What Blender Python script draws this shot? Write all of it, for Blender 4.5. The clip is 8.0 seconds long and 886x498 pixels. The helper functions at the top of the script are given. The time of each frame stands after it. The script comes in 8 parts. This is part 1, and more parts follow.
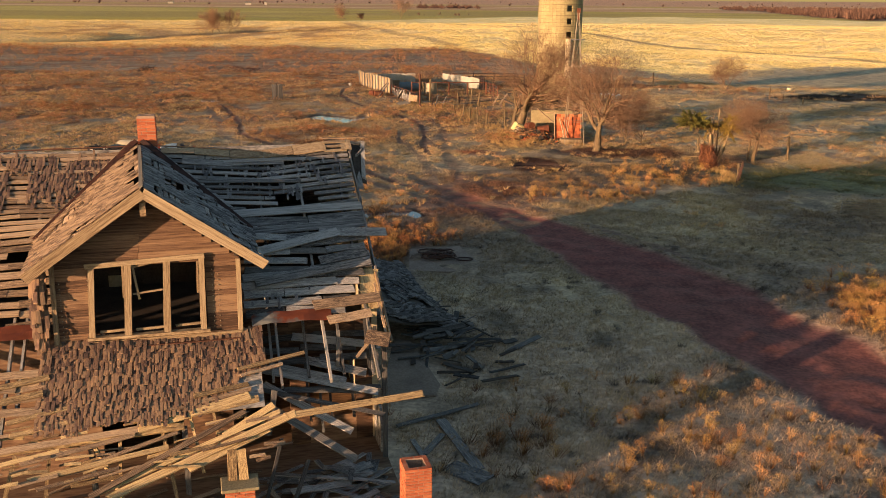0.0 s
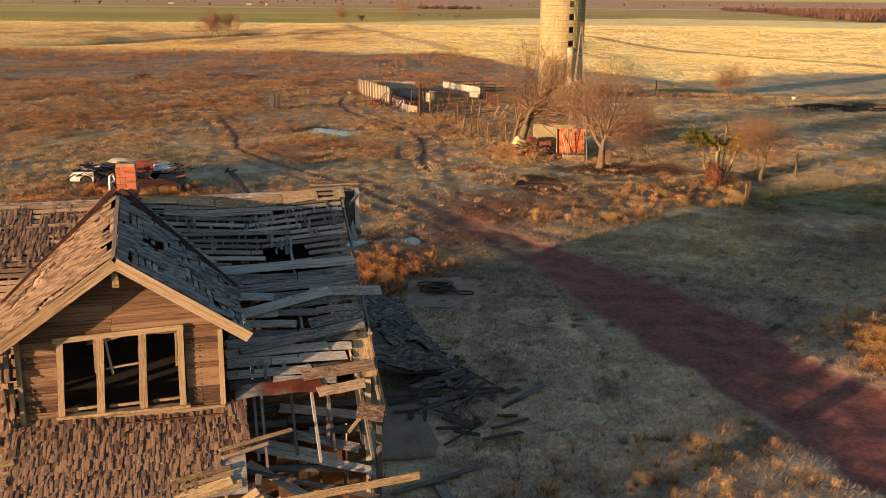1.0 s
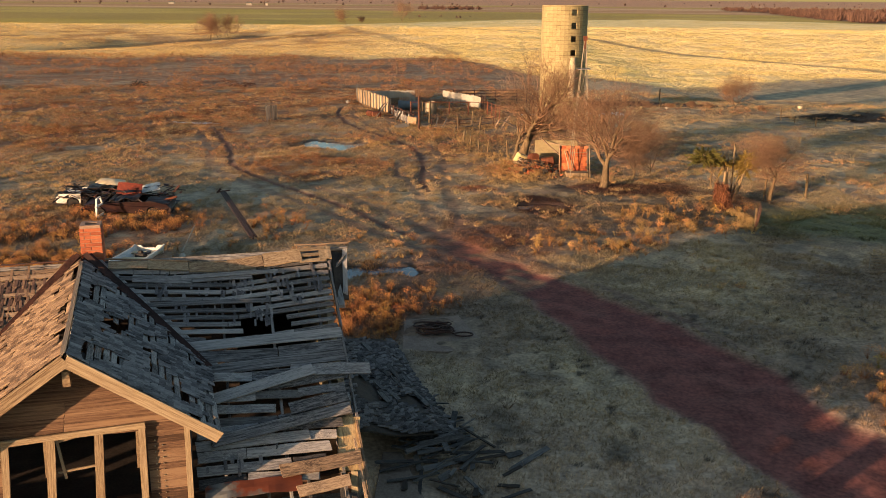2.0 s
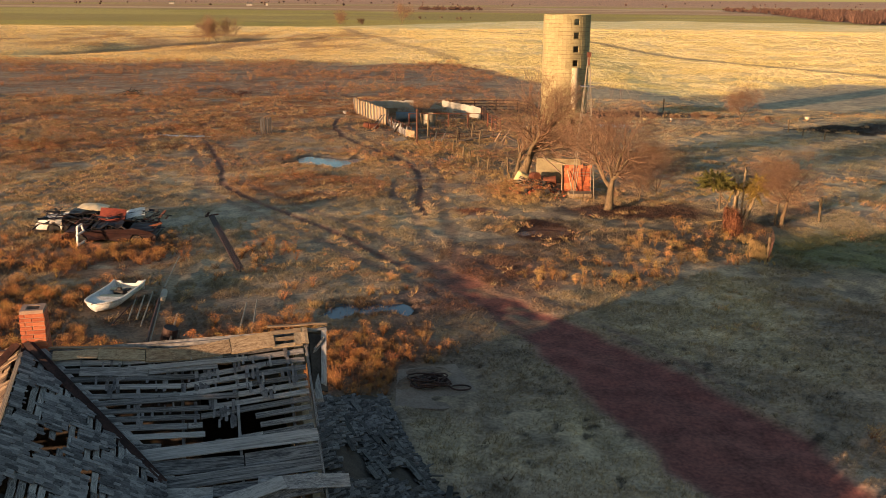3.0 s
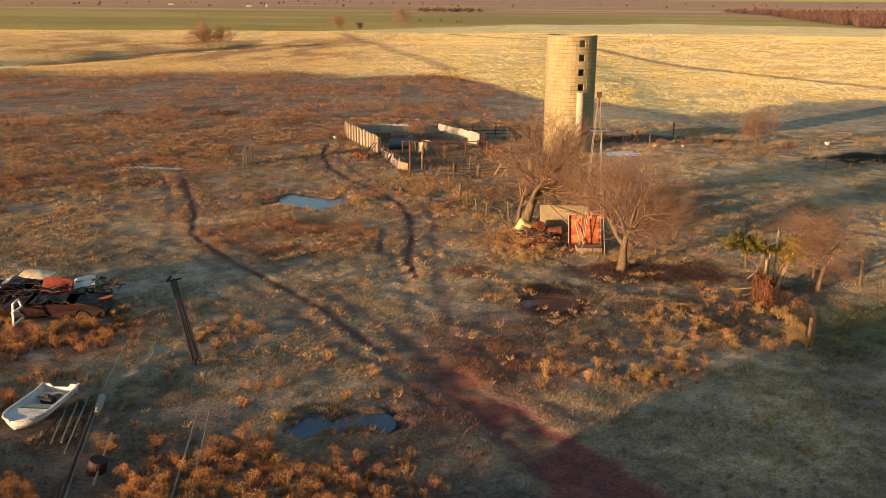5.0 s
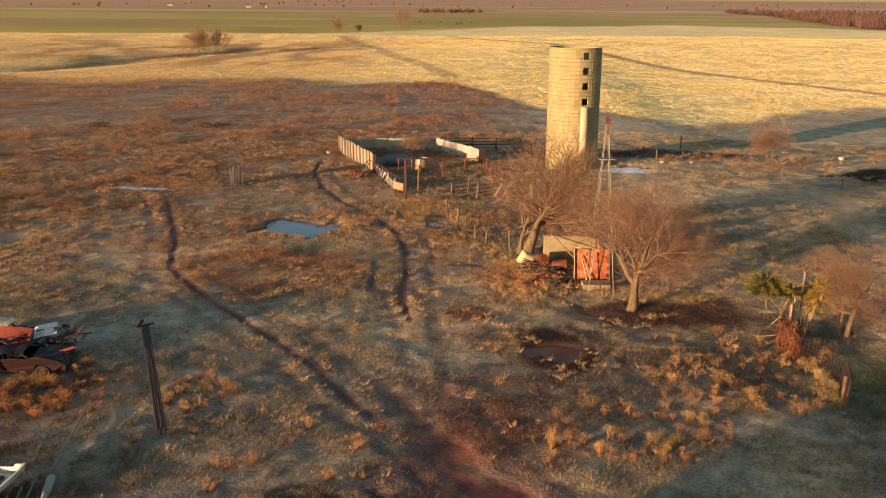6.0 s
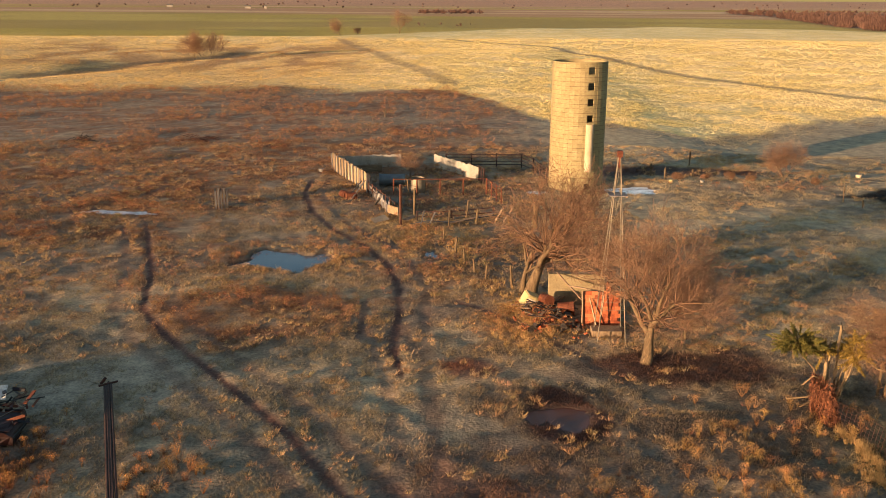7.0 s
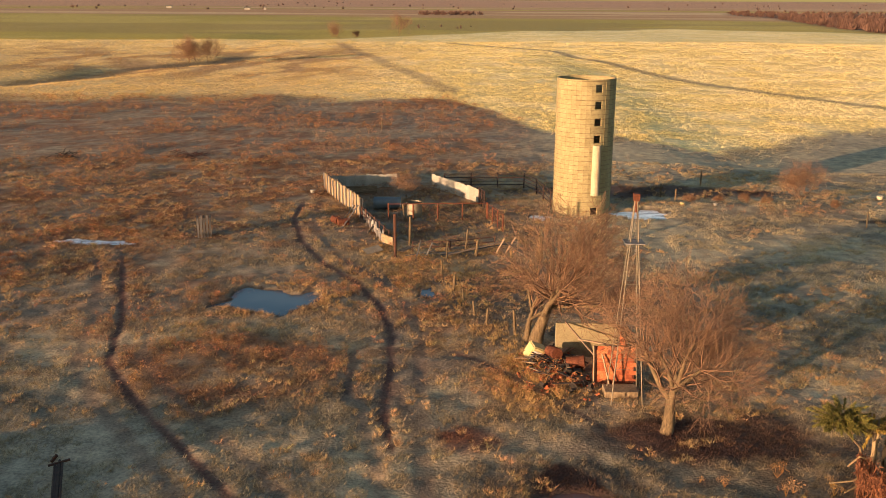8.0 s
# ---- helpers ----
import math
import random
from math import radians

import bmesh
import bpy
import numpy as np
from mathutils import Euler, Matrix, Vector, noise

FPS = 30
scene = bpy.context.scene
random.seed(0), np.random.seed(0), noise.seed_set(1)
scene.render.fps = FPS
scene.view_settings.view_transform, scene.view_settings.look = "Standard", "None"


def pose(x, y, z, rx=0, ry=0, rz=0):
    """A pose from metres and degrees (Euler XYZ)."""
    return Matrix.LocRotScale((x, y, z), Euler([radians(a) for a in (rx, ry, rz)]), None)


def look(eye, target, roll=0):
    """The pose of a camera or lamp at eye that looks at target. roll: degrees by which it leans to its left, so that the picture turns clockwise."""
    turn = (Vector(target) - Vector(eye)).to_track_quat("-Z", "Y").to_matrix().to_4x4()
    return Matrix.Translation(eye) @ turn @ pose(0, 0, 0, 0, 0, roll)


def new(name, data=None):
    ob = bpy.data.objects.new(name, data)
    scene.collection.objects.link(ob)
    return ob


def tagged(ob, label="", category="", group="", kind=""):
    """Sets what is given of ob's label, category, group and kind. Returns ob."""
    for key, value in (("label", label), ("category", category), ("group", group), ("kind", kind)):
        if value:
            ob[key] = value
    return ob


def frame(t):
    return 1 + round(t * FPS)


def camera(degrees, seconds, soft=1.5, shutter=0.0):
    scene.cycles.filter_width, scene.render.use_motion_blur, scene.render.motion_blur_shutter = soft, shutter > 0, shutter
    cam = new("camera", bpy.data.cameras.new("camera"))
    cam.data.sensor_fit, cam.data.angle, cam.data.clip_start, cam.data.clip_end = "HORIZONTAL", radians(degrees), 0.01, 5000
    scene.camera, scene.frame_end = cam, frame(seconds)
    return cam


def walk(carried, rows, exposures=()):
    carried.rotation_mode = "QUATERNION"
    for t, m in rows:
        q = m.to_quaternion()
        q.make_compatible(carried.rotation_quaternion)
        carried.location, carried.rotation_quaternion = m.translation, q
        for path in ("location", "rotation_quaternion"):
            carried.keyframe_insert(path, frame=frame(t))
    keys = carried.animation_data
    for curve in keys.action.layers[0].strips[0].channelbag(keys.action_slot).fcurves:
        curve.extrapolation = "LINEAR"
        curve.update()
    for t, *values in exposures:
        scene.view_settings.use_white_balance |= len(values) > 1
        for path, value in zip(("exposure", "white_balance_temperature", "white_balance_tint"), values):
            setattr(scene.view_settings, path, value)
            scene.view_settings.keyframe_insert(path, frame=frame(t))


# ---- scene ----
cam = camera(52.0, 8.0, 0.75)
EXPOSURE, SKY, SUN = 1.39, 0.115, 5.0
PATH = [
    (0, (0.269, 0.068, 9.795), (0.2489, 1.9970, 9.2660), 0.46),
    (0.5, (0.263, 0.815, 10.218), (0.2424, 2.7438, 9.6887), 0.47),
    (1, (0.275, 1.669, 10.651), (0.2538, 3.5978, 10.1219), 0.48),
    (1.5, (0.303, 2.641, 11.092), (0.2811, 4.5690, 10.5627), 0.48),
    (3, (0.463, 6.329, 12.439), (0.4388, 8.2569, 11.9088), 0.48),
    (3.5, (0.534, 7.830, 12.891), (0.5099, 9.7583, 12.3608), 0.47),
    (4, (0.612, 9.470, 13.344), (0.5869, 11.3979, 12.8132), 0.47),
    (4.5, (0.693, 11.246, 13.797), (0.6678, 13.1740, 13.2663), 0.46),
    (6, (0.940, 17.349, 15.167), (0.9137, 19.2770, 14.6364), 0.41),
    (6.5, (1.017, 19.617, 15.632), (0.9900, 21.5448, 15.1019), 0.39),
    (7, (1.087, 21.984, 16.106), (1.0602, 23.9120, 15.5755), 0.37),
    (7.5, (1.150, 24.437, 16.590), (1.1223, 26.3656, 16.0603), 0.34),
    (8, (1.202, 26.962, 17.089), (1.1742, 28.8903, 16.5596), 0.32),
]
walk(cam, [(t, look(eye, target, roll)) for t, eye, target, roll in PATH], exposures=[(0.0, EXPOSURE)])

# ---- light: low evening sun from behind on the left, clear sky ----
SUN_AZ, SUN_EL = radians(42.0), radians(5.4)      # the way the light travels in plan, and the sun's height
world = bpy.data.worlds.new("evening_sky")
scene.world = world
world.use_nodes = True
wn = world.node_tree.nodes
sky = wn.new("ShaderNodeTexSky")
sky.sky_type = "NISHITA"
sky.sun_disc = False
sky.sun_elevation = SUN_EL
sky.sun_rotation = math.pi / 2 - (SUN_AZ + math.pi)
sky.dust_density = 1.0
sky.ozone_density = 1.4
wn["Background"].inputs["Strength"].default_value = SKY
world.node_tree.links.new(sky.outputs["Color"], wn["Background"].inputs["Color"])
sun = new("sun", bpy.data.lights.new("sun", "SUN"))
sun.data.energy, sun.data.angle, sun.data.color = SUN, radians(0.6), (1.0, 0.61, 0.35)
beam_way = Vector((math.cos(SUN_AZ) * math.cos(SUN_EL), math.sin(SUN_AZ) * math.cos(SUN_EL), -math.sin(SUN_EL)))
sun.matrix_world = look((-60, -50, 40), Vector((-60, -50, 40)) + beam_way)


# ---- materials ----
def material(name, stops, scale=4.0, stretch=(1, 1, 1), rough=0.85, metal=0.0, bump=0.3, fine=30.0,
             per_object=0.0, per_island=0.0, tint="", space="Object", fine_mix=0.5, detail=6.0, relief=0.02):
    """Two scales of noise drive a ramp of colours and the relief."""
    m = bpy.data.materials.new(name)
    m.use_nodes = True
    nt = m.node_tree
    n, l = nt.nodes, nt.links
    out = n["Principled BSDF"]
    out.inputs["Roughness"].default_value = rough
    out.inputs["Metallic"].default_value = metal
    out.inputs["Specular IOR Level"].default_value = 0.25
    tc = n.new("ShaderNodeTexCoord")
    mp = n.new("ShaderNodeMapping")
    mp.inputs["Scale"].default_value = stretch
    l.new(tc.outputs[space], mp.inputs["Vector"])
    info = n.new("ShaderNodeObjectInfo")
    if per_object:
        vm = n.new("ShaderNodeVectorMath")
        vm.operation = "SCALE"
        vm.inputs[0].default_value = (37.0, 19.0, 53.0)
        l.new(info.outputs["Random"], vm.inputs["Scale"])
        l.new(vm.outputs[0], mp.inputs["Location"])
    big = n.new("ShaderNodeTexNoise")
    big.inputs["Scale"].default_value = scale
    big.inputs["Detail"].default_value = detail
    l.new(mp.outputs[0], big.inputs["Vector"])
    small = n.new("ShaderNodeTexNoise")
    small.inputs["Scale"].default_value = fine
    small.inputs["Detail"].default_value = 4.0
    l.new(mp.outputs[0], small.inputs["Vector"])
    mixv = n.new("ShaderNodeMix")
    mixv.data_type = "FLOAT"
    mixv.inputs["Factor"].default_value = fine_mix
    l.new(big.outputs["Fac"], mixv.inputs["A"])
    l.new(small.outputs["Fac"], mixv.inputs["B"])
    value = mixv.outputs["Result"]
    for amount, socket in ((per_object, info.outputs["Random"]), (per_island, None)):
        if not amount:
            continue
        if socket is None:
            geo = n.new("ShaderNodeNewGeometry")
            socket = geo.outputs["Random Per Island"]
        ma = n.new("ShaderNodeMath")
        ma.operation = "MULTIPLY_ADD"
        l.new(socket, ma.inputs[0])
        ma.inputs[1].default_value = amount
        sub = n.new("ShaderNodeMath")
        sub.operation = "SUBTRACT"
        l.new(value, sub.inputs[0])
        sub.inputs[1].default_value = amount / 2
        l.new(sub.outputs[0], ma.inputs[2])
        value = ma.outputs[0]
    ramp = n.new("ShaderNodeValToRGB")
    el = ramp.color_ramp.elements
    while len(el) < len(stops):
        el.new(0.5)
    for e, (p, c) in zip(el, stops):
        e.position, e.color = p, (*c, 1)
    l.new(value, ramp.inputs["Fac"])
    colour = ramp.outputs["Color"]
    if tint:
        at = n.new("ShaderNodeAttribute")
        at.attribute_name = tint
        mul = n.new("ShaderNodeMix")
        mul.data_type, mul.blend_type = "RGBA", "MULTIPLY"
        mul.inputs["Factor"].default_value = 1.0
        l.new(at.outputs["Color"], mul.inputs["A"])
        l.new(colour, mul.inputs["B"])
        colour = mul.outputs["Result"]
    l.new(colour, out.inputs["Base Color"])
    if bump:
        b = n.new("ShaderNodeBump")
        b.inputs["Strength"].default_value = bump
        b.inputs["Distance"].default_value = relief
        l.new(value, b.inputs["Height"])
        l.new(b.outputs["Normal"], out.inputs["Normal"])
    return m


GRAIN = (1.3, 3.2, 3.2)
M_WOOD = material("weathered_wood", [(0.34, (0.06, 0.04, 0.028)), (0.5, (0.22, 0.15, 0.095)), (0.66, (0.40, 0.29, 0.185))],
                  2.0, GRAIN, 0.9, fine=7, per_object=0.22, bump=0.6)
M_BEAM = material("pale_timber", [(0.34, (0.085, 0.055, 0.03)), (0.5, (0.31, 0.215, 0.11)), (0.66, (0.52, 0.385, 0.195))],
                  2.0, GRAIN, 0.9, fine=7, per_object=0.22, bump=0.6)
# cool grey wood: part of the right slopes' shade is in this colour
M_OLD = material("grey_wood", [(0.34, (0.042, 0.040, 0.040)), (0.5, (0.18, 0.169, 0.161)), (0.66, (0.35, 0.33, 0.307))],
                 2.0, GRAIN, 0.92, fine=7, per_object=0.24, bump=0.6)
# darker grey wood for dark boards; also paints the shade under the porch
M_DARKOLD = material("dark_and_shaded_wood", [(0.34, (0.022, 0.021, 0.021)), (0.5, (0.07, 0.064, 0.06)), (0.66, (0.15, 0.14, 0.13))],
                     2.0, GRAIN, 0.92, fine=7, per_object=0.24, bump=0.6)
M_TRIM = material("worn_trim_paint", [(0.36, (0.11, 0.068, 0.038)), (0.5, (0.255, 0.185, 0.11)), (0.66, (0.37, 0.29, 0.185))],
                  2.5, GRAIN, 0.8, fine=9, per_object=0.12, bump=0.4)
M_SIDING = material("bare_siding", [(0.36, (0.048, 0.026, 0.016)), (0.5, (0.122, 0.068, 0.040)), (0.66, (0.21, 0.132, 0.078))],
                    2.2, (0.45, 2.2, 2.2), 0.85, fine=9, per_object=0.30, bump=0.35)
M_SHINGLE = material("old_shingle", [(0.25, (0.038, 0.025, 0.023)), (0.5, (0.115, 0.070, 0.053)), (0.75, (0.235, 0.15, 0.092))],
                     2.0, (3, 3, 0.6), 0.92, fine=9, per_object=0.36, per_island=0.36, bump=0.5)
# shaded copy of the shingle, for the right slopes
M_GREYSHINGLE = material("shaded_grey_shingle", [(0.25, (0.04, 0.037, 0.038)), (0.5, (0.12, 0.112, 0.112)), (0.75, (0.24, 0.225, 0.215))],
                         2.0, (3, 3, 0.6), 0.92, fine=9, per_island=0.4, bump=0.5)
M_DARKSHINGLE = material("fallen_dark_shingle", [(0.25, (0.024, 0.021, 0.021)), (0.5, (0.080, 0.071, 0.068)), (0.75, (0.19, 0.172, 0.162))],
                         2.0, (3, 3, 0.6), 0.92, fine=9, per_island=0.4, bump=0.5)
# sunlit copy of the shingle, for the dormer's left slope
M_SHAKE = material("sunlit_shingle", [(0.25, (0.055, 0.036, 0.025)), (0.5, (0.19, 0.125, 0.078)), (0.75, (0.33, 0.235, 0.145))],
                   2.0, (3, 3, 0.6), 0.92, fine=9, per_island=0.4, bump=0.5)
# near-black wood; inside the attic the dark of shade is put into it
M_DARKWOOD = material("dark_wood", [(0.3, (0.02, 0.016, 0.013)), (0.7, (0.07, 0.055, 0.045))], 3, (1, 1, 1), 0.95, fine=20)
M_PLASTER = material("stained_plaster", [(0.3, (0.25, 0.2, 0.13)), (0.7, (0.5, 0.42, 0.28))], 1.2, (1, 1, 1), 0.9, fine=14)
M_BRICK = material("red_brick", [(0.25, (0.20, 0.05, 0.025)), (0.5, (0.36, 0.10, 0.045)), (0.8, (0.46, 0.17, 0.08))],
                   3, (1, 1, 1), 0.9, fine=20, per_object=0.3, per_island=0.3)
M_MORTAR = material("lime_mortar", [(0.3, (0.22, 0.13, 0.09)), (0.7, (0.36, 0.25, 0.18))], 6, (1, 1, 1), 0.95, fine=40)
M_RUST = material("rusted_iron", [(0.3, (0.04, 0.015, 0.01)), (0.5, (0.11, 0.035, 0.018)), (0.72, (0.20, 0.075, 0.035))],
                  2.2, (1, 1, 1), 0.75, 0.2, fine=18)
M_RUSTPIPE = material("rusted_pipe", [(0.35, (0.035, 0.018, 0.014)), (0.65, (0.13, 0.055, 0.034))], 4, (1, 1, 1), 0.7, 0.3, fine=25)
M_DARKPIPE = material("dark_pipe", [(0.35, (0.016, 0.011, 0.010)), (0.65, (0.065, 0.032, 0.025))], 4, (1, 1, 1), 0.7, 0.2, fine=25)
M_VINE = material("dead_vine", [(0.3, (0.06, 0.022, 0.013)), (0.7, (0.19, 0.075, 0.035))], 3, (1, 1, 1), 0.9, fine=14, per_island=0.4, bump=0)
M_TIN = material("rusty_tin", [(0.40, (0.16, 0.165, 0.16)), (0.46, (0.10, 0.09, 0.085)), (0.51, (0.15, 0.042, 0.02)), (0.75, (0.08, 0.024, 0.014))],
                 1.3, (1, 1, 1), 0.6, 0.4, fine=8, fine_mix=0.2)
M_CONCRETE = material("old_concrete", [(0.35, (0.125, 0.10, 0.058)), (0.65, (0.29, 0.24, 0.135))], 1.5, (1, 1, 1), 0.92, fine=25)
M_PAD = material("mossy_concrete", [(0.35, (0.12, 0.088, 0.068)), (0.65, (0.24, 0.185, 0.145))], 1.2, (1, 1, 1), 0.92, fine=16)
M_STAVE = material("concrete_stave", [(0.25, (0.165, 0.13, 0.064)), (0.5, (0.265, 0.22, 0.112)), (0.75, (0.345, 0.297, 0.162))],
                   0.5, (1, 1, 1.6), 0.9, fine=5, per_object=0.07, per_island=0.08, bump=0.2)
M_PANEL = material("whitewashed_panel", [(0.3, (0.14, 0.12, 0.09)), (0.45, (0.27, 0.25, 0.205)), (0.7, (0.39, 0.37, 0.32))],
                   1.2, (1, 1, 0.4), 0.8, fine=10, per_object=0.1)
M_FENCE = material("tan_fence_board", [(0.3, (0.10, 0.068, 0.04)), (0.5, (0.24, 0.175, 0.105)), (0.7, (0.38, 0.30, 0.195))],
                   1.2, (1, 1, 0.4), 0.85, fine=10, per_object=0.25)
M_TILE = material("clay_block", [(0.25, (0.17, 0.042, 0.02)), (0.55, (0.35, 0.098, 0.04)), (0.8, (0.46, 0.19, 0.085))],
                  2.5, (1, 1, 1), 0.85, fine=14, per_object=0.45)
M_TILEDARK = material("smoky_clay", [(0.3, (0.10, 0.03, 0.018)), (0.7, (0.24, 0.085, 0.04))], 2, (1, 1, 1), 0.9, fine=14)
M_BARK = material("bark", [(0.35, (0.055, 0.038, 0.022)), (0.65, (0.19, 0.135, 0.075))], 5, (1, 1, 0.3), 0.95, fine=22)
M_PALEBARK = material("bare_pale_wood", [(0.35, (0.10, 0.068, 0.036)), (0.65, (0.32, 0.23, 0.125))], 5, (1, 1, 0.3), 0.95, fine=22)
M_TWIG = material("twigs", [(0.3, (0.12, 0.066, 0.040)), (0.7, (0.26, 0.155, 0.09))], 1.5, (1, 1, 1), 0.9, fine=8, bump=0)
M_CEDAR = material("cedar_leaf", [(0.3, (0.035, 0.04, 0.010)), (0.7, (0.16, 0.135, 0.026))], 3, (1, 1, 1), 0.8, fine=14, per_island=0.4, bump=0)
M_CEDARDRY = material("browned_cedar_leaf", [(0.3, (0.10, 0.075, 0.014)), (0.7, (0.34, 0.22, 0.045))], 3, (1, 1, 1), 0.8, fine=14, per_island=0.4, bump=0)
M_CARWHITE = material("faded_white_paint", [(0.3, (0.30, 0.24, 0.18)), (0.55, (0.62, 0.60, 0.55))], 3, (1, 1, 1), 0.5, fine=14)
M_CARDARK = material("burnt_car_paint", [(0.35, (0.007, 0.007, 0.008)), (0.55, (0.018, 0.014, 0.014)), (0.74, (0.06, 0.024, 0.017))],
                     2.2, (1, 1, 1), 0.45, 0.2, fine=14)
M_CARRED = material("faded_red_paint", [(0.3, (0.07, 0.018, 0.013)), (0.6, (0.19, 0.042, 0.024)), (0.8, (0.28, 0.10, 0.05))],
                    2.2, (1, 1, 1), 0.5, 0.1, fine=14)
M_CARMAROON = material("maroon_rust_paint", [(0.3, (0.010, 0.006, 0.006)), (0.6, (0.030, 0.012, 0.011)), (0.8, (0.075, 0.034, 0.026))],
                       2.2, (1, 1, 1), 0.5, 0.1, fine=14)
M_CREAM = material("cream_paint", [(0.3, (0.40, 0.32, 0.19)), (0.7, (0.62, 0.53, 0.36))], 3, (1, 1, 1), 0.6, fine=16)
M_TYRE = material("perished_rubber", [(0.3, (0.012, 0.012, 0.012)), (0.7, (0.035, 0.033, 0.03))], 6, (1, 1, 1), 0.85, fine=30)
M_BLUETANK = material("blue_grey_tank", [(0.3, (0.07, 0.085, 0.095)), (0.7, (0.17, 0.20, 0.215))], 2, (1, 1, 1), 0.55, 0.3, fine=14)
M_HULL = material("chalky_gelcoat", [(0.34, (0.22, 0.20, 0.17)), (0.48, (0.46, 0.45, 0.41)), (0.7, (0.62, 0.61, 0.58))],
                  2.0, (1, 1, 1), 0.55, fine=16)
M_BLACK = material("black_rubber", [(0.3, (0.01, 0.01, 0.011)), (0.7, (0.028, 0.027, 0.027))], 5, (1, 1, 1), 0.6, fine=20)
M_STEEL = material("galvanised_steel", [(0.3, (0.15, 0.125, 0.09)), (0.7, (0.29, 0.25, 0.185))], 4, (1, 1, 1), 0.55, 0.5, fine=20)
M_CLOTH = material("dirty_cloth", [(0.3, (0.30, 0.19, 0.11)), (0.7, (0.48, 0.36, 0.24))], 3, (1, 1, 1), 0.95, fine=20)
M_YELLOW = material("yellow_enamel", [(0.3, (0.34, 0.27, 0.10)), (0.7, (0.58, 0.50, 0.27))], 3, (1, 1, 1), 0.6, fine=16)
SPECKLE = [(0.34, (0.48, 0.46, 0.46)), (0.5, (0.95, 0.95, 0.95)), (0.66, (1.5, 1.47, 1.40))]
M_GROUND = material("dry_ground", SPECKLE, 1.1, (1, 1, 1), 0.97, fine=8.0, bump=1.0, tint="tint", fine_mix=0.5, detail=9, relief=0.10)
# the tint's fourth channel says how rough the sod is: trodden earth, turf or tall tussocks
gn, gl = M_GROUND.node_tree.nodes, M_GROUND.node_tree.links
g_bump = next(n for n in gn if n.bl_idname == "ShaderNodeBump")
g_tint = next(n for n in gn if n.bl_idname == "ShaderNodeAttribute")
g_rough = gn.new("ShaderNodeMath")
g_rough.operation = "MULTIPLY"
gl.new(g_bump.inputs["Height"].links[0].from_socket, g_rough.inputs[0])
gl.new(g_tint.outputs["Alpha"], g_rough.inputs[1])
gl.new(g_rough.outputs[0], g_bump.inputs["Height"])
M_GRASS = material("dry_grass", [(0.2, (0.55, 0.55, 0.55)), (0.8, (1.35, 1.35, 1.3))], 0.8, (1, 1, 1), 0.9, fine=4, per_island=0.4, bump=0, tint="tint")


def thin_leaf(m, share):
    """Dry blades let part of the light through."""
    n, l = m.node_tree.nodes, m.node_tree.links
    face = n["Principled BSDF"]
    back = n.new("ShaderNodeBsdfTranslucent")
    both = n.new("ShaderNodeMixShader")
    both.inputs["Fac"].default_value = share
    l.new(face.inputs["Base Color"].links[0].from_socket, back.inputs["Color"])
    l.new(face.outputs[0], both.inputs[1])
    l.new(back.outputs[0], both.inputs[2])
    l.new(both.outputs[0], n["Material Output"].inputs["Surface"])


thin_leaf(M_GRASS, 0.3)
M_WATER = bpy.data.materials.new("still_water")
M_WATER.use_nodes = True
wb = M_WATER.node_tree.nodes["Principled BSDF"]
# blue base colour makes up for part of the sky's reflection
wb.inputs["Base Color"].default_value = (0.048, 0.072, 0.10, 1)
wb.inputs["Roughness"].default_value = 0.04
wb.inputs["IOR"].default_value = 1.33
wb.inputs["Specular IOR Level"].default_value = 0.5
wv = M_WATER.node_tree.nodes.new("ShaderNodeTexNoise")
wv.inputs["Scale"].default_value = 3.0
wbump = M_WATER.node_tree.nodes.new("ShaderNodeBump")
wbump.inputs["Strength"].default_value = 0.04
M_WATER.node_tree.links.new(wv.outputs["Fac"], wbump.inputs["Height"])
M_WATER.node_tree.links.new(wbump.outputs["Normal"], wb.inputs["Normal"])

M_MUDDY = M_WATER.copy()
M_MUDDY.name = "muddy_water"
M_MUDDY.node_tree.nodes["Principled BSDF"].inputs["Base Color"].default_value = (0.09, 0.045, 0.035, 1)
M_MUDDY.node_tree.nodes["Principled BSDF"].inputs["Roughness"].default_value = 0.12


# near-white ice; the bright sky it mirrors is put into the colour
M_ICE = material("thin_ice", [(0.42, (0.20, 0.21, 0.22)), (0.52, (0.86, 0.90, 0.93))], 0.9, (1, 3, 1), 0.25, fine=6, bump=0.2)


# ---- small building helpers ----
def thing(name, label, category, m, group=""):
    ob = new(name)
    ob.empty_display_size = 0.2
    ob.matrix_basis = m
    return tagged(ob, label, category, group)


def part(name, bm, mat, parent, label="", smooth=False):
    me = bpy.data.meshes.new(name)
    bm.to_mesh(me)
    bm.free()
    me.materials.append(mat)
    if smooth:
        me.shade_smooth()
    ob = new(name, me)
    ob.parent = parent
    return tagged(ob, label) if label else ob


def shared(name, me, m, parent):
    ob = new(name, me)
    ob.parent = parent
    ob.matrix_basis = m
    return ob


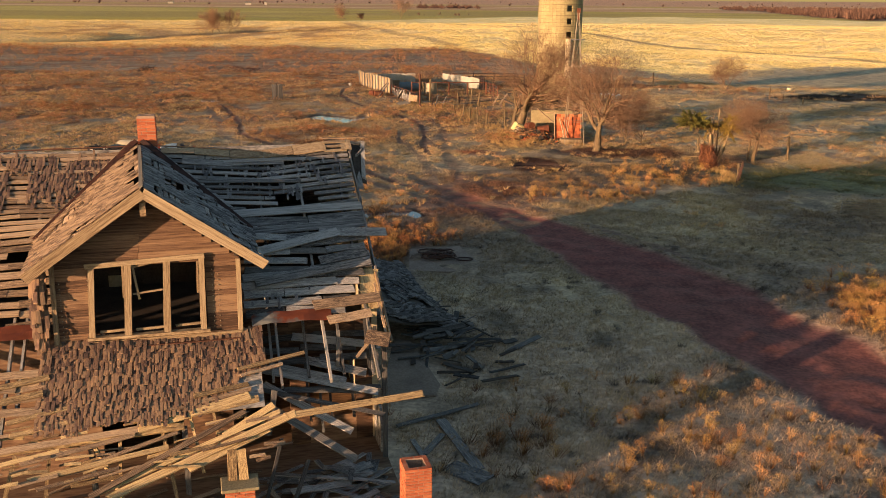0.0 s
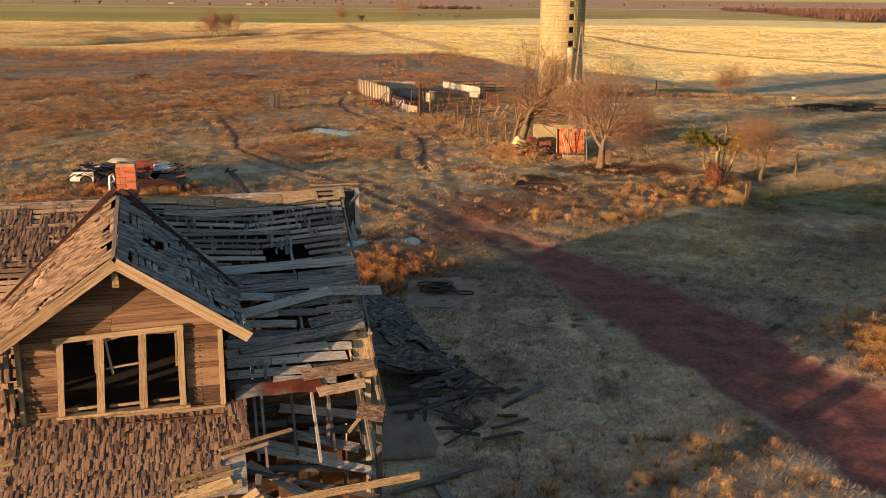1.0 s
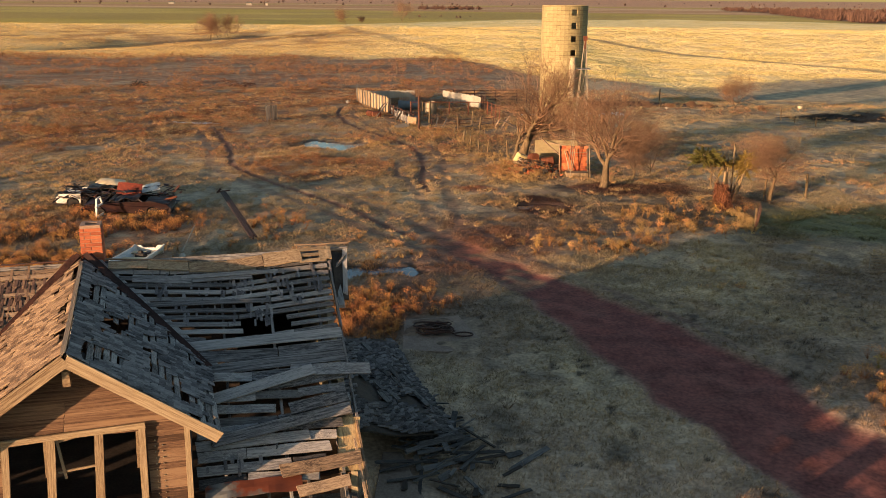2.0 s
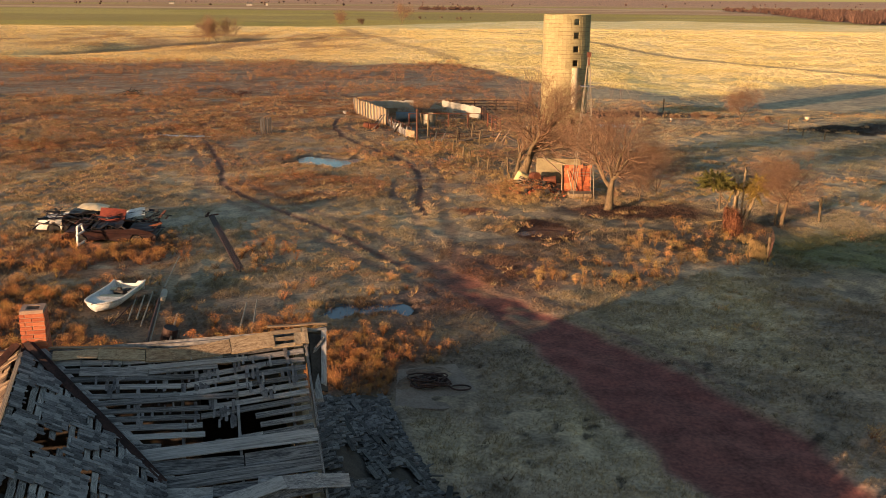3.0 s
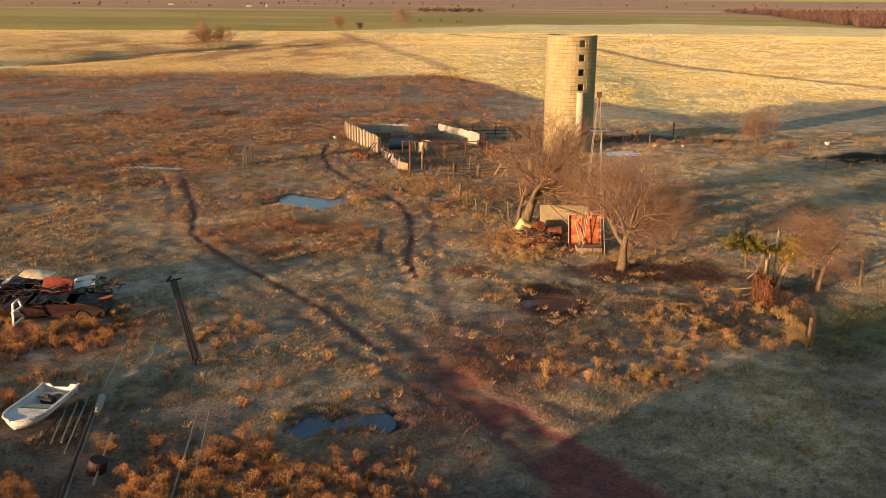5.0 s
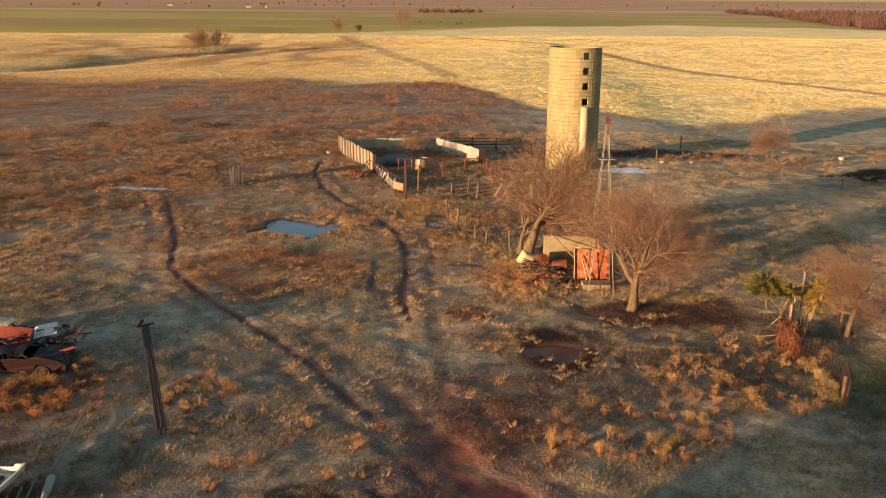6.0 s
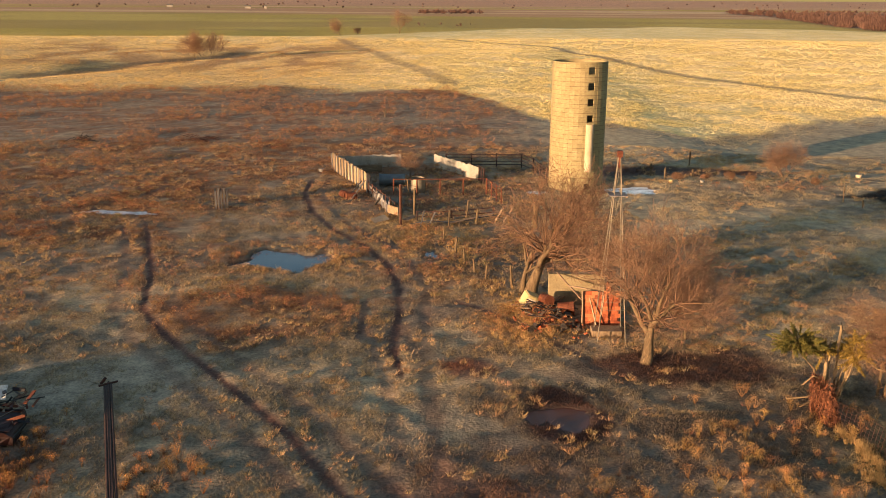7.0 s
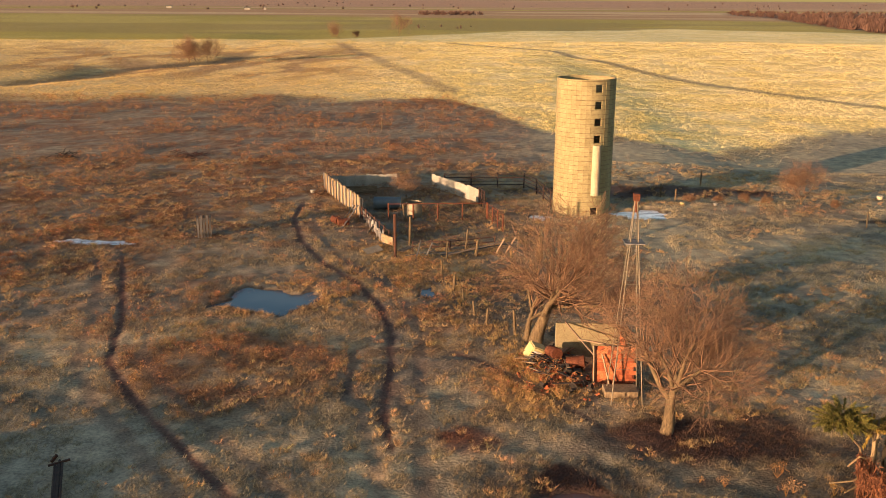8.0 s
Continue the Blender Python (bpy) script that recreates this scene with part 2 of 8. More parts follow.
def np_mesh(name, verts, faces, mat, tint=None, alpha=None):
    """A mesh from arrays: verts n x 3, faces m x k."""
    me = bpy.data.meshes.new(name)
    verts = np.ascontiguousarray(verts, dtype=np.float32)
    faces = np.ascontiguousarray(faces, dtype=np.int32)
    k = faces.shape[1]
    me.vertices.add(len(verts))
    me.vertices.foreach_set("co", verts.ravel())
    me.loops.add(faces.size)
    me.loops.foreach_set("vertex_index", faces.ravel())
    me.polygons.add(len(faces))
    me.polygons.foreach_set("loop_start", np.arange(0, faces.size, k, dtype=np.int32))
    if tint is not None:
        at = me.attributes.new("tint", "FLOAT_COLOR", "POINT")
        at.data.foreach_set("color", np.ascontiguousarray(np.c_[tint, np.ones(len(tint)) if alpha is None else alpha], dtype=np.float32).ravel())
    me.materials.append(mat)
    me.update(calc_edges=True)
    me.validate()
    return me


def frame_of(p0, p1, up=(0, 0, 1)):
    """The turn whose x runs from p0 to p1 and whose z leans to up."""
    x = (Vector(p1) - Vector(p0)).normalized()
    y = Vector(up).cross(x)
    if y.length < 1e-4:
        y = Vector((0, 1, 0)).cross(x)
    y.normalize()
    return Matrix((x, y, x.cross(y))).transposed()


def bar(bm, p0, p1, w, h, up=(0, 0, 1)):
    """A squared bar from p0 to p1, w wide and h thick."""
    r = frame_of(p0, p1, up).to_4x4()
    size = (Vector(p1) - Vector(p0)).length
    m = Matrix.Translation((Vector(p0) + Vector(p1)) / 2) @ r @ Matrix.Diagonal((size, w, h, 1))
    bmesh.ops.create_cube(bm, size=1.0, matrix=m)


def rod(bm, p0, p1, r0, r1=None, sides=8):
    r1 = r0 if r1 is None else r1
    q = frame_of(p0, p1)
    rings = []
    for p, r in ((p0, r0), (p1, r1)):
        rings.append([bm.verts.new(Vector(p) + q @ Vector((0, r * math.cos(2 * math.pi * i / sides), r * math.sin(2 * math.pi * i / sides))))
                      for i in range(sides)])
    for i in range(sides):
        bm.faces.new((rings[0][i], rings[0][(i + 1) % sides], rings[1][(i + 1) % sides], rings[1][i]))
    bm.faces.new(rings[0][::-1])
    bm.faces.new(rings[1])


def block(bm, lo, hi):
    c = [(a + b) / 2 for a, b in zip(lo, hi)]
    s = [b - a for a, b in zip(lo, hi)]
    bmesh.ops.create_cube(bm, size=1.0, matrix=Matrix.Translation(c) @ Matrix.Diagonal((*s, 1)))


def soften(bm, width, segments=1):
    bmesh.ops.bevel(bm, geom=bm.edges[:], offset=width, segments=segments, affect="EDGES")


def prism(bm, outline, z0, z1):
    """A flat outline in x, y raised from z0 to z1."""
    a = [bm.verts.new((x, y, z0)) for x, y in outline]
    b = [bm.verts.new((x, y, z1)) for x, y in outline]
    k = len(a)
    for i in range(k):
        bm.faces.new((a[i], a[(i + 1) % k], b[(i + 1) % k], b[i]))
    bm.faces.new(a[::-1])
    bm.faces.new(b)


def plank_mesh(name, mat, seed, bow=0.03, ragged=0.02):
    """One worn board of unit length, width and thickness: bowed, with broken ends."""
    r = random.Random(seed)
    steps = 4
    verts, faces = [], []
    for i in range(steps + 1):
        x = i / steps - 0.5
        lift = bow * 8 * (0.25 - x * x) * r.choice((-1, 1)) * 4 if i not in (0, steps) else 0
        for y, z in ((-0.5, -0.5), (0.5, -0.5), (0.5, 0.5), (-0.5, 0.5)):
            end = ragged * r.uniform(-1, 1) if i in (0, steps) else 0
            verts.append((x + end, y * r.uniform(0.9, 1.06), z + lift))
    for i in range(steps):
        for j in range(4):
            a, b = i * 4 + j, i * 4 + (j + 1) % 4
            faces.append((a, b, b + 4, a + 4))
    faces += [(3, 2, 1, 0), tuple(steps * 4 + j for j in range(4))]
    me = bpy.data.meshes.new(name)
    me.from_pydata(verts, [], faces)
    me.materials.append(mat)
    return me


STRAIGHT = {m.name: [plank_mesh("plank", m, 10 * k + i, 0.0, 0.004) for i in range(3)] for k, m in enumerate((M_WOOD, M_OLD, M_TRIM, M_SIDING, M_PANEL, M_BEAM, M_FENCE))}
PLANKS = {m.name: [plank_mesh("plank", m, 10 * k + i) for i in range(5)] for k, m in enumerate((M_WOOD, M_OLD, M_TRIM, M_SIDING, M_DARKWOOD, M_PANEL, M_RUSTPIPE, M_BEAM, M_DARKOLD))}
dice = random.Random(7)


def plank(name, p0, p1, w, thick, parent, mat=None, up=(0, 0, 1), straight=False):
    """A board of its own from p0 to p1."""
    mat = mat or M_WOOD
    m = (Matrix.Translation((Vector(p0) + Vector(p1)) / 2) @ frame_of(p0, p1, up).to_4x4()
         @ Matrix.Diagonal(((Vector(p1) - Vector(p0)).length, w, thick, 1)))
    return shared(name, dice.choice((STRAIGHT if straight else PLANKS)[mat.name]), m, parent)


# ---- noise and the lie of the land ----
def lattice(ix, iy, seed):
    h = (ix.astype(np.int64) * 374761393 + iy.astype(np.int64) * 668265263 + seed * 974634777) & 0x7FFFFFFF
    h = ((h ^ (h >> 13)) * 1274126177) & 0x7FFFFFFF
    return ((h ^ (h >> 16)) & 0xFFFF) / 65535.0


def vnoise(x, y, seed=0):
    ix, iy = np.floor(x), np.floor(y)
    fx, fy = x - ix, y - iy
    fx, fy = fx * fx * (3 - 2 * fx), fy * fy * (3 - 2 * fy)
    a, b = lattice(ix, iy, seed), lattice(ix + 1, iy, seed)
    c, d = lattice(ix, iy + 1, seed), lattice(ix + 1, iy + 1, seed)
    return (a * (1 - fx) + b * fx) * (1 - fy) + (c * (1 - fx) + d * fx) * fy


def fbm(x, y, size, seed=0, octaves=4):
    total, amp, norm = 0.0, 1.0, 0.0
    for o in range(octaves):
        total = total + amp * vnoise(x / size * 2 ** o + 13.7 * o, y / size * 2 ** o + 7.1 * o, seed + o)
        norm += amp
        amp *= 0.5
    return total / norm


def smooth(lo, hi, v):
    s = np.clip((v - lo) / (hi - lo), 0, 1)
    return s * s * (3 - 2 * s)


def to_line(x, y, line):
    """The distance to a bent line, and the part of the way along it."""
    best, along = np.full(np.shape(x), 1e9), np.zeros(np.shape(x))
    n = len(line) - 1
    for i in range(n):
        (ax, ay), (bx, by) = line[i], line[i + 1]
        dx, dy = bx - ax, by - ay
        k = np.clip(((x - ax) * dx + (y - ay) * dy) / (dx * dx + dy * dy), 0, 1)
        d = np.hypot(x - ax - k * dx, y - ay - k * dy)
        along = np.where(d < best, (i + k) / n, along)
        best = np.minimum(best, d)
    return best, along


ROAD = [(-3.2, 54.5), (-0.4, 48.3), (2.1, 43.2), (4.8, 38.8), (6.7, 34.6), (8.4, 30.4), (9.5, 27.4), (10.9, 23.8), (12.4, 19.0), (15.0, 11.0), (18.5, 0.0), (24.0, -16.0), (33.0, -40.0)]
RUTS = [
    [(-12.2, 107.0), (-11.9, 98.4), (-10.2, 91.3), (-7.7, 85.4), (-5.0, 81.1), (-3.2, 76.8), (-2.2, 72.2), (-1.9, 67.6), (-1.8, 62.1), (-1.0, 58.2)],
    [(-22.3, 88.0), (-20.4, 83.0), (-17.3, 74.4), (-15.7, 67.9), (-13.1, 63.8), (-8.6, 58.0), (-5.5, 53.9), (-3.1, 49.9), (-1.1, 47.1)],
    [(-6.6, 53.4), (-4.2, 49.6), (-2.0, 46.8), (0.4, 43.0)],
    [(-3.9, 70.1), (-3.7, 66.8), (-3.6, 63.4)],
    [(0.8, 70.0), (2.6, 68.4), (4.0, 66.4), (5.6, 63.9), (7.6, 61.2)],
    [(1.2, 51.0), (3.2, 45.6), (5.6, 41.6), (8.6, 36.8), (11.4, 31.2)],
]
# standing water: middle, half axes, level
POOLS = [(-10.0, 77.5, 3.1, 2.5), (-0.5, 79.4, 0.6, 1.4), (-24.8, 90.5, 2.7, 0.9), (5.4, 55.3, 1.15, 1.35), (-3.3, 42.1, 1.7, 1.15),
         (16.3, 100.6, 2.6, 2.0), (8.1, 99.4, 0.8, 0.9), (-92.0, 203.0, 4.0, 2.6)]
LEVEL = -0.10


def pool_depth(x, y):
    """1 in the middle of a pool, 0 at its rim and outside; and the nearness to any pool."""
    deep, near = np.zeros(np.shape(x)), np.zeros(np.shape(x))
    for i, (cx, cy, rx, ry) in enumerate(POOLS):
        q = np.hypot((x - cx) / rx, (y - cy) / ry)
        broken = i in (2, 4, 5, 6)
        wob = (2.3 if broken else 1.5) * (fbm(x * (0.6 if broken else 1.0), y, 0.55 * min(rx, 1.6) if broken else 0.9 * min(rx, 1.6), 90 + i, 3) - 0.5)
        deep = np.maximum(deep, smooth(1.05, 0.6, q + wob))
        near = np.maximum(near, smooth(2.2, 1.0, q))
    return deep, near


def road_mask(x, y):
    d, k = to_line(x, y, ROAD)
    half = np.interp(k, [0, 0.09, 0.167, 0.25, 0.333, 0.417, 0.5, 1], [0.3, 0.6, 0.95, 1.5, 2.15, 2.4, 2.15, 2.2])
    d = d + 0.9 * (fbm(x, y, 1.6, 30, 4) - 0.5)
    return smooth(half + 0.3, half - 0.35, d) * smooth(0.0, 0.165, k)


def rut_mask(x, y):
    m = np.zeros(np.shape(x))
    for i, line in enumerate(RUTS):
        d, k = to_line(x, y, line)
        d = d + 0.2 * (fbm(x, y, 0.9, 50 + i, 3) - 0.5)
        m = np.maximum(m, smooth(0.28, 0.14, d) * smooth(0, 0.08, k) * smooth(1, 0.95, k) * ((0.95 if i < 2 else 0.8 if i == 4 else 0.55) + 0.5 * (fbm(x, y, 3, 60 + i, 2) - 0.5)))
    return np.clip(m, 0, 1)


def beside(line, off):
    """A line that runs beside another, off metres to its right."""
    out = []
    for i, (x, y) in enumerate(line):
        (ax, ay), (bx, by) = line[max(0, i - 1)], line[min(len(line) - 1, i + 1)]
        q = math.hypot(bx - ax, by - ay)
        out.append((x + off * (by - ay) / q, y - off * (bx - ax) / q))
    return out


TRACKS = [RUTS[0], beside(RUTS[0], -1.5), RUTS[1], beside(RUTS[1], 1.5), beside(RUTS[1][2:], -1.6), [(-17.5, 76.0), (-15.6, 80.0), (-12.6, 82.4), (-9.0, 83.6)],
          [(-1.9, 67.0), (-0.2, 60.0), (0.4, 54.0), (0.9, 48.0)], [(-3.6, 66.0), (-1.7, 58.0), (-0.6, 50.0)]]


def track_mask(x, y):
    """Earth worn bare on and beside the wheel tracks."""
    m = np.zeros(np.shape(x))
    for i, line in enumerate(TRACKS):
        d, k = to_line(x, y, line)
        d = d + 0.4 * (fbm(x, y, 1.0, 150 + i, 3) - 0.5)
        m = np.maximum(m, smooth(0.5, 0.15, d) * smooth(0, 0.06, k) * smooth(1, 0.9, k) * (0.8 if i in (0, 2) else 0.7))
    return m


GULLY = [(-96.0, 219.0), (-87.0, 241.0), (-87.0, 268.0), (-80.0, 278.0), (-69.0, 290.0), (-64.0, 326.0)]


def ground_z(x, y):
    x, y = np.asarray(x, float), np.asarray(y, float)
    deep, near = pool_depth(x, y)
    far = smooth(120, 260, y)
    z = 0.09 * (fbm(x, y, 7.0, 1, 2) - 0.5) + 0.17 * (fbm(x, y, 0.95, 2, 2) - 0.5)
    z = z + far * 2.2 * (fbm(x, y, 60.0, 5, 3) - 0.5) * smooth(900, 500, y)
    z = z * (1 - near) + 0.02 * near
    z = z - 0.24 * deep - 0.07 * road_mask(x, y) - 0.045 * rut_mask(x, y)
    d, k = to_line(x, y, GULLY)
    z = z - 1.1 * np.exp(-((d / 9.0) ** 2)) * smooth(150, 210, y)
    # an unseen earth bank added behind the drive to shade it, the rise round the ruined shed and the bank behind the
    # pasture
    a, w = x * 0.743 + y * 0.669, -x * 0.669 + y * 0.743
    z = z + (2.9 - 0.5 * smooth(13.5, 14.1, w) - 0.75 * smooth(12.6, 11.6, w) + 0.35 * (fbm(w, w * 0.0, 1.3, 3, 2) - 0.5)) * np.exp(-(((a + 6.0) / 2.2) ** 2)) * smooth(16.4, 15.3, w) * smooth(-14, -8, w)
    z = z - 1.1 * smooth(22, 42, x) * smooth(104, 122, y) * smooth(420, 240, y)
    z = z + 15.0 * smooth(2300, 4850, y)
    z = z + 0.35 * np.exp(-(((x - 6.2) / 1.8) ** 2 + ((y - 67.2) / 2.2) ** 2))
    z = z + 0.3 * np.exp(-(((x - 24) / 9) ** 2 + ((y - 103.5) / 1.6) ** 2))
    return z


def gz(x, y):
    return float(ground_z(np.array([x]), np.array([y]))[0])


def mix(a, b, k):
    return a * (1 - k[..., None]) + np.array(b) * k[..., None]


FIELD_EDGE = ([-110, -76, -50, -20, 0, 9, 15, 22, 33, 42, 57, 110], [198, 184, 190, 190, 186, 163, 149, 146, 134, 144, 160, 166])
FIELD_TOP = ([-300, -122, -52, 29, 138, 238, 420], [412, 423, 445, 530, 607, 548, 520])


WOOD_EDGE = ([540, 554, 613, 736, 1044, 1190, 1500], [236, 241, 244, 269, 336, 339, 420])


def blob(x, y, cx, cy, rx, ry):
    return smooth(1.15, 0.55, np.hypot((x - cx) / rx, (y - cy) / ry))


def weedy(x, y):
    """How much rust-brown weed grows at a place."""
    field = smooth(62, 88, y - 0.35 * np.maximum(x, 0)) * smooth(14, 2, x + 0.04 * y) * (0.35 + 0.9 * fbm(x, y, 9, 21, 4))
    field = np.maximum(field, smooth(104, 128, y) * smooth(16, -2, x) * (0.45 + 0.8 * fbm(x, y * 2.5, 11, 23, 3)))
    field = np.maximum(field, smooth(-11, -16, x) * smooth(24, 34, y) * 0.9 * smooth(57, 52, y))
    return np.maximum(field, 0.6 * blob(x, y, -10.0, 67.5, 6.5, 6.0))


def weeds_near(x, y):
    """How thick the orange weeds stand near the house."""
    d = 1.0 * blob(x, y, -4.0, 38.6, 4.4, 2.7)
    d = np.maximum(d, 0.8 * blob(x, y, -8.5, 36.5, 4.5, 5.0))
    d = np.maximum(d, 0.95 * blob(x, y, -18.5, 50.3, 6.5, 3.6))
    d = np.maximum(d, 1.2 * blob(x, y, -19.0, 42.5, 4.6, 9.0))
    d = np.maximum(d, 1.0 * blob(x, y, -14.5, 36.0, 5.0, 4.0))
    d = np.maximum(d, 0.20 * blob(x, y, -9.5, 50.0, 2.4, 4.4))
    d = np.maximum(d, 0.27 * blob(x, y, 6.2, 17.0, 6.5, 6.0))
    d = np.maximum(d, 0.9 * blob(x, y, 15.2, 27.8, 3.0, 5.2))
    d = np.maximum(d, 0.46 * blob(x, y, 7.6, 47.8, 4.6, 3.2))
    d = np.maximum(d, 0.30 * blob(x, y, 12.6, 52.5, 4.4, 5.0))
    d = np.maximum(d, 0.03 * smooth(58, 50, y) * smooth(4, -4, x))
    d = np.maximum(d, 0.32 * blob(x, y, 15.0, 56.5, 4.0, 3.0))
    d = np.maximum(d, 1.1 * blob(x, y, -2.6, 36.2, 3.4, 3.2))
    d = d * np.maximum(smooth(0.28, 0.56, fbm(x, y, 2.0, 81, 3)), 0.7 * blob(x, y, -3.0, 37.4, 3.8, 3.6))
    return np.maximum(d, 0.075 * blob(x, y, 6.0, 17.5, 5.5, 6.0))


def land_colour(x, y):
    one = np.ones(np.shape(x))
    n1, n2, n3 = fbm(x, y, 6.0, 11, 5), fbm(x, y, 1.7, 12, 4), fbm(x, y, 22.0, 13, 4)
    c = mix(np.zeros((*np.shape(x), 3)), (0.30, 0.225, 0.150), one)
    c = mix(c, (0.48, 0.375, 0.22), smooth(0.46 - 0.02 * smooth(48, 60, y), 0.66 - 0.05 * smooth(48, 60, y), 0.6 * n1 + 0.4 * n2))
    c = mix(c, (0.15, 0.118, 0.088), 0.75 * smooth(0.50, 0.36, 0.5 * n1 + 0.5 * n2))
    # near ground darkened: the shade lying there is partly in this colour
    c = mix(c, (0.12, 0.095, 0.074), np.clip(smooth(66, 50, y) * (0.25 + 1.0 * smooth(0.40, 0.62, n2)), 0, 1) * 0.5)
    c = mix(c, (0.54, 0.40, 0.28), 0.75 * smooth(34, 22, y) * smooth(0.20, 0.48, n2))
    c = mix(c, (0.045, 0.034, 0.026), 0.85 * smooth(0.76, 0.80, fbm(x, y, 0.45, 17, 2)) * smooth(46, 36, y))
    c = mix(c, (0.14, 0.105, 0.075), np.clip(0.75 * blob(x, y, 9.0, 55.5, 8.5, 7.5) * (0.3 + smooth(0.35, 0.6, n2)), 0, 1))
    # dark grass round the snag, with tree shade put into the colour
    c = mix(c, (0.12, 0.095, 0.06), np.clip(0.6 * blob(x, y, 15.0, 55.0, 6.0, 6.5) * (0.35 + smooth(0.35, 0.6, n2)), 0, 1))
    pasture = smooth(9, 15, x) * smooth(60, 68, y)
    c = mix(c, (0.33, 0.29, 0.19), 0.6 * pasture)
    # darker hollows between pale tufts
    n4 = fbm(x, y, 0.85, 18, 3)
    mid = smooth(38, 50, y) * smooth(150, 120, y)
    c = mix(c, (0.15, 0.122, 0.085), 0.6 * mid * smooth(0.52, 0.40, n4) * smooth(0.62, 0.42, n1))
    c = mix(c, (0.46, 0.35, 0.205), 0.55 * mid * smooth(0.54, 0.66, 0.6 * n4 + 0.4 * n2))
    # grey-green turf left and right of the wheel tracks
    c = mix(c, (0.185, 0.165, 0.115), 0.75 * smooth(40, 47, y) * smooth(70, 60, y) * smooth(14, 6, x) * smooth(0.60, 0.44, 0.65 * fbm(x, y, 4.5, 27, 3) + 0.35 * n2))
    c = mix(c, (0.11, 0.082, 0.06), np.clip(0.6 * blob(x, y, 3.5, 52.0, 7.0, 7.0) * smooth(0.36, 0.56, n2), 0, 1))
    w = weedy(x, y)
    # weed brown, darkened to stand for the shadows among the clumps
    c = mix(c, (0.20, 0.112, 0.062), np.clip(w * 1.5 * smooth(0.42, 0.54, 0.6 * n2 + 0.4 * n1), 0, 1) * 0.95)
    c = mix(c, (0.30, 0.235, 0.15), 0.7 * w * smooth(0.52, 0.62, fbm(x * 0.4, y, 5.0, 19, 3)))
    c = mix(c, (0.18, 0.075, 0.038), 0.45 * smooth(0.60, 0.70, n2) * smooth(56, 68, y) * smooth(14, 8, x))
    # dead litter under the weeds, darkened to carry the clumps' shade
    litter_shade = np.clip(1.2 * weeds_near(x, y) - 0.1, 0, 1) * np.where((x > 0) & (y < 25), 0.35, 1.0)
    c = mix(c, (0.10, 0.062, 0.041), 0.75 * litter_shade)
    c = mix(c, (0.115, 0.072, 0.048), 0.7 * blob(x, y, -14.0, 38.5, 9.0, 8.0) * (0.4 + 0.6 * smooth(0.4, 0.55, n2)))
    c = mix(c, (0.52, 0.36, 0.17), 0.55 * blob(x, y, -2.5, 84.0, 6.5, 8.0) * smooth(0.36, 0.56, n2))
    # green patches
    green = smooth(1.2, 0.5, np.hypot((x - 23) / 8.5, (y - 52) / 5.0) + 0.5 * (n2 - 0.5))
    c = mix(c, (0.40, 0.325, 0.225), 0.7 * smooth(1.2, 0.4, np.hypot((x + 13.5) / 5.5, (y - 58) / 4.5) + 0.5 * (n2 - 0.5)))
    c = mix(c, (0.085, 0.105, 0.03), 0.65 * green)
    # dark trodden earth by the silo yard, under the tree, and the burnt strip
    yard = smooth(1.1, 0.6, np.hypot((x - 11.4) / 5.6, (y - 60.6) / 2.5) + 0.8 * (n2 - 0.5))
    yard = np.maximum(yard, smooth(1.1, 0.6, np.hypot((x - 20) / 15, (y - 110) / 3.2) + 0.7 * (n2 - 0.5)))
    c = mix(c, (0.19, 0.058, 0.034), 0.8 * smooth(1.1, 0.5, np.hypot((x - 1.8) / 2.3, (y - 60.5) / 1.7) + 1.3 * (n2 - 0.5)))
    c = mix(c, (0.50, 0.30, 0.12), 0.65 * blob(x, y, 4.9, 65.6, 2.6, 3.6))
    c = mix(c, (0.075, 0.036, 0.027), 0.9 * yard)
    burnt = smooth(1.1, 0.7, np.hypot((x - 44) / 9.5, (y - 99 - 0.1 * (x - 44)) / 4.2) + 1.0 * (n2 - 0.5))
    c = mix(c, (0.022, 0.020, 0.018), burnt)
    # bare red earth
    red = road_mask(x, y)
    c = mix(c, (0.14, 0.043, 0.037), 0.95 * red)
    c = mix(c, (0.20, 0.155, 0.09), 0.8 * red * smooth(0.60, 0.72, n2) * smooth(36, 44, y))
    c = mix(c, (0.14, 0.074, 0.05), 0.65 * track_mask(x, y))
    c = mix(c, (0.10, 0.044, 0.032), 0.9 * rut_mask(x, y))
    bare = smooth(1.3, 0.5, np.hypot((x + 0.2) / 2.6, (y - 43.5) / 6.0) + 0.9 * (n2 - 0.5)) * (1 - red)
    c = mix(c, (0.12, 0.072, 0.056), 0.6 * bare)
    spill = smooth(1.4, 0.3, np.hypot((x - 2.5) / 3.2, (y - 47) / 5.5) + 1.2 * (n2 - 0.5))
    c = mix(c, (0.15, 0.05, 0.03), 0.65 * spill)
    mud = smooth(1.15, 0.8, np.hypot((x - 5.5) / 1.9, (y - 55.4) / 2.6) + 0.9 * (n2 - 0.5))
    c = mix(c, (0.045, 0.022, 0.018), 0.95 * mud)
    deep, near = pool_depth(x, y)
    c = mix(c, (0.06, 0.04, 0.03), 0.85 * smooth(0.0, 0.35, deep))
    # the bleached field, the green wheat behind it and the far land
    edge = np.interp(x, *FIELD_EDGE) + 14 * (n1 - 0.5) + 5 * (n3 - 0.5)
    soft_edge = 2.5 + 11 * smooth(0, -35, x)
    edge = edge + 34 * smooth(0, -35, x) * (fbm(x, y * 0.6, 8.0, 28, 4) - 0.5)
    gold = smooth(-1, 1, (y - edge) / soft_edge)
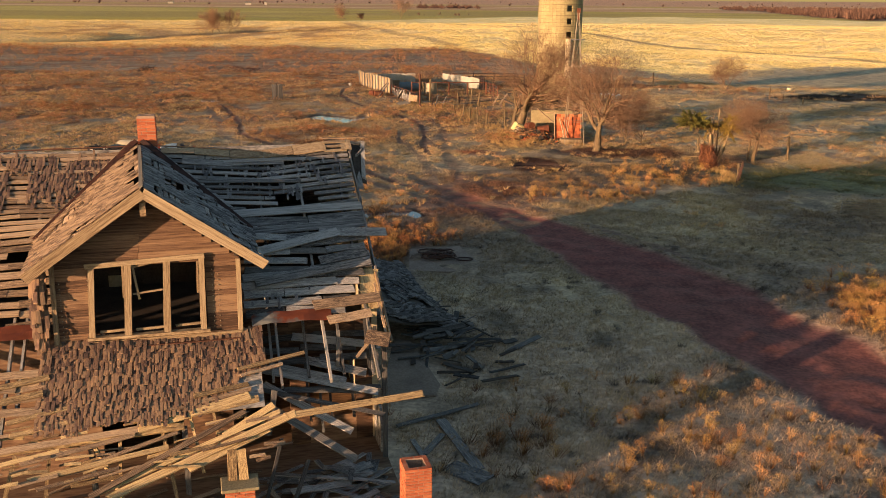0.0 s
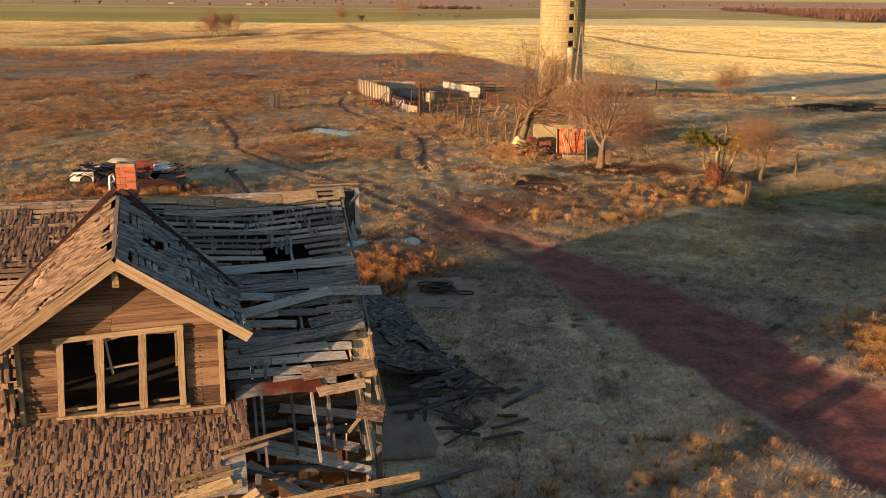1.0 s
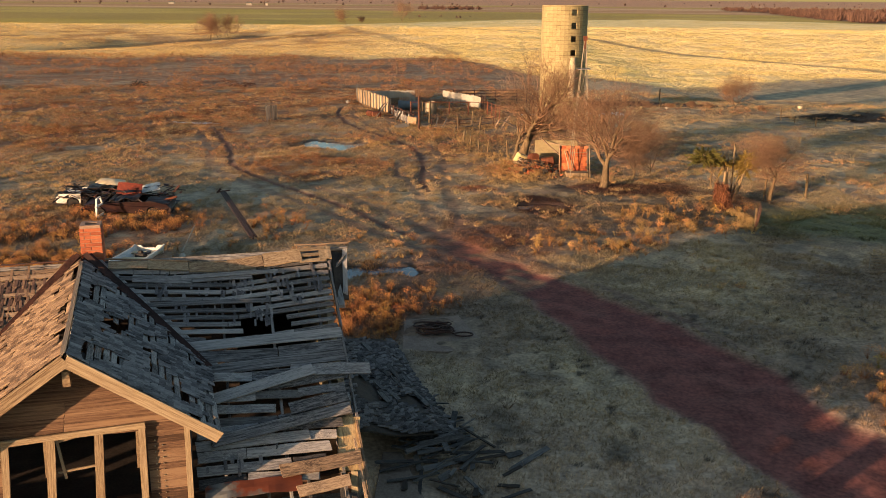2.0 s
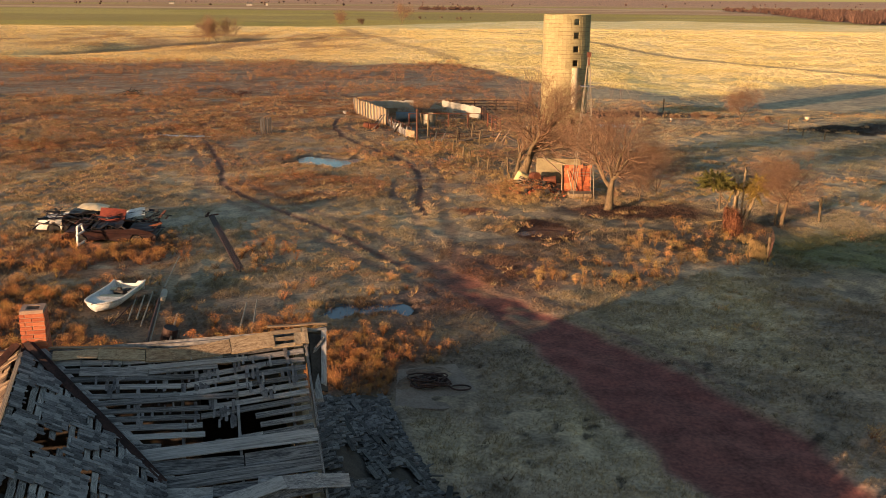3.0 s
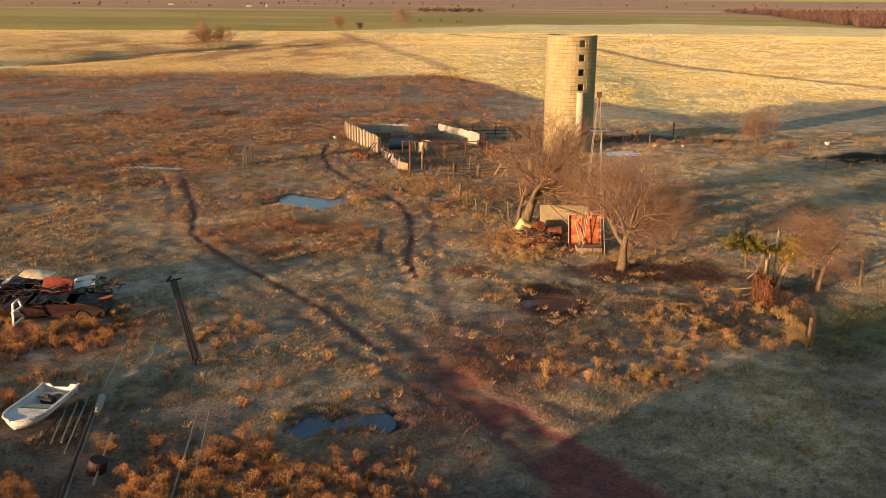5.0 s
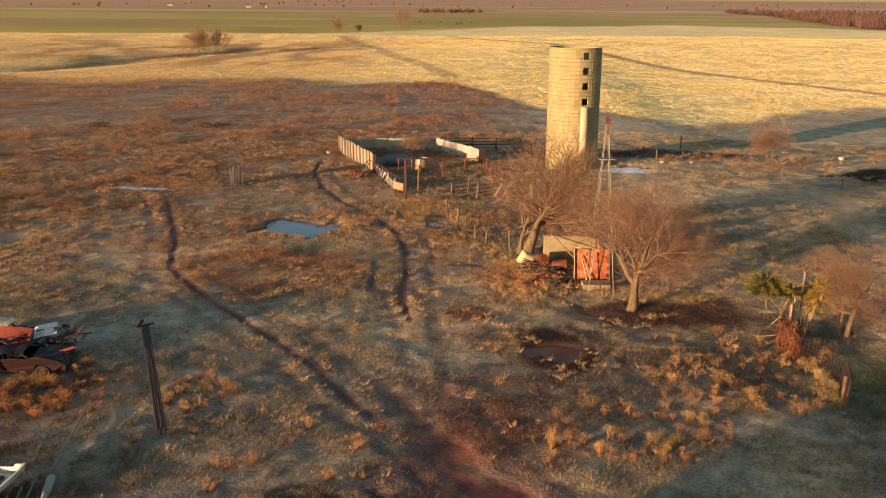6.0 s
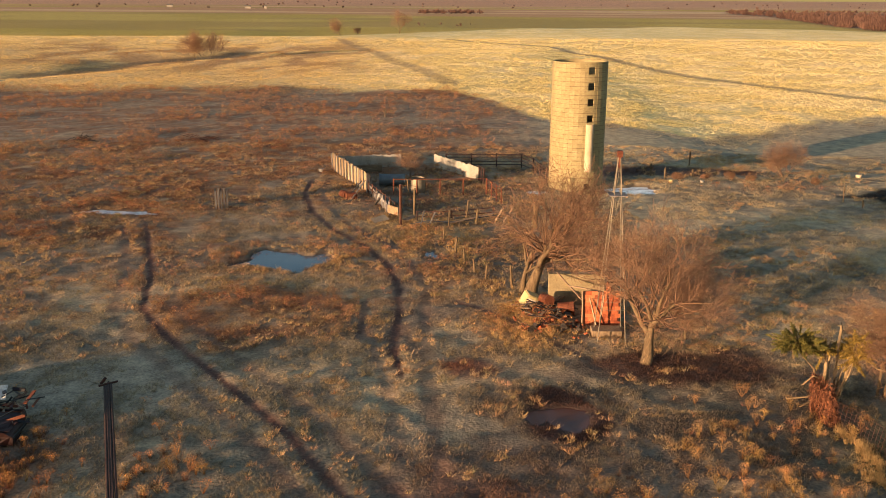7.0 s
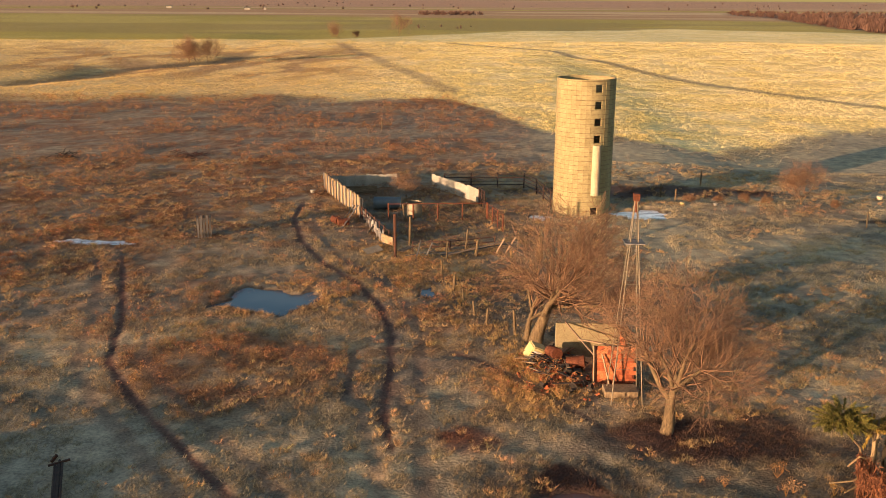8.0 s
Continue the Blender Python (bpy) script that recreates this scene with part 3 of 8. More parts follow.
    tone = mix(mix(np.zeros((*np.shape(x), 3)), (0.82, 0.635, 0.255), one), (0.92, 0.74, 0.36), smooth(0.4, 0.65, n1))
    left = smooth(5, -45, x) * smooth(460, 300, y)
    tone = mix(tone, (0.66, 0.43, 0.17), 0.7 * left)
    tone = mix(tone, (0.34, 0.19, 0.085), 0.75 * left * smooth(0.47, 0.60, fbm(x, y * 0.4, 7, 14, 4)) * smooth(222, 262, y + 0.25 * x + 20))
    d, k = to_line(x, y, GULLY)
    # dark band along the gully: its shadow painted into the field colour
    tone = mix(tone, (0.12, 0.10, 0.07), 0.8 * smooth(7.0, 2.0, d + 9 * (n1 - 0.5)))
    c = c * (1 - gold[..., None]) + tone * gold[..., None]
    d, k = to_line(x, y, [(-3.4, 422.0), (34.9, 351.0), (51.2, 267.0), (66.0, 223.0), (84.0, 165.0)])
    c = mix(c, (0.20, 0.15, 0.10), 0.8 * smooth(2.6, 1.0, d))
    d, k = to_line(x, y, [(-47.0, 406.0), (-28.0, 320.0), (-14.0, 260.0), (0.0, 200.0)])
    c = mix(c, (0.33, 0.23, 0.13), 0.6 * smooth(3.0, 1.0, d))
    top = np.interp(x, *FIELD_TOP) + 10 * (n3 - 0.5)
    wheat = smooth(-6, 6, y - top)
    tone = mix(mix(np.zeros((*np.shape(x), 3)), (0.41, 0.305, 0.05), one), (0.48, 0.35, 0.075), smooth(0.4, 0.65, fbm(x, y * 0.4, 60, 15, 3)))
    bands = fbm(x * 0.16 + 0.1 * y, y, 190, 16, 3)
    tone = mix(tone, (0.30, 0.20, 0.06), 0.5 * smooth(0.55, 0.62, fbm(x * 0.3, y, 90, 26, 3)))
    tone = mix(tone, (0.44, 0.235, 0.105), smooth(0.44, 0.48, bands) * smooth(880, 1000, y + 0.25 * x))
    tone = mix(tone, (0.58, 0.38, 0.19), smooth(0.60, 0.62, bands) * smooth(900, 1100, y + 0.25 * x))
    tone = mix(tone, (0.46, 0.25, 0.14), smooth(1700, 2600, y))
    wood_edge = np.interp(y, *WOOD_EDGE)
    tone = mix(tone, (0.16, 0.085, 0.05), smooth(-6, 6, x - wood_edge) * smooth(540, 570, y) * smooth(1500, 1300, y))
    c = c * (1 - wheat[..., None]) + tone * wheat[..., None]
    return c


def sod_relief(x, y):
    """How rough the sod is: 0.15 on trodden earth, 1 on turf, 3 in the tall far grass."""
    edge = np.interp(x, *FIELD_EDGE)
    r = 1.0 + 0.25 * smooth(45, 60, y) + 1.3 * smooth(-3, 3, y - edge)
    r = r * (1 - 0.85 * road_mask(x, y)) * (1 - 0.6 * track_mask(x, y))
    return np.where(y > np.interp(x, *FIELD_TOP), 0.8, r)


def grow(first, step, limit, rate):
    out = [first]
    while out[-1] < limit:
        step *= rate
        out.append(out[-1] + step)
    return out[1:]


xs = np.array([-v for v in grow(26, 0.24, 3600, 1.06)][::-1] + list(np.arange(-26, 30, 0.2)) + grow(30, 0.24, 3600, 1.055))
ys = np.array([-v for v in grow(-8, 0.6, 900, 1.3)][::-1] + list(np.arange(8, 66, 0.21)) + grow(66, 0.21, 4900, 1.0135))
gx, gy = np.meshgrid(xs, ys)
gxf, gyf = gx.ravel(), gy.ravel()
grid = np.arange(gx.size).reshape(gx.shape)
quads = np.stack([grid[:-1, :-1], grid[:-1, 1:], grid[1:, 1:], grid[1:, :-1]], -1).reshape(-1, 4)
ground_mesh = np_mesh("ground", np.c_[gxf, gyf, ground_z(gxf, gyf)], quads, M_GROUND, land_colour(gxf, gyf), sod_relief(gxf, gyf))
ground_mesh.shade_smooth()
tagged(new("ground", ground_mesh), "dry winter pasture with red dirt road, ruts and stubble", "ground", kind="structure")
for i, (cx, cy, rx, ry) in enumerate(POOLS):
    bm = bmesh.new()
    icy = i in (2, 5, 6)
    top = LEVEL + (0.035 if icy else 0.0)
    prism(bm, [(cx + 1.25 * rx * math.cos(a * math.pi / 12), cy + 1.25 * ry * math.sin(a * math.pi / 12)) for a in range(24)], top - 0.02, top)
    me = bpy.data.meshes.new("water")
    bm.to_mesh(me)
    bm.free()
    me.materials.append(M_MUDDY if i == 3 else M_ICE if icy else M_WATER)
    tagged(new("water", me), "patch of thin white ice in the ruts" if icy else "still puddle water reflecting the pale evening sky", "water", kind="structure")


# ---- the ruined farmhouse: x runs along its ridge, y away from the front ----
house = thing("farmhouse", "ruined grey wooden farmhouse with a gabled dormer and collapsing roof", "house", pose(-5.40, 16.26, 0, 0, 0, 15.3))
PITCH = 0.59
RIDGE_Y, RIDGE_Z = 5.25, 6.40
ROOF_N = Vector((0, -PITCH, 1)).normalized()


def roof_z(u, v):
    sag = 0.13 * math.exp(-((u - 2.3) / 1.3) ** 2) * max(0.0, v / RIDGE_Y) + 0.03 * math.sin(1.7 * u + 0.8 * v)
    return 3.42 + (v - 0.2) * PITCH - sag


def on_roof(u, v, lift=0.0):
    return Vector((u, v, roof_z(u, v))) + ROOF_N * lift


# walls, inside and floors
for x in (-5.4, 4.36):
    bm = bmesh.new()
    prism_out = [(0.9, 0.3), (10.4, 0.3), (10.4, 3.2), (RIDGE_Y, 6.2), (0.9, 3.62)]
    a = [bm.verts.new((x, y, z)) for y, z in prism_out]
    b = [bm.verts.new((x + 0.12, y, z)) for y, z in prism_out]
    for i in range(5):
        bm.faces.new((a[i], a[(i + 1) % 5], b[(i + 1) % 5], b[i]))
    bm.faces.new(a[::-1])
    bm.faces.new(b)
    part("gable_wall", bm, M_PLASTER, house)
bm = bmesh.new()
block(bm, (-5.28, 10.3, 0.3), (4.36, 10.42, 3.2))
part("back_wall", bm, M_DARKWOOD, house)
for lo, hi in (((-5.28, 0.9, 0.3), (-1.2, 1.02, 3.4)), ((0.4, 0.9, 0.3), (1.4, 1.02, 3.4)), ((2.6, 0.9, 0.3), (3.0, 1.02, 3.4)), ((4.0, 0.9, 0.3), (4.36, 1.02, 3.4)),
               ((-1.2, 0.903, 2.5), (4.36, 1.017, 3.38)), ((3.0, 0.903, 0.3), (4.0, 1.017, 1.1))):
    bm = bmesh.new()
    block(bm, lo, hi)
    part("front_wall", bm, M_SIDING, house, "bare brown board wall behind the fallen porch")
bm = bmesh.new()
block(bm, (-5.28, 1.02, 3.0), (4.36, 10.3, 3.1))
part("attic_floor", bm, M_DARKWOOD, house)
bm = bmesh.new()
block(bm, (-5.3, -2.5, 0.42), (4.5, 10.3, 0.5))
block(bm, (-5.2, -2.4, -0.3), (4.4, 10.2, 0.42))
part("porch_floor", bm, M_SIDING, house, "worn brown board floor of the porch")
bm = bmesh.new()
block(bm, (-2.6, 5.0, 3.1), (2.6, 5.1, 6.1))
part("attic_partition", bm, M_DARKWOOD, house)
bm = bmesh.new()
bar(bm, (-1.27, 4.96, 3.2), (-0.97, 4.96, 3.2), 0.02, 0.36)
part("patch_board", bm, M_PLASTER, house, "pale board nailed inside the attic")

# back slope and its outer edge beyond the gable
bm = bmesh.new()
for u0, u1, v0, v1 in ((-5.7, -3.3, 5.3, 10.8), (-2.7, 4.95, 5.3, 10.8), (-3.3, -2.7, 5.3, 6.0), (-3.3, -2.7, 6.6, 10.8)):
    zz = lambda v: RIDGE_Z - (v - RIDGE_Y) * PITCH
    bar(bm, ((u0 + u1) / 2, v0, zz(v0) - 0.05), ((u0 + u1) / 2, v1, zz(v1) - 0.05), u1 - u0, 0.05, (0, PITCH, 1))
back = part("back_roof", bm, M_OLD, house)
for k in range(11):
    u = -5.2 + k * 0.94
    if -1.8 < u < 1.7:
        continue
    plank("rafter", on_roof(u, -0.9, -0.16), on_roof(u, RIDGE_Y, -0.16), 0.05, 0.13, house, M_OLD, ROOF_N, True)
for u in (2.2, 2.9, 3.6, 4.2):
    plank("rafter", on_roof(u, -0.5, -0.62), on_roof(u, 1.6, -0.2), 0.05, 0.10, house, M_OLD, ROOF_N, True)
for u in (-4.3, -3.4, -2.6):
    plank("rafter", on_roof(u, -2.1, -0.22), on_roof(u, 1.0, -0.14), 0.05, 0.11, house, M_OLD, ROOF_N, True)

roof = part("roof_frame", (lambda b: (bar(b, (-5.6, RIDGE_Y, 6.25), (4.6, RIDGE_Y, 6.22), 0.04, 0.16), b)[1])(bmesh.new()), M_OLD, house)
R = random.Random(21)


def valley(v, side=1):
    """How far to the right, or left, the dormer's roof reaches along the slope."""
    if v < 2.55:
        return 1.72 if side > 0 else 2.0
    return (5.2 - v) * 0.80 - 0.10 if side > 0 else (5.2 - v) * 0.82 + 0.12


def lay_boards(v_top, v_low, width, gap, u0_of, u1_of, gone, tilt, mat, lift=0.02, longest=3.0, neat=False, holes=()):
    v = v_top
    run = math.sqrt(1 + PITCH * PITCH)
    while v > v_low:
        a, end = u0_of(v), u1_of(v)
        while a < end - 0.25:
            b = min(end, a + R.uniform(0.8, longest))
            if end - b < 0.4:
                b = end
            pieces = [(a, b)] if R.random() > gone else []
            for h0, h1, low, high in holes:
                if low < v < high:
                    pieces = [q for a_, b_ in pieces for q in ((a_, min(b_, h0 + R.uniform(-0.1, 0.1))), (max(a_, h1 + R.uniform(-0.1, 0.1)), b_)) if q[1] - q[0] > 0.08]
            for a_, b_ in pieces:
                t = R.uniform(-tilt, tilt)
                q = 0.15 if neat else 1.0
                m = mat if not isinstance(mat, tuple) else mat[0] if R.random() < 0.55 else mat[1]
                plank("roof_board", on_roof(a_, v - t, lift + q * R.uniform(-0.01, 0.03)), on_roof(b_ + q * R.uniform(-0.05, 0.06), v + t, lift + q * R.uniform(-0.01, 0.04)),
                      width * (R.uniform(0.94, 1.05) if neat else R.uniform(0.85, 1.1)), 0.022, roof, m, ROOF_N, neat)
            a = b + 0.01
        v -= (width + gap * R.uniform(0.6, 1.4)) / run


# right of the dormer
lay_boards(4.9, 3.25, 0.110, 0.066, lambda v: valley(v) + 0.08, lambda v: 4.5, 0.0, 0.004, M_OLD, longest=2.6, neat=True,
           holes=((2.75, 3.55, 3.48, 3.76), (1.95, 2.95, 3.2, 3.38), (2.95, 3.25, 3.2, 3.5)))
for u0, u1, v, w in ((0.62, 1.75, 4.70, 0.20), (1.77, 2.95, 4.72, 0.16)):
    plank("roof_board", on_roof(u0, v, 0.06), on_roof(u1, v, 0.06), w, 0.02, roof, M_OLD, ROOF_N, True)
lay_boards(3.17, 2.55, 0.26, 0.02, lambda v: valley(v) + 0.1, lambda v: 4.55, 0.0, 0.012, M_OLD, neat=True)
# lower rows mix in darker wood, this slope's shade put into colour
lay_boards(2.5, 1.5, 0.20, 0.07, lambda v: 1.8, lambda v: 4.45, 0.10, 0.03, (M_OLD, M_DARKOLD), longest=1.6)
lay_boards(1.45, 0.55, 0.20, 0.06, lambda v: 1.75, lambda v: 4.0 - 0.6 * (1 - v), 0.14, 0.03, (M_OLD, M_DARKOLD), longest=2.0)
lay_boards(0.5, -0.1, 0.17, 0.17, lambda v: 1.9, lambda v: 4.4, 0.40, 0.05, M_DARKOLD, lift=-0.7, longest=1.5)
# single boards that stand out there
for u0, v0, u1, v1, w, m in ((2.1, 2.05, 3.9, 2.45, 0.24, M_OLD), (3.5, 2.5, 4.95, 2.3, 0.26, M_OLD), (3.4, 1.75, 4.45, 1.85, 0.26, M_OLD),
                             (2.0, 1.25, 4.45, 1.62, 0.24, M_OLD), (3.1, 0.62, 4.5, 0.72, 0.26, M_WOOD), (3.35, 0.25, 4.25, 0.36, 0.22, M_WOOD),
                             (2.68, -0.29, 4.45, -0.62, 0.20, M_OLD), (2.0, -0.95, 4.2, -1.65, 0.17, M_OLD), (1.75, -0.72, 3.6, -1.36, 0.15, M_OLD),
                             (2.9, -0.85, 4.05, -1.22, 0.20, M_OLD), (2.0, -1.25, 3.55, -2.4, 0.16, M_OLD), (4.05, -0.15, 4.5, -0.28, 0.36, M_WOOD)):
    sunk = 0.75 if v0 < -0.2 and m is M_OLD else 0.0
    plank("loose_board", on_roof(u0, v0 + sunk, 0.10 - sunk), on_roof(u1, v1 + sunk, 0.13 - sunk), w, 0.025, roof, m, ROOF_N)
# left of the dormer, in the sun
lay_boards(5.05, 3.1, 0.105, 0.052, lambda v: -5.6, lambda v: -valley(v, -1) - 0.06, 0.03, 0.006, M_WOOD, longest=1.8, neat=True)
lay_boards(3.0, 2.6, 0.15, 0.07, lambda v: -5.6, lambda v: -valley(v, -1) - 0.06, 0.08, 0.02, M_WOOD, longest=2.0)
lay_boards(2.5, 0.55, 0.17, 0.075, lambda v: -5.6, lambda v: -1.8, 0.06, 0.02, M_WOOD, longest=1.8)
lay_boards(-0.3, -1.3, 0.16, 0.12, lambda v: -5.6, lambda v: -1.95, 0.34, 0.06, M_WOOD, longest=2.0)
# ridge boards, in the last light
for u0, u1, dz, w in ((-5.6, -2.2, 0.03, 0.14), (-2.3, -0.2, 0.03, 0.14), (0.1, 1.7, 0.0, 0.16)):
    plank("ridge_board", on_roof(u0, 5.2, dz + 0.04), on_roof(u1, 5.2, dz + 0.04), w, 0.025, roof, M_RUSTPIPE if u1 < 0 else M_WOOD, (0, 0.2, 1))
for u0, u1, w in ((0.15, 0.9, 0.22), (0.91, 1.7, 0.27), (1.71, 2.48, 0.32), (2.49, 3.2, 0.36), (3.21, 3.98, 0.40), (4.36, 4.62, 0.42)):
    plank("ridge_board", on_roof(u0, 5.02, 0.075), on_roof(u1, 5.02, 0.075), w, 0.02, roof, M_TRIM, (0, -0.45, 1))
for k in range(3):
    plank("ridge_board", on_roof(3.95, 4.86 + 0.14 * k, 0.07), on_roof(4.5, 4.86 + 0.14 * k, 0.07), 0.09, 0.02, roof, M_TRIM, (0, -0.45, 1), True)
plank("ridge_board", on_roof(3.9, 5.28, 0.08), on_roof(5.0, 5.25, 0.1), 0.07, 0.03, roof, M_WOOD)
# sagging overhang at the gable's peak
for p0, p1, w in (((4.62, 5.2, 6.25), (4.70, 4.0, 5.45), 0.14), ((4.95, 5.25, 6.38), (4.82, 4.3, 5.62), 0.10), ((4.55, 5.2, 6.36), (5.0, 5.2, 6.36), 0.06),
                  ((4.6, 4.75, 5.95), (4.92, 5.0, 6.25), 0.06)):
    plank("fly_rafter", p0, p1, w, 0.05, roof, M_OLD)
bm = bmesh.new()
bar(bm, (4.78, 5.15, 6.28), (4.74, 4.2, 5.55), 0.30, 0.03, (0.5, -0.6, 1))
part("overhang_panel", bm, M_DARKWOOD, house)
# rake along the right gable, splintered
for v0, v1, m, w in ((5.1, 3.3, M_OLD, 0.14), (3.2, 1.5, M_OLD, 0.12), (1.45, 0.1, M_WOOD, 0.07), (0.7, -0.2, M_WOOD, 0.05)):
    plank("rake_board", on_roof(4.56, v0, -0.03), on_roof(4.56 + 0.02, v1, -0.03), 0.04, w, roof, m, ROOF_N)
# rags of torn lining and bent stays at the open corner
for p0, p1, w, m in (((4.42, 1.55, 4.15), (4.33, 0.7, 3.55), 0.42, M_BEAM), ((4.46, 1.9, 4.35), (4.42, 1.2, 3.9), 0.12, M_BEAM), ((4.3, 0.15, 3.35), (4.2, -0.15, 2.75), 0.07, M_OLD), ((3.85, -0.2, 2.85), (4.25, 0.0, 3.2), 0.06, M_WOOD),
                     ((4.45, 1.0, 4.0), (4.5, -0.1, 3.2), 0.05, M_WOOD), ((3.55, 0.2, 3.3), (3.5, 0.0, 2.6), 0.07, M_OLD), ((4.1, 0.3, 3.55), (4.15, -0.1, 2.4), 0.06, M_OLD)):
    # grey stays darkened: shade of the open corner is in their colour
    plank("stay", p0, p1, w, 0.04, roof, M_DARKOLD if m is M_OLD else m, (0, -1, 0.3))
# rusted tin flashing
for u0, u1, v, w in ((1.85, 3.45, 0.42, 0.26), (-2.9, -2.02, 0.55, 0.30)):
    bm = bmesh.new()
    bmesh.ops.create_grid(bm, x_segments=14, y_segments=4, size=0.5)
    for q in bm.verts:
        u, s = u0 + (q.co.x + 0.5) * (u1 - u0), q.co.y
        q.co = on_roof(u, v + s * w, 0.07 + 0.03 * math.sin(9 * u) * abs(s) + 0.02 * noise.noise(Vector((u * 3, s * 4, 1))))
    bmesh.ops.solidify(bm, geom=bm.faces[:], thickness=0.004)
    part("tin_flashing", bm, M_TIN, house, "buckled tin flashing, rusted red")

# corner posts of the porch and front
for p0, p1 in (((4.45, -0.05, 0.5), (4.45, -0.05, 3.1)), ((-1.1, -1.4, 0.5), (-1.1, -1.5, 2.2)),
               ((0.5, -1.5, 1.0), (0.5, -1.4, 2.3))):
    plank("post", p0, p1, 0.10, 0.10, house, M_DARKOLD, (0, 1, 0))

# ---- dormer ----
DV = 0.25
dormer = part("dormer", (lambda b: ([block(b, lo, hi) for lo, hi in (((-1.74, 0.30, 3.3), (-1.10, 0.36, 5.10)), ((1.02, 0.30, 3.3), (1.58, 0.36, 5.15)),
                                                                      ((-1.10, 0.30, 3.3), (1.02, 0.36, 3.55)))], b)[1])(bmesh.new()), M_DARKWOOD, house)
DROP = 0.715


def gable_half(z):
    """Half the width of the gable's wall at a height."""
    return min(1.70, (6.32 - z) / DROP)


z = 3.46
R = random.Random(5)
while z < 6.2:
    hh = 0.118
    hw = gable_half(z + hh)
    cuts = [(-1.05, 0.98)] if 3.58 < z + 0.06 < 4.98 else []
    runs = [(-hw - 0.03, hw - 0.03)] if not cuts else [(-hw - 0.03, -1.10), (1.02, hw - 0.06)]
    for a, b in runs:
        if b - a < 0.06:
            continue
        pieces = [(a, b)] if b - a < 1.2 or R.random() < 0.5 else [(a, a + (b - a) * 0.45), (a + (b - a) * 0.45 + 0.005, b)]
        for a1, b1 in pieces:
            plank("siding_board", (a1, DV, z), (b1, DV, z + 0.004), 0.13, 0.02, dormer, M_SIDING, (0, -1, 0.17), True)
    z += hh
# corner boards, casings, sill and apron
for name, p0, p1, w in (("corner_board", (-1.75, 0.2, 3.42), (-1.72, 0.2, 5.02), 0.09), ("corner_board", (1.63, 0.2, 3.42), (1.64, 0.2, 4.95), 0.09),
                        ("apron_board", (-1.80, 0.19, 3.42), (1.66, 0.19, 3.44), 0.12)):
    plank(name, p0, p1, w, 0.035, dormer, M_TRIM, (0, -1, 0), True)
plank("drip_edge", (-1.84, 0.10, 3.36), (1.66, 0.10, 3.38), 0.14, 0.02, dormer, M_RUSTPIPE)
window = part("window", (lambda b: (block(b, (-1.2, 0.12, 3.52), (1.05, 0.27, 3.575)), b)[1])(bmesh.new()), M_TRIM, house, "triple attic window with empty broken sashes")
for p0, p1, w in (((-1.12, 0.17, 3.56), (-1.03, 0.17, 4.98), 0.11), ((-0.47, 0.17, 3.56), (-0.38, 0.17, 4.98), 0.135), ((0.25, 0.17, 3.58), (0.32, 0.17, 5.02), 0.135),
                  ((0.93, 0.17, 3.58), (0.96, 0.17, 5.04), 0.11), ((-1.14, 0.165, 4.97), (1.02, 0.165, 5.06), 0.10)):
    plank("casing", p0, p1, w, 0.04, window, M_TRIM, (0, -1, 0), True)
for p0, p1, w in (((-0.33, 0.24, 4.36), (0.21, 0.24, 4.42), 0.035), ((-0.31, 0.22, 4.98), (-0.22, 0.24, 4.25), 0.04), ((-0.28, 0.22, 4.90), (0.2, 0.23, 5.0), 0.04),
                  ((-0.98, 0.26, 3.64), (-0.52, 0.26, 3.66), 0.05), ((-0.33, 0.26, 3.64), (0.2, 0.26, 3.66), 0.05), ((0.4, 0.26, 3.66), (0.88, 0.26, 3.68), 0.05),
                  ((0.86, 0.25, 4.3), (0.88, 0.25, 4.95), 0.04), ((-0.5, 0.25, 4.3), (-0.48, 0.25, 4.95), 0.04)):
    plank("sash_bar", p0, p1, w, 0.03, window, M_TRIM, (0, -1, 0))
# side walls of the dormer
for x in (-1.70, 1.60):
    bm = bmesh.new()
    y_end = 2.9
    outline = [(0.3, 3.42), (y_end, 5.02), (0.3, 5.12)]
    a = [bm.verts.new((x, y, q)) for y, q in outline]
    b = [bm.verts.new((x + 0.06, y, q)) for y, q in outline]
    for i in range(3):
        bm.faces.new((a[i], a[(i + 1) % 3], b[(i + 1) % 3], b[i]))
    bm.faces.new(a[::-1])
    bm.faces.new(b)
    part("dormer_side", bm, M_SHINGLE, house)


def dormer_roof(side, u, v):
    """A place on the dormer's roof: u from its ridge outwards."""
    return Vector((side * u - 0.065 * v, v, 6.47 - u * DROP - 0.03 * math.sin(1.1 * v) * u))


D_N = {s: Vector((s * DROP, 0, 1)).normalized() for s in (-1, 1)}
eaves = 2.13


def dormer_back(u):
    return 5.2 - u * 1.22


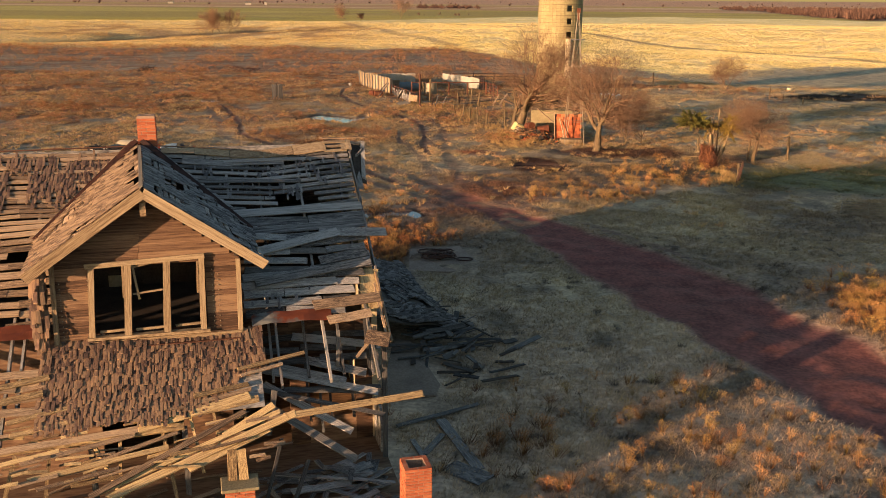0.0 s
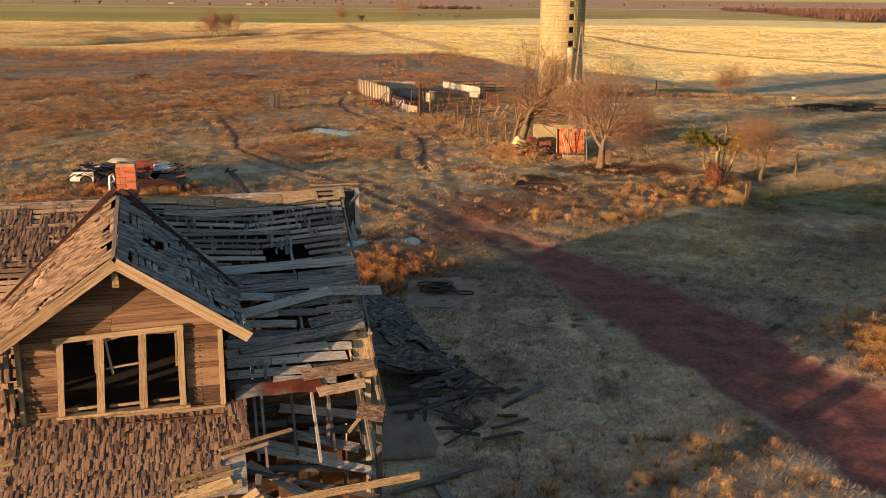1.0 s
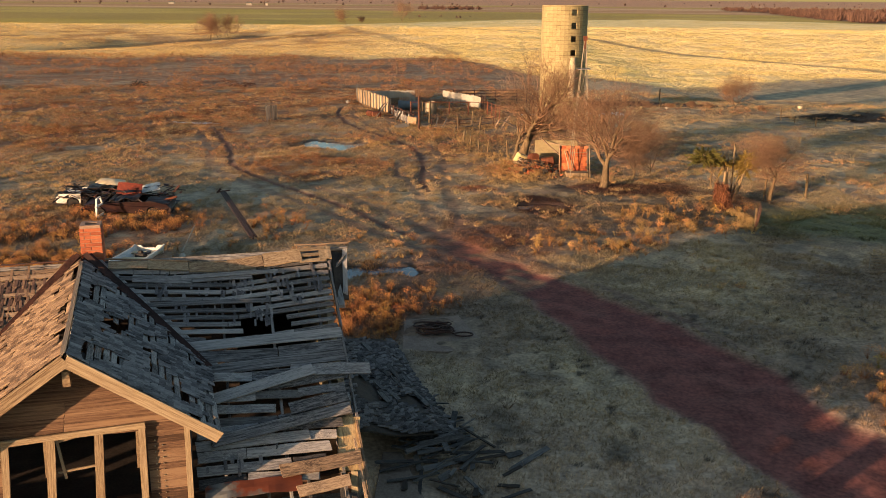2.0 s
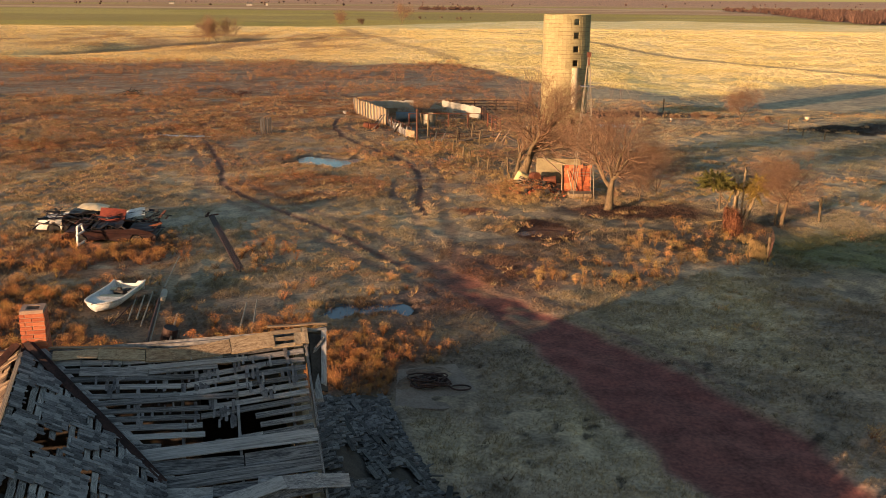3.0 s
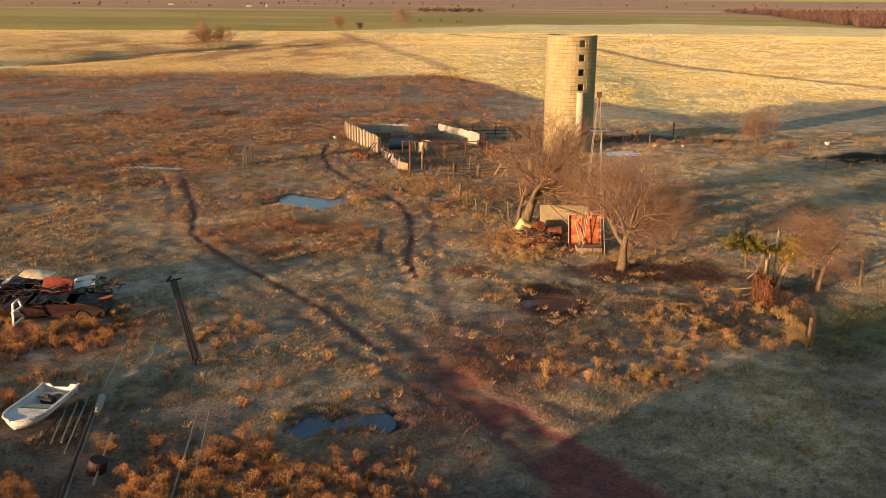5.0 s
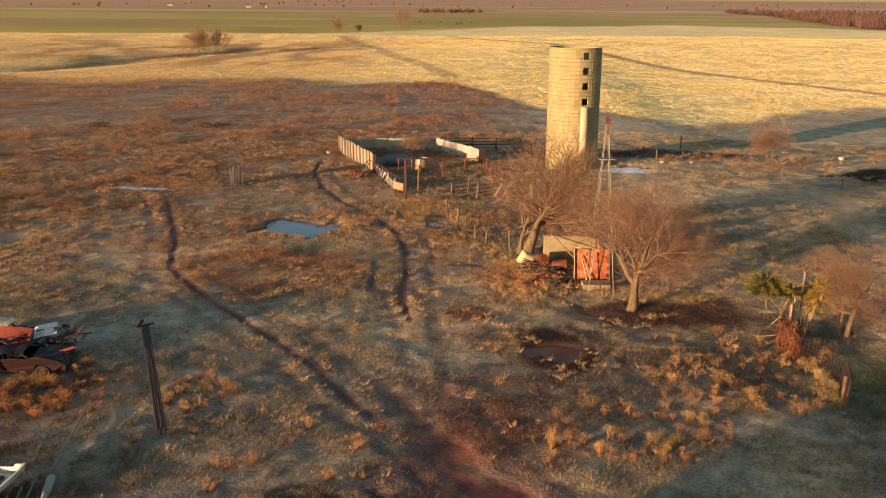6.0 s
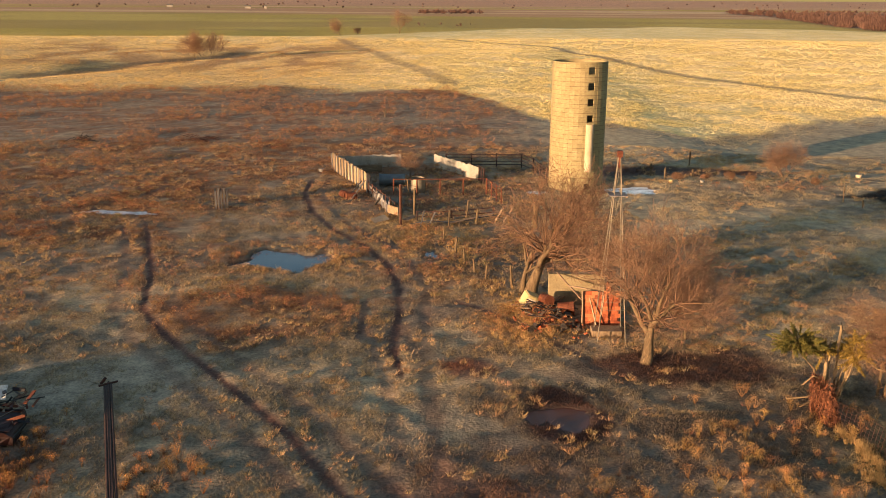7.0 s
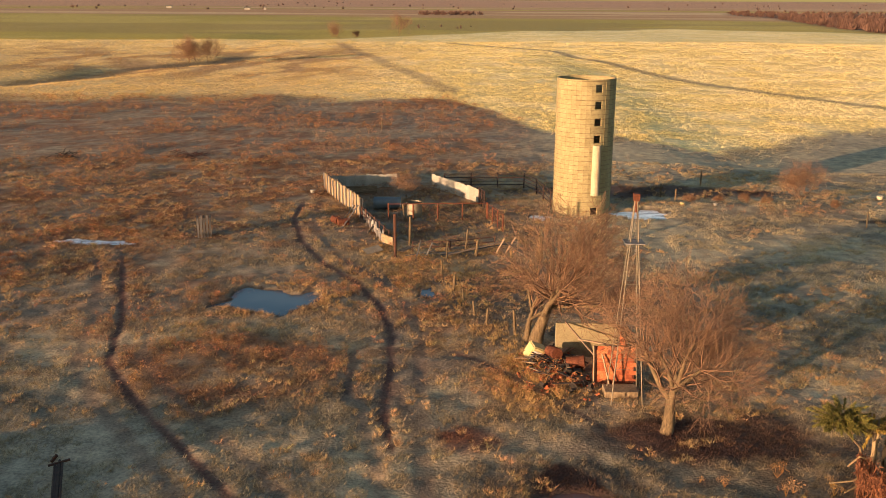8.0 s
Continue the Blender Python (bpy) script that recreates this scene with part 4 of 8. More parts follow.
R = random.Random(9)
# left slope gets warm sunlit wood, right slope the greyer shaded one
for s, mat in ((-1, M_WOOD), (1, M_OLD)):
    u = 0.06
    while u < eaves:
        back_v = dormer_back(u)
        v = -0.22
        while v < back_v - 0.15:
            e = min(back_v, v + (R.uniform(0.3, 1.1) if s < 0 else R.uniform(0.3, 1.1)))
            if R.random() > 0.20:
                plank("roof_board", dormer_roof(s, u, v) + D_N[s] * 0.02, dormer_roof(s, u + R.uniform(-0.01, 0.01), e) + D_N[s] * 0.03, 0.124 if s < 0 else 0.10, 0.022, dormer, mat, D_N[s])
            v = e + 0.01
        u += 0.10 + R.uniform(0.004, 0.025)
    # bargeboard, rafter ends and valley flashing
    side_mat = M_TRIM
    plank("bargeboard", dormer_roof(s, 0.0, -0.25) - Vector((0, 0, 0.07)), dormer_roof(s, eaves, -0.25) - Vector((0, 0, 0.05)), 0.035, 0.19, dormer, side_mat, D_N[s], True)
    # added underlayer: keeps sun from leaking between the overhang boards
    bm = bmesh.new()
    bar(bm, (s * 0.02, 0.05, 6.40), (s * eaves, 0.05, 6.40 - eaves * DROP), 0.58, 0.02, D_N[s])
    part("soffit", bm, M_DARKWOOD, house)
    plank("eave_board", dormer_roof(s, eaves, -0.2) - Vector((0, 0, 0.03)), dormer_roof(s, eaves, 2.6) - Vector((0, 0, 0.03)), 0.09, 0.03, dormer, M_OLD, D_N[s])
    a, b = dormer_roof(s, 0.05, 5.12) + Vector((0, 0, 0.06)), Vector((s * 2.12 - 0.17, 2.55, roof_z(2.1, 2.55) + 0.14))
    bm = bmesh.new()
    bar(bm, a, b, 0.30, 0.03, (s * -0.3, -0.5, 1))
    bar(bm, a + Vector((s * 0.02, 0, 0.05)), b + Vector((s * 0.02, 0, 0.05)), 0.10, 0.10, (s * -0.3, -0.5, 1))
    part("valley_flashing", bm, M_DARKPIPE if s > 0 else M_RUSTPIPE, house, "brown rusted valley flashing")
    plank("valley_board", a + Vector((s * 0.2, 0.06, -0.1)), b + Vector((s * 0.2, 0.15, -0.05)), 0.2, 0.02, dormer, M_WOOD if s < 0 else M_OLD, ROOF_N)
plank("ridge_strip", (0.0, -0.24, 6.51), (-0.32, 4.9, 6.49), 0.07, 0.03, dormer, M_WOOD)
bm = bmesh.new()
block(bm, (-0.06, -0.16, 5.95), (0.05, -0.04, 6.27))
block(bm, (-0.05, -0.18, 6.12), (0.04, 0.3, 6.2))
part("bracket", bm, M_TRIM, house)
bm = bmesh.new()
for x in (-0.02, -1.72, 1.6):
    bar(bm, (x, 0.2, 5.05 if abs(x) > 1 else 6.2), (x, 2.6, 5.05 if abs(x) > 1 else 6.2), 0.05, 0.1)
part("dormer_purlin", bm, M_DARKWOOD, house)


bm = bmesh.new()
for u, z0 in ((-1.12, 3.75), (1.14, 3.6), (1.25, 3.6), (-1.62, 3.6)):
    z = z0
    while z < 5.0 - 0.2 * abs(u):
        rod(bm, (u, DV - 0.03, z), (u, DV - 0.008, z), 0.011, 0.011, 6)
        z += 0.105
tagged(part("nail_head", bm, M_STEEL, dormer), "rows of pale nail heads in the siding", kind="stuff")


# added low wall: stops a streak of low sun past the porch
bm = bmesh.new()
block(bm, (4.40, 0.15, -0.2), (4.46, 2.6, 1.45))
part("side_wall", bm, M_OLD, house, "added low grey wall blocking low sun under the open gable")


# ---- shingles: thin worn tapers ----
def shingle_mesh(seed):
    r = random.Random(seed)
    w, ln = 0.5, 0.5
    v = [(-w, -ln * r.uniform(0.8, 1.1), 0.5), (-0.1, -ln * r.uniform(0.8, 1.15), 0.7), (w, -ln * r.uniform(0.8, 1.1), 0.5), (w, ln, -0.5), (0, ln, -0.4), (-w, ln, -0.5),
         (-w, -ln * 0.9, -0.6), (0, -ln * 0.95, -0.5), (w, -ln * 0.9, -0.6)]
    f = [(0, 1, 4, 5), (1, 2, 3, 4), (6, 7, 1, 0), (7, 8, 2, 1), (6, 0, 5), (8, 3, 2)]
    me = bpy.data.meshes.new("shingle")
    me.from_pydata(v, [], f)
    me.materials.append(M_SHINGLE)
    return me


SHINGLES = [shingle_mesh(i) for i in range(8)]


def shingle_pose(u, v, w, ln, turn=0.0, lift=0.03, thick=0.012):
    p = on_roof(u, v, lift)
    slope = Matrix((Vector((1, 0, 0)), Vector((0, 1, PITCH)).normalized(), ROOF_N)).transposed().to_4x4()
    return Matrix.Translation(p) @ slope @ pose(0, 0, 0, -4, 0, turn) @ Matrix.Diagonal((w, ln, thick, 1))


def joined(name, items, parent, mat, label=""):
    """Many small meshes in one, given as pairs of a mesh and a pose."""
    verts, faces, base = [], [], 0
    for me, m in items:
        verts += [m @ v.co for v in me.vertices]
        faces += [tuple(base + i for i in p.vertices) for p in me.polygons]
        base += len(me.vertices)
    me = bpy.data.meshes.new(name)
    me.from_pydata(verts, [], faces)
    me.materials.append(mat)
    ob = new(name, me)
    ob.parent = parent
    return tagged(ob, label, kind="stuff")


R = random.Random(33)
skirt = part("shingle_skirt", (lambda b: (bar(b, on_roof(0, -1.35, -0.03), on_roof(0, 0.22, -0.03), 3.9, 0.02, ROOF_N), b)[1])(bmesh.new()), M_OLD, house,
             "apron of curled brown shingles below the window")
near_items, rest = [], []
v = 0.22
while v > -1.62:
    u = -2.05 + R.uniform(0, 0.05)
    right = 2.0 if v > -0.55 else 1.75 - (-0.55 - v) * 1.25
    while u < right:
        w = R.uniform(0.03, 0.085)
        ragged_low = v > -1.3 + 0.28 * fbm(np.array([u * 2.0]), np.array([1.0]), 1.0, 77, 2)[0] - 0.2
        if R.random() > 0.05 and ragged_low:
            (near_items if len(near_items) < 290 and R.random() < 0.6 else rest).append(
                (SHINGLES[R.randrange(8)], shingle_pose(u + w / 2, v + R.uniform(-0.045, 0.045), w * 0.92, R.uniform(0.18, 0.36), R.uniform(-5, 5), R.uniform(0.02, 0.055), 0.009)))
        u += w + R.uniform(0.0, 0.010)
    v -= 0.075
for me, m in near_items:
    shared("shingle", me, m, skirt)
joined("shingle_rest", rest, house, M_SHINGLE)
# leftovers on the upper slopes: dark patches of shingles
rest = []
for u0, v0, n, su, sv in ((-1.5, 4.6, 70, 0.25, 0.2), (-1.95, 4.15, 80, 0.16, 0.3), (-2.45, 4.2, 60, 0.16, 0.32), (-2.8, 4.75, 30, 0.2, 0.12), (-3.2, 4.0, 30, 0.08, 0.3), (3.0, 4.0, 30, 0.15, 0.22), (2.6, 4.45, 26, 0.12, 0.2), (3.75, 4.3, 26, 0.12, 0.2), (2.1, 4.4, 26, 0.15, 0.3), (1.2, 4.7, 24, 0.2, 0.2), (3.35, 4.5, 24, 0.12, 0.25), (2.9, 4.7, 24, 0.3, 0.12),
                          (2.0, 4.9, 16, 0.9, 0.1), (3.2, 4.85, 14, 0.8, 0.1), (1.6, 4.1, 16, 0.1, 0.2), (4.2, 4.4, 12, 0.08, 0.2), (2.4, 0.9, 20, 0.3, 0.1), (3.0, 1.3, 16, 0.25, 0.1),
                          (-3.9, 4.8, 40, 0.3, 0.12), (-4.6, 4.4, 40, 0.3, 0.3)):
    for _ in range(n):
        u, v = u0 + R.gauss(0, su), min(5.05, v0 + R.gauss(0, sv))
        if u > 0 and R.random() < 0.35:
            continue
        if abs(u) > valley(v, 1 if u > 0 else -1) + 0.1:
            rest.append((SHINGLES[R.randrange(8)], shingle_pose(u, v, R.uniform(0.03, 0.065), R.uniform(0.24, 0.5) if u < 0 else R.uniform(0.15, 0.3), R.uniform(-4, 4), R.uniform(0.036, 0.05), 0.007)))
joined("shingle_remnant", [q for q in rest if q[1].translation.x < 0], house, M_SHINGLE)
joined("shingle_remnant", [q for q in rest if q[1].translation.x >= 0], house, M_GREYSHINGLE)
# shingles on both slopes of the dormer
for s in (-1, 1):
    rest = []
    t3 = Matrix((Vector((0, -s, 0)), Vector((-s, 0, DROP)).normalized(), D_N[s])).transposed().to_4x4()
    u = 0.10
    while u < eaves:
        v = -0.22
        while v < dormer_back(u) - 0.1:
            w = R.uniform(0.05, 0.13)
            keep = fbm(np.array([u * 1.0]), np.array([v * 0.6]), 0.3, 40 + s, 3)[0]
            if keep > (0.36 if s < 0 else 0.445):
                m = Matrix.Translation(dormer_roof(s, u, v + w / 2) + D_N[s] * 0.06) @ t3 @ pose(0, 0, 0, -4, 0, R.uniform(-5, 5)) @ Matrix.Diagonal((w, R.uniform(0.16, 0.26), 0.010, 1))
                rest.append((SHINGLES[R.randrange(8)], m))
            v += w + R.uniform(0, 0.015)
        u += 0.105
    # sun and shade of the two slopes are painted by material
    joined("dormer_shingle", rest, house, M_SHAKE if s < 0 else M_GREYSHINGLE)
# shingles hanging on the dormer's left cheek
rest = []
for k in range(150):
    zz, vv = R.uniform(3.45, 5.0), R.uniform(0.1, 0.5)
    rest.append((SHINGLES[R.randrange(8)], Matrix.Translation((-1.86 - 0.25 * R.random(), vv - 0.1, zz)) @ pose(0, 0, 0, 75, 0, R.uniform(-25, 15)) @ Matrix.Diagonal((0.08, 0.24, 0.012, 1))))
joined("cheek_shingle", rest, house, M_SHINGLE)

# ---- broken front edge and fallen porch roof ----
front = part("porch_beam", (lambda b: (bar(b, (-2.6, -1.62, 2.26), (0.5, -1.5, 2.36), 0.14, 0.05, ROOF_N), b)[1])(bmesh.new()), M_BEAM, house)
for p0, p1, w, m in (
        ((-0.75, -2.5, 1.66), (2.45, -1.60, 2.42), 0.15, M_BEAM), ((2.30, -1.62, 2.40), (4.90, -1.45, 2.50), 0.14, M_BEAM), ((-0.95, -2.42, 1.72), (2.2, -1.5, 2.45), 0.10, M_BEAM),
        ((-2.56, -1.66, 2.30), (-0.2, -1.52, 2.40), 0.13, M_BEAM), ((-0.27, -1.53, 2.40), (1.72, -1.15, 2.68), 0.17, M_BEAM), ((1.5, -0.72, 3.03), (2.78, -0.42, 3.14), 0.08, M_BEAM),
        ((1.55, -0.9, 2.98), (2.35, -0.66, 3.04), 0.07, M_BEAM), ((0.5, -1.38, 2.52), (1.85, -1.2, 2.62), 0.16, M_BEAM), ((-1.06, -2.55, 1.74), (1.6, -1.42, 2.50), 0.11, M_BEAM),
        ((-2.2, -1.9, 2.14), (-0.35, -1.62, 2.34), 0.09, M_BEAM), ((-2.07, -2.15, 1.96), (0.22, -1.86, 2.16), 0.10, M_BEAM), ((-2.68, -0.6, 3.03), (-1.84, -0.45, 3.1), 0.12, M_BEAM),
        ((-2.65, -0.85, 2.86), (-1.92, -0.76, 2.93), 0.14, M_BEAM), ((-2.5, -1.2, 2.6), (-1.5, -1.05, 2.72), 0.10, M_BEAM), ((-2.4, -1.42, 2.46), (-1.45, -1.3, 2.56), 0.09, M_BEAM),
        ((0.58, -2.25, 1.88), (2.0, -1.74, 2.24), 0.12, M_BEAM), ((-0.2, -2.3, 1.8), (1.5, -1.75, 2.18), 0.08, M_BEAM), ((-1.2, -2.0, 2.02), (0.4, -1.6, 2.3), 0.07, M_BEAM),
        ((1.2, -1.75, 2.2), (2.1, -1.35, 2.52), 0.14, M_BEAM),
        ((1.98, -0.8, 2.3), (3.55, -1.85, 1.5), 0.16, M_DARKOLD), ((1.86, -0.5, 2.5), (4.22, -1.15, 2.0), 0.10, M_DARKOLD),
        ((0.7, -1.1, 2.75), (1.7, -0.95, 2.82), 0.10, M_BEAM), ((0.6, -1.2, 2.62), (1.72, -1.02, 2.74), 0.08, M_BEAM), ((-2.9, -1.9, 2.1), (-1.6, -1.75, 2.25), 0.08, M_BEAM),
        ((-1.9, -2.3, 1.85), (-0.6, -2.1, 1.98), 0.07, M_BEAM), ((2.4, -0.2, 2.3), (3.9, -0.4, 2.2), 0.12, M_DARKOLD), ((2.2, -0.2, 2.3), (4.3, -0.3, 2.2), 0.14, M_DARKOLD)):
    plank("broken_board", p0, p1, w, 0.025, front, M_WOOD if m is M_BEAM and dice.random() < 0.35 else m, ROOF_N)
# hanging rafters and studs under it
for p0, p1, w in (((-1.12, -1.5, 2.35), (-0.4, -2.45, 1.2), 0.06), ((0.1, -1.4, 2.42), (0.35, -2.2, 1.1), 0.06), ((-1.75, -1.5, 2.3), (-1.9, -2.2, 1.0), 0.06), ((0.6, -1.3, 2.5), (0.8, -1.9, 1.6), 0.05),
                  ((1.0, -1.2, 2.6), (1.1, -1.5, 1.9), 0.05), ((1.55, -1.1, 2.7), (1.62, -1.45, 2.0), 0.05), ((2.15, -1.1, 2.7), (2.0, -1.3, 1.9), 0.10), ((2.85, 0.1, 2.7), (2.9, -0.3, 1.6), 0.05),
                  ((3.3, 0.2, 2.7), (3.35, -0.2, 1.4), 0.05), ((3.8, 0.2, 2.7), (3.8, -0.1, 1.5), 0.06), ((2.2, -1.7, 2.0), (1.7, -2.3, 0.5), 0.06), ((2.7, -1.5, 1.4), (2.2, -2.2, 0.5), 0.07),
                  ((-2.3, -1.7, 2.2), (-2.7, -2.3, 0.8), 0.07), ((-0.6, -1.5, 2.3), (-0.65, -1.6, 1.5), 0.06), ((0.3, -1.4, 2.4), (0.35, -1.5, 1.6), 0.06), ((3.1, 0.0, 2.5), (3.15, -0.2, 1.3), 0.05)):
    # studs right of 1.9 get the darker wood as painted shade
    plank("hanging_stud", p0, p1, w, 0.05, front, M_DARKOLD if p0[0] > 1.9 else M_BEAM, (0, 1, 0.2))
R = random.Random(44)
for k in range(80):
    u, v = R.uniform(-3.1, 1.9), R.uniform(-2.3, -1.25)
    L, a = R.uniform(0.25, 0.9), R.uniform(-0.1, 0.35)
    p = on_roof(u, v, R.uniform(-0.25, 0.05))
    plank("splinter", p, p + Vector((L * math.cos(a), L * math.sin(a) * 0.6, L * math.sin(a) * 0.5)), R.uniform(0.02, 0.08), 0.02, front, M_BEAM if k % 2 else M_WOOD, ROOF_N)

# debris on the porch floor
heap = thing("board_heap", "heap of grey broken boards fallen on the porch floor", "debris", pose(-5.40, 16.26, 0, 0, 0, 15.3))
for k in range(70):
    u, v = R.uniform(2.0, 4.2), R.uniform(-2.4, -0.4)
    a, L = R.gauss(0.15, 0.6), R.uniform(0.4, 1.5)
    zz = 0.53 + 0.45 * R.random() * math.exp(-((u - 3.2) ** 2 + (v + 1.5) ** 2))
    d = Vector((math.cos(a), math.sin(a), R.uniform(-0.12, 0.12))) * L / 2
    c = Vector((u, v, zz))
    c.x = min(c.x, 4.35 - abs(d.x))
    plank("board", c - d, c + d, R.uniform(0.07, 0.2), 0.025, heap, M_OLD if R.random() < 0.8 else M_WOOD, (R.uniform(-0.3, 0.3), R.uniform(-0.3, 0.3), 1))
for k in range(26):
    u, v = R.uniform(-3.0, 1.8), R.uniform(-2.2, 0.3)
    a, L = R.gauss(0.3, 0.5), R.uniform(0.4, 1.3)
    d = Vector((math.cos(a), math.sin(a), 0.03)) * L / 2
    c = Vector((u, v, 0.55))
    plank("board", c - d, c + d, R.uniform(0.05, 0.14), 0.025, heap, M_WOOD, (R.uniform(-0.1, 0.1), 0, 1))

# ---- brickwork: chimney and porch piers ----
brick_mesh = bpy.data.meshes.new("brick")
bm = bmesh.new()
bmesh.ops.create_cube(bm, size=1.0)
soften(bm, 0.04)
bm.to_mesh(brick_mesh)
bm.free()
brick_mesh.materials.append(M_BRICK)


def brickwork(owner, w, d, z0, z1, course=0.076):
    """Courses of brick round a core; each brick is a part."""
    r = random.Random(int(100 * (w + z1)))
    k, z = 0, z0
    across = max(2, round(w / 0.2))
    deep = max(2, round(d / 0.2))
    while z + course - 0.001 < z1:
        for side in range(4):
            n, length = (across, w) if side % 2 == 0 else (deep, d)
            step = length / n
            for i in range(n):
                off = (i + 0.5 + (0.5 if k % 2 and i < n - 1 else 0) * 0.9) * step - length / 2
                a = (0, 90, 180, 270)[side]
                outset = (d if side % 2 == 0 else w) / 2
                m = pose(0, 0, z + course * 0.45, 0, 0, a) @ pose(off, -outset + 0.045 + r.uniform(-0.004, 0.004), 0, 0, 0, r.uniform(-1, 1)) @ Matrix.Diagonal((step - 0.012, 0.085, course - 0.012, 1))
                shared("brick", brick_mesh, m, owner)
        z += course
        k += 1


HOUSE_M = pose(-5.40, 16.26, 0, 0, 0, 15.3)
chimney = part("chimney", (lambda b: ([block(b, lo, hi) for lo, hi in (((-0.195, -0.195, 0), (0.195, -0.11, 1.27)), ((-0.195, 0.11, 0), (0.195, 0.195, 1.27)),
                                                                        ((-0.195, -0.11, 0), (-0.11, 0.11, 1.27)), ((0.11, -0.11, 0), (0.195, 0.11, 1.27)))], b)[1])(bmesh.new()), M_MORTAR, house,
               "slim red brick chimney behind the ridge")
chimney.location = (-0.15, 5.40, 5.86)
brickwork(chimney, 0.42, 0.42, 0.0, 1.29)
for x, y, top, kind in ((4.57, -2.40, 1.60, "open"), (1.40, -2.62, 1.68, "cap")):
    bm = bmesh.new()
    for lo, hi in (((-0.24, -0.24, -0.3), (0.24, -0.16, top - 0.03)), ((-0.24, 0.16, -0.3), (0.24, 0.24, top - 0.03)), ((-0.24, -0.16, -0.3), (-0.16, 0.16, top - 0.03)), ((0.16, -0.16, -0.3), (0.24, 0.16, top - 0.03)),
                   ((-0.16, -0.16, -0.3), (0.16, 0.16, top - 0.35))):
        block(bm, lo, hi)
    pier = part("porch_pier", bm, M_MORTAR, house, "red brick porch pier, hollow at the top" if kind == "open" else "red brick porch pier with a wooden column stump")
    pier.location = (x, y, 0)
    brickwork(pier, 0.51, 0.51, -0.1, top + 0.02, 0.06)
    if kind == "cap":
        bm = bmesh.new()
        block(bm, (-0.32, -0.31, top + 0.02), (0.32, 0.20, top + 0.08))
        soften(bm, 0.015)
        part("cap", bm, M_CONCRETE, pier)
        for px_, lean in ((-0.12, 0.02), (0.08, -0.03)):
            plank("column_board", (px_, 0, top + 0.09), (px_ + lean, 0.1, top + 0.62), 0.16, 0.03, pier, M_BEAM, (0, -1, 0))


# ---- beside the house ----
side_roof = thing("collapsed_roof", "fallen lean-to roof with dark curled shingles lying on the ground", "roof", HOUSE_M)


def lean_to(p, q):
    """p runs away from the house, q along its side."""
    a = Vector((5.2, 7.2, 1.05)).lerp(Vector((5.7, 14.4, 0.95)), q)
    b = Vector((8.35, 7.7, 0.16)).lerp(Vector((7.95, 15.1, 0.22)), q)
    out = a.lerp(b, p)
    out.z += 0.10 * math.sin(5 * q + 2 * p) + 0.05 * math.sin(11 * p)
    return out


bm = bmesh.new()
bmesh.ops.create_grid(bm, x_segments=16, y_segments=28, size=0.5)
for q in bm.verts:
    q.co = lean_to(q.co.x + 0.5, q.co.y + 0.5) - Vector((0, 0, 0.05))
bmesh.ops.solidify(bm, geom=bm.faces[:], thickness=0.05)
part("sheathing", bm, M_DARKWOOD, side_roof)
R = random.Random(55)
rest = []
for i in range(26):
    for j in range(52):
        p, q = (i + 0.5) / 26, (j + R.random()) / 52
        if fbm(np.array([p * 4.0]), np.array([q * 7.0]), 1.0, 8, 3)[0] < 0.40:
            continue
        o = lean_to(p, q)
        ex, ey = (lean_to(min(1, p + 0.02), q) - o).normalized(), (lean_to(p, min(1, q + 0.02)) - o).normalized()
        nn = ex.cross(ey).normalized()
        t3 = Matrix((ey, -ex, nn)).transposed().to_4x4()
        rest.append((SHINGLES[R.randrange(8)], Matrix.Translation(o + nn * R.uniform(0.0, 0.06)) @ t3 @ pose(0, 0, 0, R.uniform(-16, -2), R.uniform(-6, 6), R.uniform(-14, 14))
                     @ Matrix.Diagonal((R.uniform(0.12, 0.24), R.uniform(0.16, 0.34), 0.025, 1))))
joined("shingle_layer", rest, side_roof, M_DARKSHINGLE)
for k in range(22):
    p, q, L = R.uniform(0.25, 1.0), R.uniform(0.3, 1.0), R.uniform(0.08, 0.2)
    plank("edge_board", lean_to(p, q) + Vector((0, 0, 0.07)), lean_to(min(1.0, p + 0.05), max(0, q - L)) + Vector((0, 0, 0.09)), R.uniform(0.08, 0.16), 0.025, side_roof, M_DARKOLD)

bm = bmesh.new()
prism(bm, [(-1.45, 25.3), (-0.95, 25.3), (0.0, 22.1), (-0.1, 21.4), (-1.5, 21.2)], -0.25, 0.09)
soften(bm, 0.02)
pad = bpy.data.meshes.new("concrete_pad")
bm.to_mesh(pad)
bm.free()
pad.materials.append(M_PAD)
tagged(new("concrete_pad", pad), "dark stained concrete pad beside the farmhouse wall", "slab")
bm = bmesh.new()
prism(bm, [(-1.45, 35.6), (0.55, 36.2), (1.5, 33.2), (0.2, 32.5), (-1.35, 32.6)], -0.25, 0.03)
soften(bm, 0.008)
slab = bpy.data.meshes.new("concrete_slab")
bm.to_mesh(slab)
bm.free()
slab.materials.append(M_PAD)
tagged(new("concrete_slab", slab), "cracked concrete slab in the grass carrying a tangled hose", "slab")


